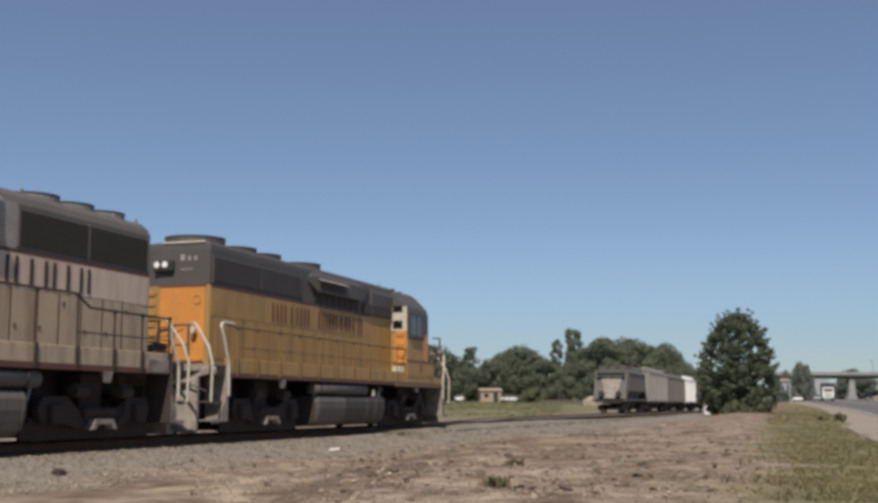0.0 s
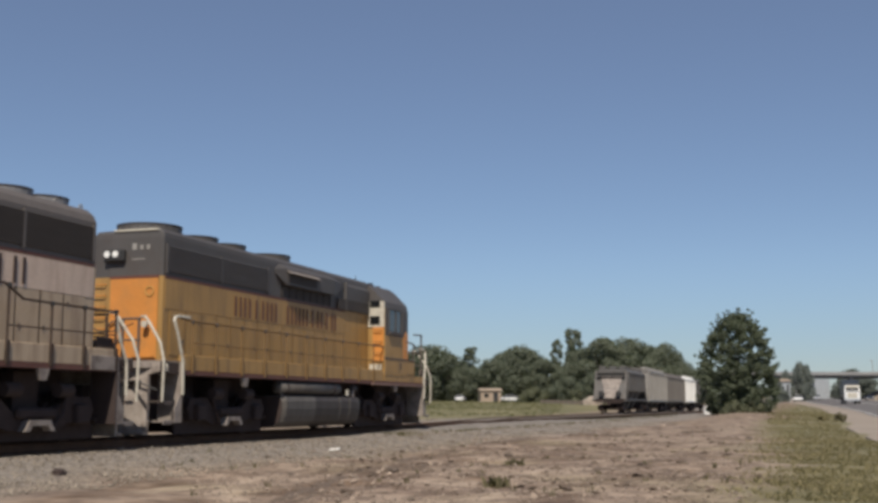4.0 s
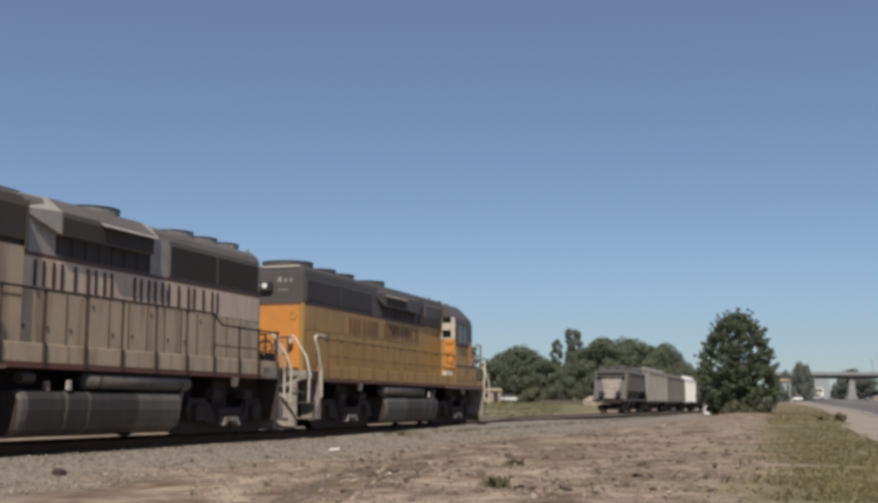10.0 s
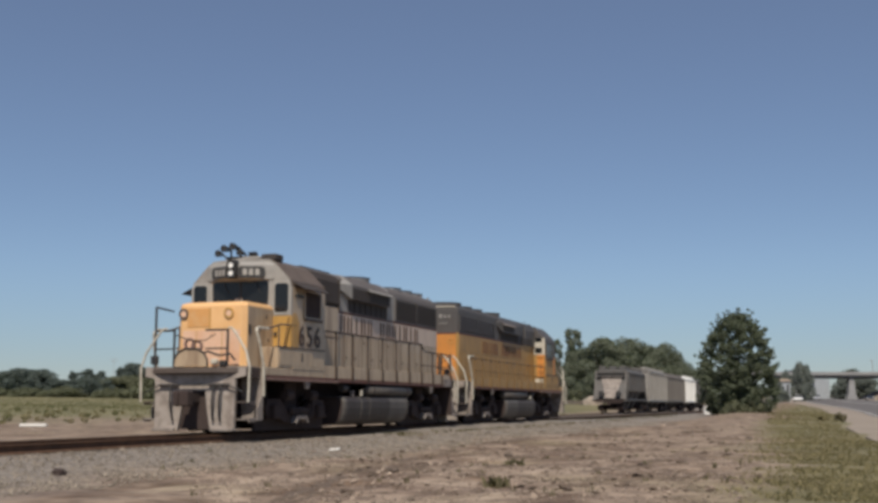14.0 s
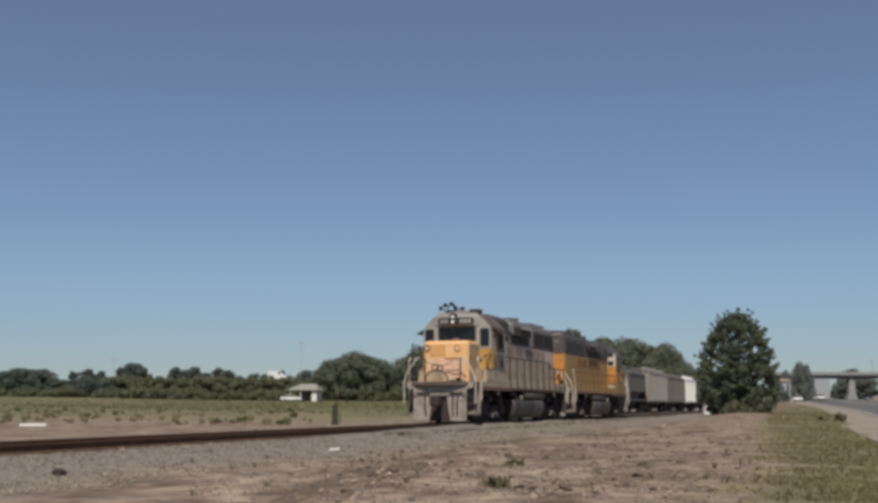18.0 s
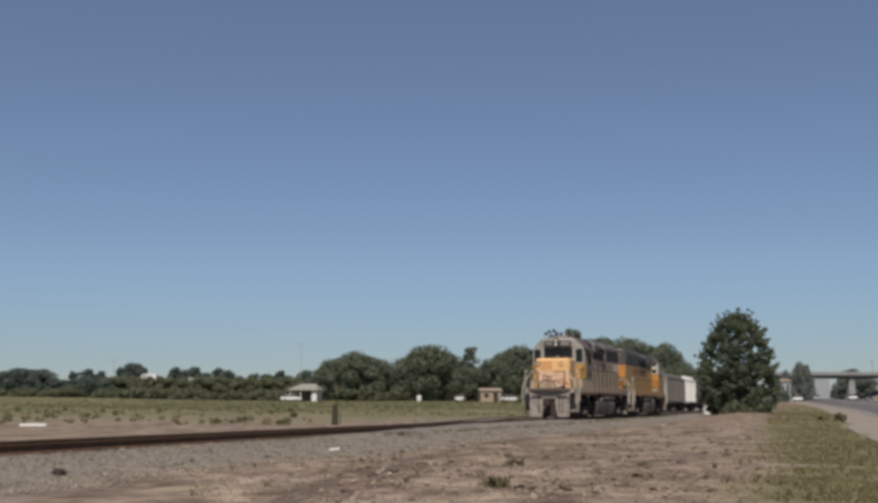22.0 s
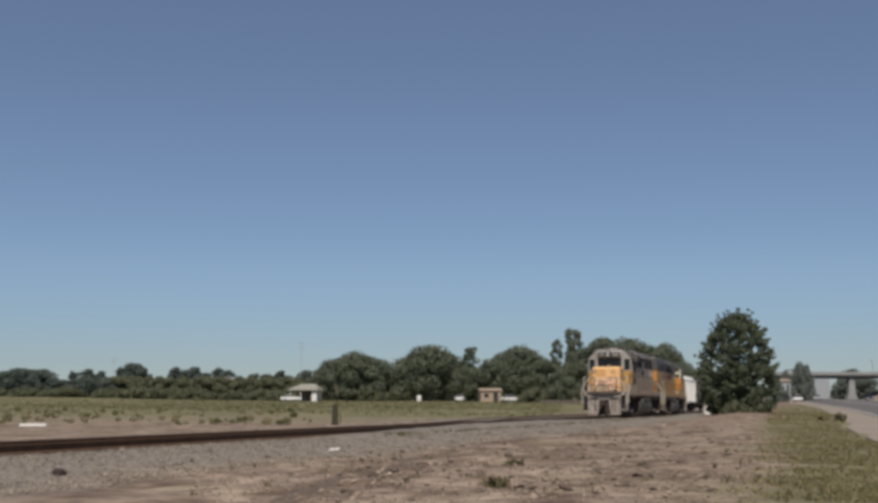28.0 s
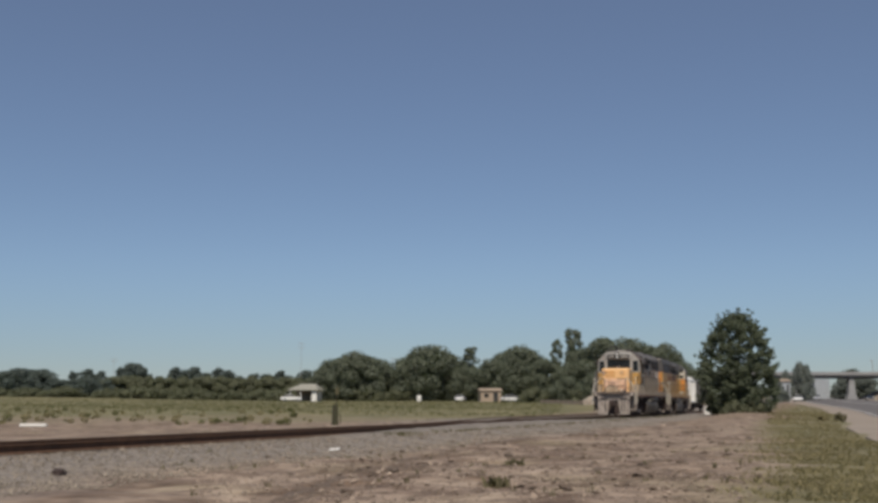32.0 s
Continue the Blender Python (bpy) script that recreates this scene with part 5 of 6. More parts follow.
def plant(key, x, y, size, turn, label, name="tree", group="", wide=1.0, sink=0.15):
    z = float(ground_z(x, y)) - sink
    t = thing(name, pose(x, y, z, 0, 0, turn), label, "tree", group)
    for n, me in zip(("trunk", "crown"), TREE_KINDS[key]):
        o = new(n, me)
        o.parent = t
        o.scale = (size * wide, size * wide, size)
    return t


round_shape = lambda u: math.sqrt(max(0.05, 1 - (2 * u - 0.9) ** 2 * 0.85))
cone_shape = lambda u: float(np.interp(u, (0, 0.12, 0.24, 0.34, 0.46, 0.54, 0.62, 0.70, 0.79, 0.84, 0.90, 1.0), (0.82, 1.00, 1.04, 1.08, 1.06, 0.92, 0.98, 0.80, 0.80, 0.64, 0.50, 0.10)))
tall_shape = lambda u: 0.55 + 0.45 * math.sin(u * 3.1)
tree_kind("big", 8, 2.92, 0.12, 7.6, cone_shape, 165, 0.18, 0.50, 27000, 0.115, "leaf", 0.20, 16, tips=200)
tree_kind("round", 11, 4.6, 0.7, 8.6, round_shape, 60, 0.9, 1.9, 10000, 0.25, "leaf_far", 0.28)
tree_kind("round2", 12, 5.0, 0.6, 8.2, round_shape, 54, 1.0, 2.0, 10000, 0.25, "leaf_far", 0.28)
# crowns whose leaf colours carry the distance haze
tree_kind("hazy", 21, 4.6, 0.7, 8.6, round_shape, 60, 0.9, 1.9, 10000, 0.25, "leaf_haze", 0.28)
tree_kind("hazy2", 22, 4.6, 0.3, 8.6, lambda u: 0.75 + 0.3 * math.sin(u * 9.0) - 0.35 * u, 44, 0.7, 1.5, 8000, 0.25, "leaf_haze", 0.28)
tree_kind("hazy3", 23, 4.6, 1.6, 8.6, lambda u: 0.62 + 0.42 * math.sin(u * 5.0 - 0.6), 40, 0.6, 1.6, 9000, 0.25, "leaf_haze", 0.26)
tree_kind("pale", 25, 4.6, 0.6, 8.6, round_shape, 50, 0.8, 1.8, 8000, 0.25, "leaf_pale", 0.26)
tree_kind("hedge", 24, 4.4, 0.2, 7.0, lambda u: 0.95 - 0.30 * u * u, 46, 0.8, 1.6, 9000, 0.25, "leaf_bush", 0.2)
tree_kind("olive", 13, 4.8, 1.0, 9.4, round_shape, 55, 0.9, 1.8, 10000, 0.24, "leaf_olive", 0.28)
tree_kind("gum", 14, 2.0, 6.5, 13.0, tall_shape, 16, 0.7, 1.3, 1500, 0.3, "leaf_olive", 0.22, 6)
tree_kind("bush", 15, 2.4, 0.2, 2.6, round_shape, 26, 0.5, 1.1, 2600, 0.19, "leaf_bush", 0.08, 4)


def at(px, depth):
    """The place at that depth on the bearing px, a count from 0 to 1568 across the view."""
    half = math.tan(radians(LENS) / 2)
    x = (px / 784.0 - 1) * half * depth * 1.009
    return x, depth


def plant_to(key, px, depth, top, turn, label, group="", wide=1.0, name="tree", sink=0.3):
    """A tree at that depth and bearing whose crown reaches the sight line top."""
    x, y = at(px, depth)
    z_top = EYE_Z + (724.45 - top) / 2067.4 * depth
    crown = TREE_KINDS[key][1]
    h = max(v.co.z for v in crown.vertices)
    size = (z_top - float(ground_z(x, y)) + sink) / h
    return plant(key, x, y, size, turn, label, name, group, wide, sink)


plant_to("big", 1311, 91.0, 551, 30, "leafy dark green tree by the line, branching to the ground", wide=1.0)
for px, top, turn in ((1334, 714, 10), (1300, 714, 80)):
    plant_to("bush", px, 88.5, top, turn, "low dark bush at the foot of the tree", name="bush", group="bushes under the tree")

FIELD_TREES = [(605, 285, "round2", 640, 1.0), (640, 262, "round", 627, 1.1), (672, 290, "round2", 640, 1.0), (690, 300, "round", 652, 0.8), (735, 290, "round", 632, 0.9), (765, 262, "round2", 616, 1.0),
       (800, 280, "round", 628, 0.9), (838, 300, "gum", 620, 1.0), (828, 262, "round2", 655, 1.0), (880, 255, "round2", 641, 1.0), (905, 300, "round2", 628, 0.9), (932, 262, "round", 616, 1.05),
       ]
LINE_TREES = [(972, 250, "olive", 640, 1.0), (990, 290, "gum", 606, 0.7), (1020, 285, "gum", 587, 0.9), (1012, 240, "olive", 645, 0.9), (1042, 245, "olive", 622, 0.9), (1078, 240, "olive", 601, 1.0),
       (1115, 250, "olive", 602, 1.0), (1150, 262, "olive", 614, 0.9), (1180, 270, "olive", 611, 0.7), (1200, 285, "round", 628, 0.6), (1060, 200, "round", 665, 0.9), (1010, 225, "round2", 672, 0.9),
       (1110, 215, "round2", 660, 0.9), (1160, 215, "round", 660, 0.9), (1215, 280, "round", 655, 1.0), (1245, 285, "round2", 656, 1.0), (950, 225, "bush", 690, 1.2), (1040, 205, "bush", 690, 1.2),
       (660, 258, "bush", 690, 1.6), (580, 275, "round", 655, 0.8), (710, 260, "bush", 695, 1.5), (850, 258, "bush", 690, 1.4)]
for i, (px, dep, key, top, wd) in enumerate(FIELD_TREES + LINE_TREES):
    plant_to(key, px, dep, top, i * 67, "dense green tree in hazed tones at the edge of the field", "trees along the field", wd)
# the belt of trees left of the house: crowns before the highway, then crowns beyond it over a flat hedge
NEAR_BELT = [(-14, 664), (18, 663), (43, 657), (67, 660), (86, 659), (106, 674), (124, 678), (145, 677), (167, 675), (187, 677), (206, 677)]
FAR_BELT = [(141, 663), (166, 659), (189, 663), (224, 656), (242, 648), (255, 650), (271, 668), (293, 672), (320, 656), (338, 661), (353, 655), (373, 666), (395, 657), (413, 661),
            (434, 672), (458, 667), (481, 668), (505, 662), (525, 671), (550, 661), (570, 664)]
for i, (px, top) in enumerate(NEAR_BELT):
    plant_to(("hazy", "hazy3")[i % 2], px, 296 - (i * 7) % 19, top, i * 41, "distant haze-tinted green tree beyond the field", "trees along the field", 1.25)
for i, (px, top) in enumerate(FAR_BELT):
    plant_to(("hazy2", "hazy", "hazy3")[i % 3], px, 344 + (i * 5) % 11, top, i * 41, "green tree blued by painted haze beyond the highway", "trees along the field", 0.85 if top < 665 else 1.1, sink=-1.5)
rnd_bush = random.Random(9)
for i in range(17):
    px = 216 + i * 21.6 + rnd_bush.uniform(-6, 6)
    plant_to("hedge", px, 284 + rnd_bush.uniform(-3, 5), rnd_bush.uniform(670, 677), i * 53, "sunlit olive hedge tree at the far edge of the field", "hedge along the field", rnd_bush.uniform(1.0, 1.3))
for i in range(26):
    px = -20 + i * 22.5 + rnd_bush.uniform(-9, 9)
    plant_to("bush", px, 276 - 0.02 * px + rnd_bush.uniform(-3, 4), rnd_bush.uniform(687, 700) + 0.006 * px, i * 53, "low green bush at the far edge of the field", "bushes along the field", rnd_bush.uniform(1.1, 2.0), "bush")
# trees by the overpass, paled by haze in the leaf colour
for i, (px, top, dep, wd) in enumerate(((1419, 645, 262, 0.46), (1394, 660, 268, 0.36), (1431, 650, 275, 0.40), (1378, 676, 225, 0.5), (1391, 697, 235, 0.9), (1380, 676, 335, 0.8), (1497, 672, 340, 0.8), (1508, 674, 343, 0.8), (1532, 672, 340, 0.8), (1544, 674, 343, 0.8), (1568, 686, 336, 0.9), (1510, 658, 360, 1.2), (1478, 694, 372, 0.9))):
    plant_to("pale", px, dep, top, i * 77, "haze-paled green tree near the overpass", "trees by the overpass", wd)


# ---- road and overpass ----
def road_z(y):
    return float(ground_z(road_x(y) + 6, y)) + 0.20


def strip(name, off0, off1, y0, y1, lift, mat, thick=0.3):
    """A paved strip beside the road line, from offset off0 to off1."""
    rings = []
    y = y0
    while y <= y1:
        z = road_z(y) - 0.08 + lift
        a, b = road_x(y) + off0, road_x(y) + off1
        rings.append([(a, y, z), (b, y, z), (b, y, z - thick), (a, y, z - thick)])
        y += 6.0
    return part(name, loft(rings), mat)


tagged(strip("road_shoulder", 0.0, 3.3, -60, 620, 0.025, "shoulder", 0.5), "pale gravel shoulder along the road", "road shoulder", kind="structure")
tagged(strip("road", 3.3, 20.0, -60, 620, 0.04, "asphalt", 0.5), "worn grey asphalt road", "road", kind="structure")
tagged(strip("road_shoulder", 20.0, 24.0, -60, 620, 0.025, "shoulder", 0.5), "pale gravel shoulder along the road", "road shoulder", kind="structure")
for off in (3.7, 12.1, 12.35, 19.7):
    tagged(strip("lane_line", off, off + 0.13, -60, 400, 0.046, "plaster", 0.02), "faded painted line on the asphalt", "lane line", kind="structure")

DECK_Y, DECK_Z = 322.0, 9.0


def overpass():
    o = thing("overpass", pose(0, 0, 0), "grey concrete highway overpass on tapered piers", "overpass", kind="structure")
    y0, y1, z = DECK_Y - 7, DECK_Y + 7, 2.4
    part("deck", box(60, 420, y0, y1, DECK_Z - 0.30, DECK_Z, bevel=0.1), "concrete", o)
    part("girder", box(60, 420, y0 + 0.5, y1 - 0.5, DECK_Z - 0.85, DECK_Z - 0.30), "bridge_shade", o)
    for a, b in ((y0 - 0.05, y0 + 0.25), (y1 - 0.25, y1 + 0.05)):
        part("parapet", box(60, 420, a, b, DECK_Z, DECK_Z + 0.72), "concrete", o)
    for x in (97.0, 112.0):
        part("pier", loft([[(x - 2.0, y0 + 1, z - 1.5), (x + 2.0, y0 + 1, z - 1.5), (x + 2.0, y0 + 3, z - 1.5), (x - 2.0, y0 + 3, z - 1.5)], [(x - 1.0, y0 + 1, z + 1.2), (x + 1.0, y0 + 1, z + 1.2), (x + 1.0, y0 + 3, z + 1.2), (x - 1.0, y0 + 3, z + 1.2)],
                           [(x - 0.6, y0 + 1, DECK_Z - 0.85), (x + 0.6, y0 + 1, DECK_Z - 0.85), (x + 0.6, y0 + 3, DECK_Z - 0.85), (x - 0.6, y0 + 3, DECK_Z - 0.85)]]), "concrete", o)
    part("slope_paving", prism_y([(115.6, 1.6), (138, 1.6), (138, DECK_Z - 0.85), (131, DECK_Z - 0.85)], y0 + 0.5, y1 - 0.5), "shoulder", o)
    return o


overpass()
# the highway goes on along an embankment
def deck_z(x):
    return DECK_Z + 0.0140 * (max(-300.0, min(60.0, x)) - 60)


xs = (-480, -300, 60, 72)
eb = part("embankment", loft([[(x, y, 1.0 if k else deck_z(x) - 0.12) for y, k in ((DECK_Y - 25, 1), (DECK_Y - 8, 0), (DECK_Y + 8, 0), (DECK_Y + 30, 1))] for x in xs]), "leaf_olive")
tagged(eb, "grassy highway embankment behind the trees", "embankment", kind="structure")
hw = part("highway", loft([[(x, y, deck_z(x) - q) for y, q in ((DECK_Y - 7, 0), (DECK_Y + 7, 0), (DECK_Y + 7, 0.12), (DECK_Y - 7, 0.12))] for x in xs[:3]]), "asphalt")
tagged(hw, "asphalt highway on the embankment", "road", kind="structure")
# pale bluish block seen below the overpass
wl = part("retaining_wall", box(113.4, 118.0, 352, 354, 1.5, 8.6, bevel=0.1), "pale_wall")
tagged(wl, "pale bluish block beyond the overpass", "wall", kind="structure")


# ---- vehicles ----
def wheels_for(v, xs, half, r, width):
    w = None
    for x in xs:
        for g in (1, -1):
            if w is None:
                w = part("wheel", drum((0, 0, 0), "y", r, width, n=16), "tyre", v)
                w.matrix_basis = pose(x, g * half, r)
                hub = part("hub", drum((0, 0, 0), "y", r * 0.55, width + 0.02, n=12), "car_silver", w)
            else:
                w2 = again(w, v, pose(x, g * half, r))
                again(hub, w2)


def car(m, label, mat, name="car"):
    """A sedan, front towards +x."""
    v = thing(name, m, label, "car")
    w = 0.86
    prof = [(-2.2, 0.35), (-2.25, 0.75), (-2.1, 0.92), (-1.2, 0.98), (1.0, 0.98), (2.0, 0.85), (2.22, 0.6), (2.2, 0.35)]
    part("body", prism_y(prof, -w, w), mat, v)
    part("cabin", loft([[(-1.75, -w + 0.04, 0.97), (1.0, -w + 0.04, 0.97), (1.0, w - 0.04, 0.97), (-1.75, w - 0.04, 0.97)],
                        [(-1.05, -w + 0.2, 1.40), (0.3, -w + 0.2, 1.40), (0.3, w - 0.2, 1.40), (-1.05, w - 0.2, 1.40)]]), "glass", v)
    part("roof", box(-1.1, 0.35, -w + 0.17, w - 0.17, 1.39, 1.44, bevel=0.02), mat, v)
    for g in (1, -1):
        part("headlight", box(2.14, 2.23, min(g * 0.5, g * 0.8), max(g * 0.5, g * 0.8), 0.58, 0.74), "lamp", v)
        part("tail_light", box(-2.27, -2.2, min(g * 0.5, g * 0.8), max(g * 0.5, g * 0.8), 0.68, 0.82), "red", v)
    part("bumper", box(2.18, 2.3, -0.8, 0.8, 0.36, 0.52), "dark", v)
    wheels_for(v, (-1.35, 1.4), 0.76, 0.32, 0.2)
    return v


def van(m, label, mat):
    """A tall panel van, front towards +x."""
    v = thing("van", m, label, "van")
    w = 0.98
    prof = [(-2.6, 0.4), (-2.62, 2.25), (-2.5, 2.4), (1.1, 2.4), (1.75, 1.45), (2.5, 1.2), (2.62, 0.8), (2.6, 0.4)]
    part("body", prism_y(prof, -w, w), mat, v)
    part("windshield", slab((1.16, -w + 0.12, 2.34), (1.16, w - 0.12, 2.34), (1.74, -w + 0.12, 1.50), 0.02), "glass", v)
    for g in (1, -1):
        part("side_window", box(0.35, 1.05, min(g * w, g * (w + 0.012)), max(g * w, g * (w + 0.012)), 1.55, 2.1), "glass", v)
        part("headlight", box(2.54, 2.63, min(g * 0.6, g * 0.88), max(g * 0.6, g * 0.88), 0.85, 1.05), "lamp", v)
        part("tail_light", box(-2.65, -2.58, min(g * 0.75, g * 0.92), max(g * 0.75, g * 0.92), 1.0, 1.4), "red", v)
    part("bumper", box(2.5, 2.7, -0.9, 0.9, 0.4, 0.6), "dark", v)
    wheels_for(v, (-1.6, 1.7), 0.85, 0.36, 0.22)
    return v


def lorry(m, label, cab_mat, box_mat, length=9.0, tall=3.5):
    """A cab-over lorry with a box body, front towards +x."""
    v = thing("lorry", m, label, "truck")
    f = length / 2
    part("chassis", box(-f, f - 0.4, -0.5, 0.5, 0.6, 0.95), "under", v)
    cab = part("cab", loft([[(f - 2.1, -1.2, 0.7), (f, -1.2, 0.7), (f, 1.2, 0.7), (f - 2.1, 1.2, 0.7)],
                            [(f - 2.1, -1.2, 1.9), (f, -1.2, 1.9), (f, 1.2, 1.9), (f - 2.1, 1.2, 1.9)],
                            [(f - 2.1, -1.1, 2.95), (f - 0.35, -1.1, 2.95), (f - 0.35, 1.1, 2.95), (f - 2.1, 1.1, 2.95)]]), cab_mat, v)
    part("windshield", slab((f + 0.01, -1.0, 1.95), (f + 0.01, 1.0, 1.95), (f - 0.28, -1.0, 2.75), 0.02), "glass", cab)
    part("grille", box(f - 0.02, f + 0.04, -0.72, 0.72, 0.9, 1.75), "white", cab)
    part("sun_visor", slab((f + 0.02, -1.0, 2.62), (f + 0.02, 1.0, 2.62), (f - 0.30, -1.0, 2.92), 0.03), "white", cab)
    part("bumper", box(f - 0.05, f + 0.12, -1.2, 1.2, 0.5, 0.8), "car_silver", cab)
    for g in (1, -1):
        part("headlight", box(f, f + 0.05, min(g * 0.78, g * 1.08), max(g * 0.78, g * 1.08), 1.0, 1.22), "lamp", cab)
        part("side_window", box(f - 1.5, f - 0.6, min(g * 1.13, g * 1.17), max(g * 1.13, g * 1.17), 2.0, 2.6), "glass", cab)
    part("cargo_box", box(-f, f - 2.3, -1.25, 1.25, 1.0, tall, bevel=0.03), box_mat, v)
    wheels_for(v, (-f + 1.4, -f + 2.6, f - 1.1), 1.05, 0.5, 0.3)
    return v


def road_pose(y, off, towards=True):
    dx = road_x(y + 1) - road_x(y - 1)
    a = math.degrees(math.atan2(2, dx)) + (180 if towards else 0)
    return pose(road_x(y) + off, y, road_z(y), 0, 0, a)


TRUCK = [(0.0, 262), (1.0, 242), (2.0, 229), (3.0, 220), (3.4, 214), (4.4, 176), (5.4, 118), (6.4, 66), (8.0, -20), (12.0, -55), (32.0, -56)]
# the cargo box is dark all over, its shaded side put into the paint
truck = lorry(road_pose(TRUCK[0][1], 9.0), "lorry with a white cab and shade-darkened body coming along the road", "car_white", "car_blue", 9.5, 3.9)
TRUCK2 = [(0.0, 440, 8.5), (6.0, 400, 8.5), (9.5, 315, 8.5), (13.0, 295, 8.5), (14.5, 290, 2.0), (16.5, 292, -22.0), (18.5, 296, -48.0), (32.0, 298, -52.0)]
pickup = lorry(road_pose(440, 8.5), "small white lorry turning off beneath the overpass", "car_white", "car_blue", 6.0, 2.7)
SEDAN = [(0.0, 460, 8.5), (12.0, 430, 8.5), (16.5, 285, 8.5), (19.0, 270, 9.0), (20.0, 262, 14.0), (23.0, 266, 15.0), (24.5, 290, 17.0), (28.0, 390, 17.0), (32.0, 470, 17.0)]
sedan = car(road_pose(460, 8.5), "white car on the road near the overpass", "car_white")
for px, dep, mat in ((1447, 286, "car_silver"), (1541, 276, "car_blue"), (1415, 240, "car_white")):
    x, y = at(px, dep)
    car(pose(x, y, float(ground_z(x, y)) + 0.05, 0, 0, 250), "dark parked car beside the road" if mat == "car_blue" else "pale parked car beside the road", mat, "parked_car")

# traffic on the highway: time, bearing; nearer lane goes right
FLOW = [("van", 3.3, [(0.0, 2860), (12.5, 1530), (13.5, 1413), (20.5, 470), (23.0, 123), (32.0, -1100)]),
        ("van", -3.3, [(0.0, -2150), (16.5, 270), (17.5, 421), (23.0, 1230), (25.0, 1500), (32.0, 2440)]),
        ("car", -3.3, [(0.0, -2390), (18.5, 125), (19.0, 190), (28.5, 1486), (29.0, 1545), (32.0, 1950)]),
        ("car", 3.3, [(0.0, 3300), (21.0, 469), (32.0, -1010)]),
        ("car", 3.3, [(0.0, 4190), (27.5, 472), (32.0, -130)]),
        ("car", 3.3, [(0.0, 2925), (11.0, 1502), (19.0, 470), (32.0, -1250)])]
flow_rows = []
for what, side, rows in FLOW:
    path = []
    ts = sorted({t for t, _ in rows} | {float(q) for q in range(0, 33, 2)})
    for t in ts:
        px = float(np.interp(t, [a for a, _ in rows], [b for _, b in rows]))
        yy = DECK_Y + side
        x = max(-470.0, min(410.0, (px - 784) / 2067.4 * yy * 0.9913))
        path.append((t, pose(x, yy, deck_z(x), 0, 0, 0 if side < 0 else 180)))
    ob = van(path[0][1], "white van passing on the raised highway", "car_white") if what == "van" else car(path[0][1], "pale car passing on the raised highway", "car_white")
    flow_rows.append((ob, path))


# ---- buildings beyond the field ----
def spot(px, depth):
    x, y = at(px, depth)
    return x, y, float(ground_z(x, y))


def carport_house():
    x, y, z = spot(550, 254)
    h = thing("house", pose(x, y, z, 0, 0, -6), "low white house with a pale hipped roof and open carport", "house")
    w = 3.3
    part("roof", loft([[(-w, -3, 2.35), (w, -3, 2.35), (w, 4, 2.35), (-w, 4, 2.35)], [(-w + 0.1, -2.9, 2.55), (w - 0.1, -2.9, 2.55), (w - 0.1, 3.9, 2.55), (-w + 0.1, 3.9, 2.55)],
                       [(-w + 2.4, 0, 3.75), (w - 1.2, 0, 3.75), (w - 1.2, 1, 3.75), (-w + 2.4, 1, 3.75)]]), "roof", h)
    part("back_wall", box(-w + 0.5, w - 0.4, 3.2, 3.4, -0.3, 2.35), "tan", h)
    part("front_wall", box(w - 1.5, w - 0.4, -2.4, -2.2, -0.3, 2.35), "plaster", h)
    part("side_wall", box(w - 0.6, w - 0.4, -2.2, 3.2, -0.3, 2.35), "plaster", h)
    for px in (-w + 0.4, -0.6):
        part("post", box(px - 0.08, px + 0.08, -2.6, -2.44, -0.3, 2.35), "plaster", h)
    x2, y2, z2 = spot(524, 251)
    car(pose(x2, y2, z2, 0, 0, 10), "white car parked by the house", "car_white", "parked_car")


carport_house()


def shed(px, depth, w, hgt, label, mat):
    x, y, z = spot(px, depth)
    s = thing("shed", pose(x, y, z, 0, 0, 5), label, "shed")
    part("walls", box(-w / 2, w / 2, -2, 2, -0.3, hgt), mat, s)
    part("roof", prism_x([(-2.3, hgt), (2.3, hgt), (2.3, hgt + 0.12), (0, hgt + 0.55), (-2.3, hgt + 0.12)], -w / 2 - 0.2, w / 2 + 0.2), "tan", s)
    part("door", box(w * 0.12, w * 0.34, -2.05, -1.98, -0.3, hgt * 0.85), "dark", s)
    part("window", box(-w * 0.32, -w * 0.12, -2.04, -1.98, hgt * 0.4, hgt * 0.75), "glass", s)


shed(873, 238, 4.2, 2.2, "small tan shed with a dark doorway under the trees", "tan")
shed(1387, 258, 2.2, 4.3, "narrow pale outbuilding among trees by the road", "pale_wall")
for px, dep, mat, turn in ((822, 240, "car_white", 82), (912, 236, "car_white", 30), (940, 238, "car_blue", 8)):
    x, y, z = spot(px, dep)
    car(pose(x, y, z, 0, 0, turn), "parked car in the shade below the trees", mat, "parked_car")
x, y, z = spot(749, 246)
tk = thing("water_tank", pose(x, y, z), "round white water tank below the trees", "tank")
part("shell", loft([[(r * math.cos(a), r * math.sin(a), q) for a in (2 * math.pi * i / 16 for i in range(16))] for q, r in ((0.1, 0.50), (1.0, 0.50), (1.2, 0.38), (1.28, 0.12))]), "plaster", tk)
part("hatch", drum((0, 0, 1.32), "z", 0.13, 0.10, n=10), "dust", tk)
x, y, z = spot(1054, 178)
hp = thing("soil_heap", pose(x, y, z), "heap of pale soil at the end of the field", "heap")
bm = bmesh.new()
bmesh.ops.create_icosphere(bm, subdivisions=3, radius=1.0)
rnd_heap = random.Random(4)
for v in bm.verts:
    k = 1 + rnd_heap.uniform(-0.07, 0.07)
    v.co = Vector((v.co.x * 1.7 * k, v.co.y * 1.3 * k, max(-0.2, v.co.z * 1.35 * k)))
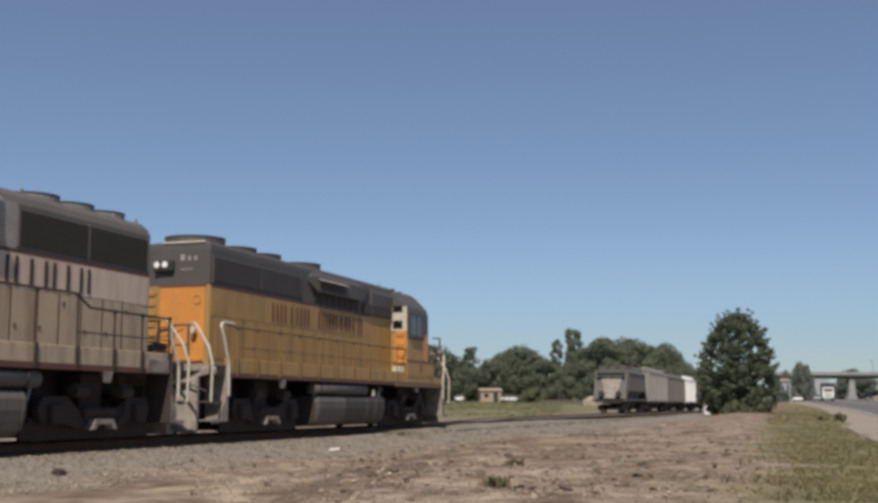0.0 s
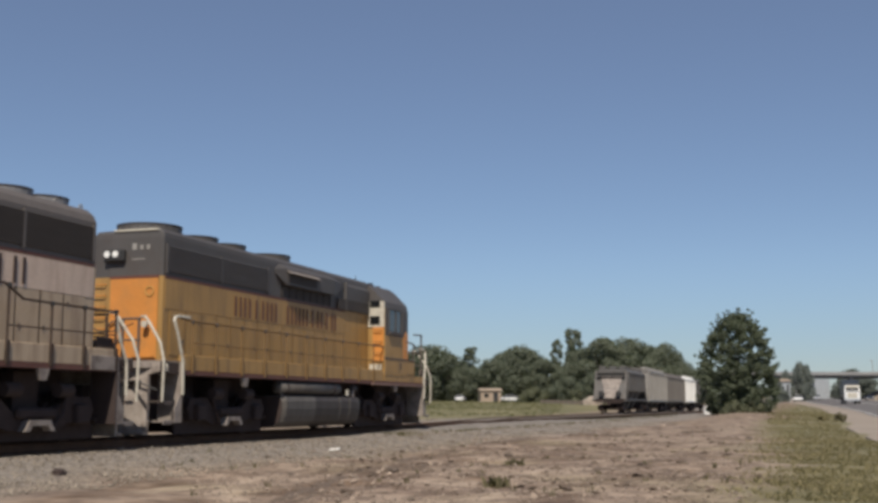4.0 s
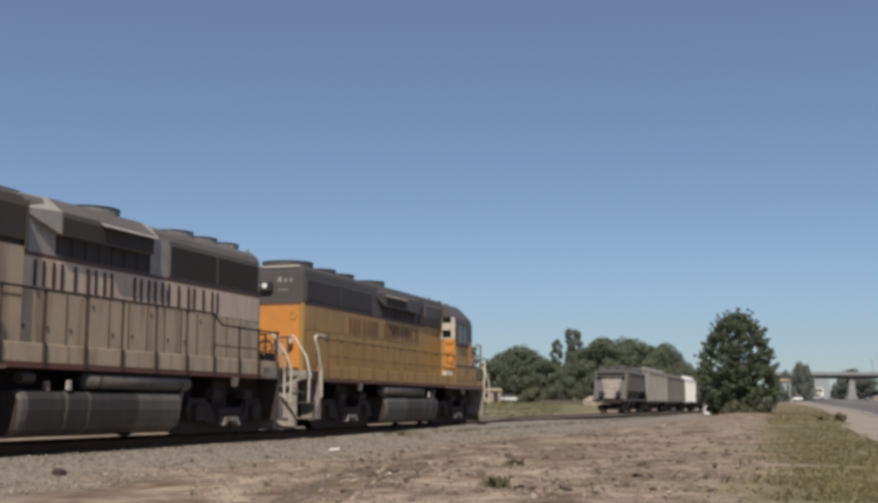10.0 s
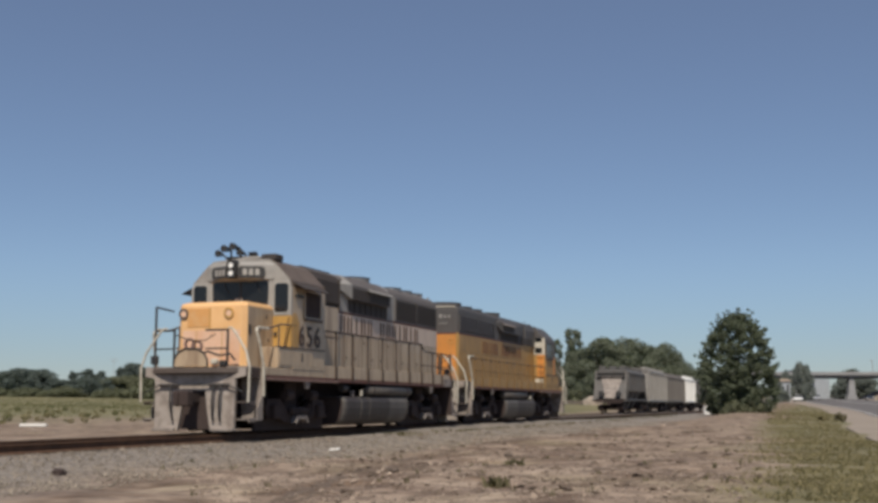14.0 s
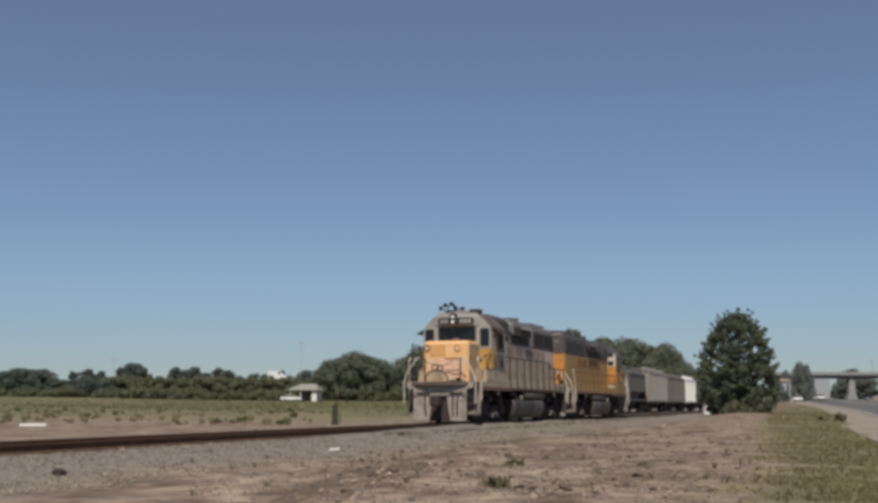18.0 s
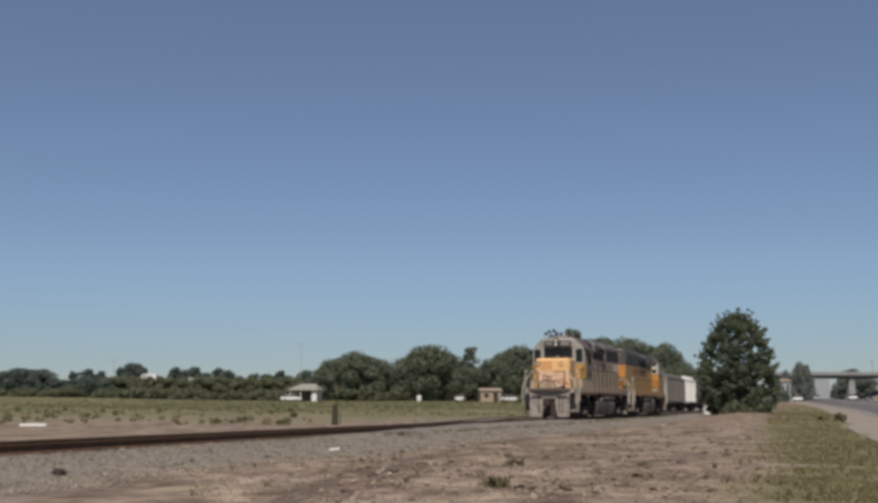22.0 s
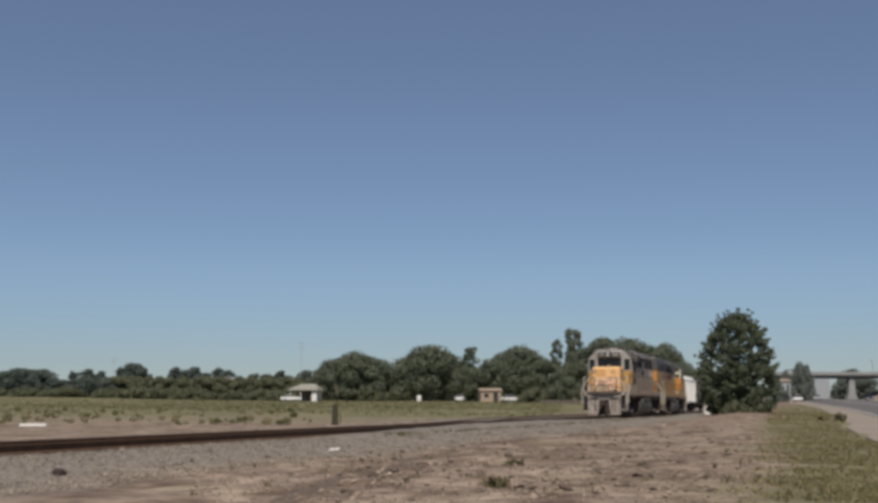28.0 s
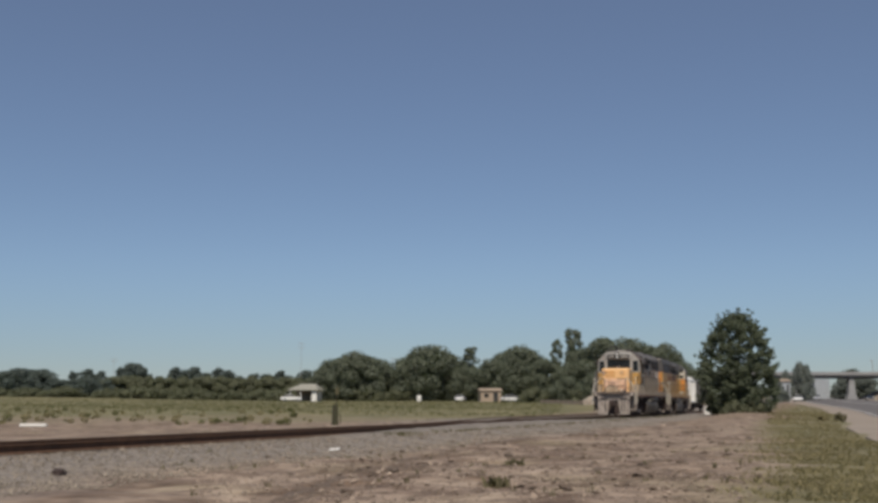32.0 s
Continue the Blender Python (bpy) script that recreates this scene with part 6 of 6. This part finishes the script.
part("mound", bm, "shoulder", hp)
# low pale wall at the end of the field
x0, y0, _ = spot(962, 206)
x1, y1, _ = spot(1062, 176)
wall = thing("field_wall", pose(0, 0, 0), "low pale block wall at the end of the field", "wall", kind="structure")
for i in range(10):
    a, b = i / 10, (i + 1) / 10 - 0.012
    pa, pb = (x0 + (x1 - x0) * a, y0 + (y1 - y0) * a), (x0 + (x1 - x0) * b, y0 + (y1 - y0) * b)
    za = float(ground_z(*pa))
    part("wall_panel", loft([[(pa[0], pa[1], za - 0.3), (pb[0], pb[1], za - 0.3), (pb[0], pb[1] + 0.2, za - 0.3), (pa[0], pa[1] + 0.2, za - 0.3)],
                             [(pa[0], pa[1], za + 0.62), (pb[0], pb[1], za + 0.62), (pb[0], pb[1] + 0.2, za + 0.62), (pa[0], pa[1] + 0.2, za + 0.62)]]), "tan", wall)


def mast(px, depth, top, name, label):
    x, y, z = spot(px, depth)
    h = EYE_Z + (724.45 - top) / 2067.4 * depth - z
    t = thing(name, pose(x, y, z), label, "mast")
    part("pole", drum((0, 0, h / 2 - 0.3), "z", 0.06, h + 0.6, n=8, r2=0.03), "pale_grey", t)
    for q in (0.9, 0.97):
        part("crossarm", box(-0.9, 0.9, -0.05, 0.05, h * q - 0.04, h * q + 0.04), "pale_grey", t)


mast(211, 290, 640, "utility_pole", "thin weathered utility pole beyond the field")
mast(541, 300, 612, "utility_pole", "thin weathered utility pole beyond the field")
mast(703, 300, 640, "utility_pole", "thin weathered utility pole beyond the field")
x, y = at(1548, 316)
sp = thing("street_lamp", pose(x, y, DECK_Z + 0.72), "slender street lamp on the overpass parapet", "street lamp")
part("pole", drum((0, 0, 1.5), "z", 0.07, 3.0, n=8), "dust", sp)
part("head", box(-0.7, 0.1, -0.12, 0.12, 2.95, 3.1), "dust", sp)

# ---- beside the line ----
x, y, z = -4.05, 45.6, -0.12
ss = thing("switch_stand", pose(x, y, z, 0, 0, 20), "dark olive iron switch stand beside the track", "switch stand")
part("foot", box(-0.28, 0.28, -0.2, 0.2, -0.25, 0.06, bevel=0.02), "tie", ss)
part("post", loft([[(-0.11, -0.10, 0.05), (0.11, -0.10, 0.05), (0.11, 0.10, 0.05), (-0.11, 0.10, 0.05)], [(-0.085, -0.08, 0.85), (0.085, -0.08, 0.85), (0.085, 0.08, 0.85), (-0.085, 0.08, 0.85)]]), "olive_iron", ss)
part("mast", tube([(0.04, 0, 0.8), (0.06, 0, 1.62)], 0.022), "olive_iron", ss)
part("target", box(0.0, 0.12, -0.02, 0.02, 1.25, 1.5), "weed", ss)
part("lever", tube([(0.1, -0.1, 0.5), (0.16, -0.16, 0.45), (0.17, -0.2, 0.12)], 0.02), "olive_iron", ss)

pk = part("plank", box(-0.68, 0.68, -0.1, 0.1, 0.0, 0.14, bevel=0.015), "white_car")
pk.matrix_basis = pose(-20.9, 60.3, float(ground_z(-20.9, 60.3)) + 0.02, 0, 0, 4)
tagged(pk, "white painted board lying on bare dirt", "board")
x, y = 23.9, 104.2
dr = thing("drum", pose(x, y, float(ground_z(x, y)) - 0.02), "white metal drum beside the line", "drum")
part("shell", drum((0, 0, 0.36), "z", 0.31, 0.74, n=16), "white_car", dr)
part("lid", ring((0, 0, 0.74), "z", 0.24, 0.32, 0.03, n=16), "dust", dr)
cr = thing("crate", pose(x + 0.95, y, float(ground_z(x + 0.95, y)) - 0.02, 0, 0, 12), "weathered tan wooden crate beside the drum", "crate")
for z in (0.06, 0.28, 0.50):
    part("slat", box(-0.28, 0.28, -0.26, 0.26, z, z + 0.17, bevel=0.01), "tan", cr)
for px, dep, r, mat, label in ((1487, 66.0, 0.36, "weed", "withered brown bush at the road's edge"), (1456, 68.0, 0.26, "dry", "low dry bush in the grass")):
    x, y = at(px, dep)
    sh = thing("shrub", pose(x, y, float(ground_z(x, y)) - 0.03), label, "bush")
    cl = leaf_cloud(int(px), [(r * 0.5 * math.cos(a), r * 0.5 * math.sin(a), r * (0.8 + 0.6 * math.sin(a * 2.3)), r * 0.55) for a in (0.0, 1.3, 2.6, 3.9, 5.2)], 420, 0.06)
    cl.materials.append(M[mat])
    o = new("leaves", cl)
    o.parent = sh
    part("stem", tube([(0, 0, 0), (0.02, 0.01, r * 0.7)], 0.02), "bark", sh)
x, y = at(1363, 150)
mk = thing("roadside_cabinet", pose(x, y, float(ground_z(x, y)) - 0.05), "white metal cabinet standing beside the road", "cabinet")
part("body", box(-0.42, 0.42, -0.3, 0.3, -0.2, 1.25, bevel=0.03), "white_car", mk)
part("door", box(-0.34, 0.34, -0.325, -0.3, 0.1, 1.12), "white_car", mk)
part("handle", box(0.22, 0.27, -0.345, -0.32, 0.5, 0.68), "dark", mk)


def scatter(name, label, category, n, place, sizes, mat, seed, squash=0.6, sink=0.3):
    """Loose stones of eight faces, joined."""
    rng = np.random.default_rng(seed)
    base = np.array([(1, 0, 0), (0, 1, 0), (-1, 0, 0), (0, -1, 0), (0, 0, 1), (0, 0, -1)], float)
    tri = np.array([(0, 1, 4), (1, 2, 4), (2, 3, 4), (3, 0, 4), (1, 0, 5), (2, 1, 5), (3, 2, 5), (0, 3, 5)])
    x, y = place(rng, n)
    r = sizes[0] + (sizes[1] - sizes[0]) * rng.random(len(x)) ** 3
    z = ground_z(x, y) + r * squash * (1 - sink) * 0.6
    a = rng.random(len(x)) * 6.28
    v = base[None] * (r[:, None] * (0.65 + 0.7 * rng.random((len(x), 6))))[:, :, None] * np.array([1, 0.8, squash])
    ca, sa = np.cos(a)[:, None], np.sin(a)[:, None]
    v = np.stack([v[..., 0] * ca - v[..., 1] * sa, v[..., 0] * sa + v[..., 1] * ca, v[..., 2] + 0.25 * v[..., 0]], -1) + np.stack([x, y, z], -1)[:, None]
    me = bpy.data.meshes.new(name)
    f = (tri[None] + 6 * np.arange(len(x))[:, None, None]).reshape(-1, 3)
    me.from_pydata(v.reshape(-1, 3).tolist(), [], f.tolist())
    me.materials.append(M[mat])
    return tagged(new(name, me), label, category, kind="stuff")


def along(lat0, lat1, s0, s1):
    def place(rng, n):
        s = s0 + (s1 - s0) * rng.random(n) ** 1.4
        lat = lat0 + (lat1 - lat0) * rng.random(n)
        q = lat - TRACK_OFF + track_shift(s)
        return U.x * s + N.x * q, U.y * s + N.y * q
    return place


def fan(px0, px1, d0, d1, power=1.0):
    """Places in a stretch of the view, from depth d0 to d1."""
    def place(rng, n):
        px = px0 + (px1 - px0) * rng.random(n)
        d = d0 * (d1 / d0) ** (rng.random(n) ** power)
        return (px / 784.0 - 1) * math.tan(radians(LENS) / 2) * d * 1.009, d
    return place


scatter("ballast", "loose grey ballast stones along the track", "gravel", 24000, along(0.95, 5.0, 8, 75), (0.016, 0.042), "stone", 3)
scatter("ballast", "loose grey ballast stones between the rails", "gravel", 3000, along(-1.3, 0.95, 8, 60), (0.025, 0.05), "stone", 4)
scatter("rubble", "pale clods and stones on bare earth", "rubble", 700, fan(480, 1350, 13.5, 70), (0.02, 0.085), "rubble", 5)
scatter("rubble", "small stones on bare earth", "rubble", 6000, fan(350, 1330, 13.2, 40), (0.012, 0.04), "rubble", 6)


scatter("clods", "dark brown clods strewn over bare earth", "earth", 650, fan(560, 1345, 14.5, 66), (0.03, 0.13), "clod", 7, 0.35)


def blades(name, label, category, n, place, height, width, mat, seed, lean=0.5, each=5):
    """Tufts of thin bent blades, joined."""
    rng = np.random.default_rng(seed)
    x, y = place(rng, n)
    x, y = np.repeat(x, each), np.repeat(y, each)
    m = len(x)
    x, y = x + rng.normal(size=m) * width * 2.5, y + rng.normal(size=m) * width * 2.5
    z = ground_z(x, y) - 0.01
    h = height * (0.4 + 0.9 * rng.random(m))
    a = rng.random(m) * 6.28
    dx, dy = np.cos(a), np.sin(a)
    l = lean * h * rng.random(m)
    b = rng.random(m) * 6.28
    wx, wy = np.cos(b) * width, np.sin(b) * width
    p0 = np.stack([x - wx, y - wy, z], -1)
    p1 = np.stack([x + wx, y + wy, z], -1)
    p2 = np.stack([x + wx * 0.7 + dx * l * 0.4, y + wy * 0.7 + dy * l * 0.4, z + h * 0.6], -1)
    p3 = np.stack([x + dx * l, y + dy * l, z + h], -1)
    me = bpy.data.meshes.new(name)
    me.from_pydata(np.stack([p0, p1, p2, p3], 1).reshape(-1, 3).tolist(), [], np.arange(4 * m).reshape(-1, 4).tolist())
    me.materials.append(M[mat])
    return tagged(new(name, me), label, category, kind="stuff")


def dry_place(rng, n):
    y = 13.5 * (110 / 13.5) ** rng.random(n)
    left = 4.5 + (y - 15.5) * 0.285 + 0.5 * rng.normal(size=n)
    right = 13.0 + 0.2872 * (y - 35) + 2.2 * np.exp(-((y - 130) / 60) ** 2)
    right = np.maximum(right, left + 1)
    k = rng.random(n)
    x = left + (np.minimum(right, 0.40 * y + 2) - left) * k
    ok = (x < right - 0.2) & (x > left - 1) & (lump(x, y, 1.7, 0.4) + 1.4 * lump(x, y, 0.6, 1.1) > -0.9 + 0.9 * rng.normal(size=n))
    return x[ok], y[ok]


blades("dry_grass", "dry yellow green grass beside the road", "grass", 12000, dry_place, 0.062, 0.015, "dry", 8, 1.6, 5)
blades("dry_grass", "far dry grass beside the road", "grass", 1500, fan(1362, 1490, 60, 190, 0.8), 0.12, 0.04, "dry", 9, 0.8, 3)
def crop_place(rng, n):
    x, y = fan(-30, 1000, 92, 258, 0.8)(rng, n)
    ok = lump(x, y, 0.21, 0.9) + lump(x, y, 0.07, 0.2) + (y - 124) / 18 + 1.3 * rng.normal(size=n) > 0
    return x[ok], y[ok]


blades("crop", "low green crop in the field", "crop", 9000, crop_place, 0.10, 0.10, "crop", 10, 0.8, 3)
def weed_clumps(seed, n, mat, label):
    """Leafy round weeds strewn over the bare edge of the field, joined."""
    rng = np.random.default_rng(seed)
    x, y = fan(-20, 560, 64, 128)(rng, n)
    r = 0.10 + 0.24 * rng.random(n) ** 1.5
    me = leaf_cloud(seed, [(a, b, float(ground_z(a, b)) + q * 0.7, q) for a, b, q in zip(x, y, r)], n * 70, 0.055)
    me.materials.append(M[mat])
    return tagged(new("weeds", me), label, "weeds", kind="stuff")


blades("track_weeds", "dark olive weeds between and beside the rails", "weeds", 1500, along(-1.0, 1.0, 38, 112), 0.09, 0.03, "track_weed", 31, 0.9, 6)
blades("track_weeds", "taller olive weeds overgrowing the far rails", "weeds", 900, along(-1.0, 1.2, 62, 112), 0.13, 0.035, "track_weed", 33, 0.9, 6)
blades("track_weeds", "low dry weeds along the foot of the ballast", "weeds", 500, along(1.0, 2.2, 34, 100), 0.09, 0.025, "weed", 32, 0.9, 5)
weed_clumps(11, 60, "dry", "pale dry weeds on the bare edge of the field")
weed_clumps(12, 60, "crop", "round green weeds on the bare edge of the field")
blades("weeds", "sparse low weeds on the bare earth", "weeds", 90, fan(300, 1320, 14, 60), 0.10, 0.012, "weed", 13, 0.9, 8)


def tuft(px, depth, h, mat, label, seed):
    x, y = at(px, depth)
    o = blades("weed_tuft", label, "weed", 1, lambda rng, n: (np.array([x]), np.array([y])), h, 0.035, mat, seed, 0.9, 60)
    o["kind"] = "thing"
    return o


tuft(885, 16.2, 0.15, "weed", "upright grey green weed on the bare earth", 21)
tuft(915, 22.5, 0.14, "weed", "small grey green weed on the bare earth", 22)


def stone(px, depth, r, mat, label, seed, squash=0.6):
    x, y = at(px, depth)
    rng = random.Random(seed)
    bm = bmesh.new()
    bmesh.ops.create_icosphere(bm, subdivisions=2, radius=r)
    for v in bm.verts:
        v.co *= 0.8 + 0.4 * rng.random()
        v.co.z *= squash
    o = part("stone", bm, mat)
    o.matrix_basis = pose(x, y, float(ground_z(x, y)) + r * squash * 0.5, 0, 0, seed * 40)
    return tagged(o, label, "stone")


stone(121, 18.9, 0.12, "under", "dark stone lying on the gravel", 1)
stone(703, 19.0, 0.10, "bark", "brown clod on bare earth", 2)
stone(905, 26.0, 0.10, "bark", "brown clod on bare earth", 3)
stone(1178, 60.0, 0.14, "rubble", "pale stone on bare earth", 4)
stone(1325, 40.0, 0.12, "bark", "brown clod on bare earth", 5)


def rut(px0, d0, px1, d1, width, height, seed):
    """A long low crest thrown up by a tyre."""
    (x0, y0), (x1, y1) = at(px0, d0), at(px1, d1)
    rnd = random.Random(seed)
    n = Vector((y0 - y1, x1 - x0, 0)).normalized()
    rings = []
    for i in range(25):
        u = i / 24
        k = math.sqrt(max(0.02, 1 - (2 * u - 1) ** 2)) * rnd.uniform(0.55, 1.25)
        cx, cy = x0 + (x1 - x0) * u + rnd.uniform(-0.06, 0.06), y0 + (y1 - y0) * u
        z = float(ground_z(cx, cy)) - 0.015
        rings.append([(cx + n.x * width * k * math.cos(a), cy + n.y * width * k * math.cos(a), z + height * k * math.sin(a) * rnd.uniform(0.7, 1.2)) for a in (math.pi * j / 6 for j in range(7))])
    return tagged(part("tyre_rut", loft(rings), "clod"), "low crest of brown earth along a tyre track", "earth", "tyre tracks on bare earth")


rut(470, 13.2, 640, 18.5, 0.13, 0.05, 1)
rut(520, 13.6, 600, 15.6, 0.10, 0.04, 2)
rut(690, 23.4, 800, 27.8, 0.16, 0.06, 3)
rut(1010, 19.5, 1200, 24.0, 0.12, 0.045, 4)
rut(830, 33.0, 960, 38.0, 0.20, 0.07, 5)


def ridge(px, depth, length, width, height, seed):
    """A low ridge of turned brown earth, lying across the view."""
    x, y = at(px, depth)
    rnd = random.Random(seed)
    rings = []
    for i in range(15):
        u = i / 7.0 - 1
        k = math.sqrt(max(0.02, 1 - u * u)) * rnd.uniform(0.65, 1.2)
        cx, cy = x + u * length / 2, y + 0.25 * width * math.sin(i * 1.7) + rnd.uniform(-0.1, 0.1) * width
        z = float(ground_z(cx, cy)) - 0.02
        rings.append([(cx, cy + width * k * math.cos(a), z + height * k * math.sin(a) * rnd.uniform(0.7, 1.2)) for a in (math.pi * j / 6 for j in range(7))])
    o = part("earth_ridge", loft(rings), "clod")
    return tagged(o, "low ridge of turned brown earth on bare ground", "earth", "ridges of turned earth")


ridge(645, 19.7, 0.8, 0.2, 0.08, 9)
ridge(1055, 42.5, 2.3, 0.45, 0.128, 1)
ridge(700, 19.3, 1.25, 0.26, 0.093, 2)
ridge(735, 20.3, 0.8, 0.2, 0.085, 3)
ridge(1150, 36.0, 1.2, 0.3, 0.085, 4)
ridge(1010, 30.0, 1.0, 0.25, 0.076, 5)
ridge(1240, 48.0, 1.6, 0.4, 0.102, 6)
ridge(930, 25.5, 0.7, 0.2, 0.085, 7)
ridge(1120, 22.0, 0.9, 0.22, 0.068, 8)
pp = part("scrap_paper", box(-0.13, 0.13, -0.08, 0.08, 0, 0.03, bevel=0.008), "white_car")
pp.matrix_basis = pose(-2.6, 29.2, float(ground_z(-2.6, 29.2)) + 0.03, 14, -6, -20)
tagged(pp, "scrap of white card on the gravel", "litter")


# ---- motions ----
def motions():
    for lo, wheels, back, sense in ((yellow, yellow_wheels, 0.0, 1), (cream, cream_wheels, COUPLED, -1)):
        walk(lo, [(t, track_pose(s - back + (slack(t) if back else 0.0), flip=sense < 0)) for t, s in TRAIN])
        # wheels roll: a row for every 70 degrees
        for w, x in wheels:
            rows, last = [], None
            for f in range(0, 961):
                a = math.degrees((train_s(f / 30.0) - TRAIN[0][1]) / 0.508) * sense
                if last is None or abs(a - last) > 60 or f == 960:
                    rows.append((f / 30.0, pose(x, 0, 0.508, 0, a, 0)))
                    last = a
            walk(w, rows)
    walk(truck, [(t, road_pose(y, 9.0)) for t, y in TRUCK])
    walk(pickup, [(t, road_pose(y, o)) for t, y, o in TRUCK2])
    walk(sedan, [(t, road_pose(y, o)) for t, y, o in SEDAN])
    for ob, path in flow_rows:
        walk(ob, path)


motions()
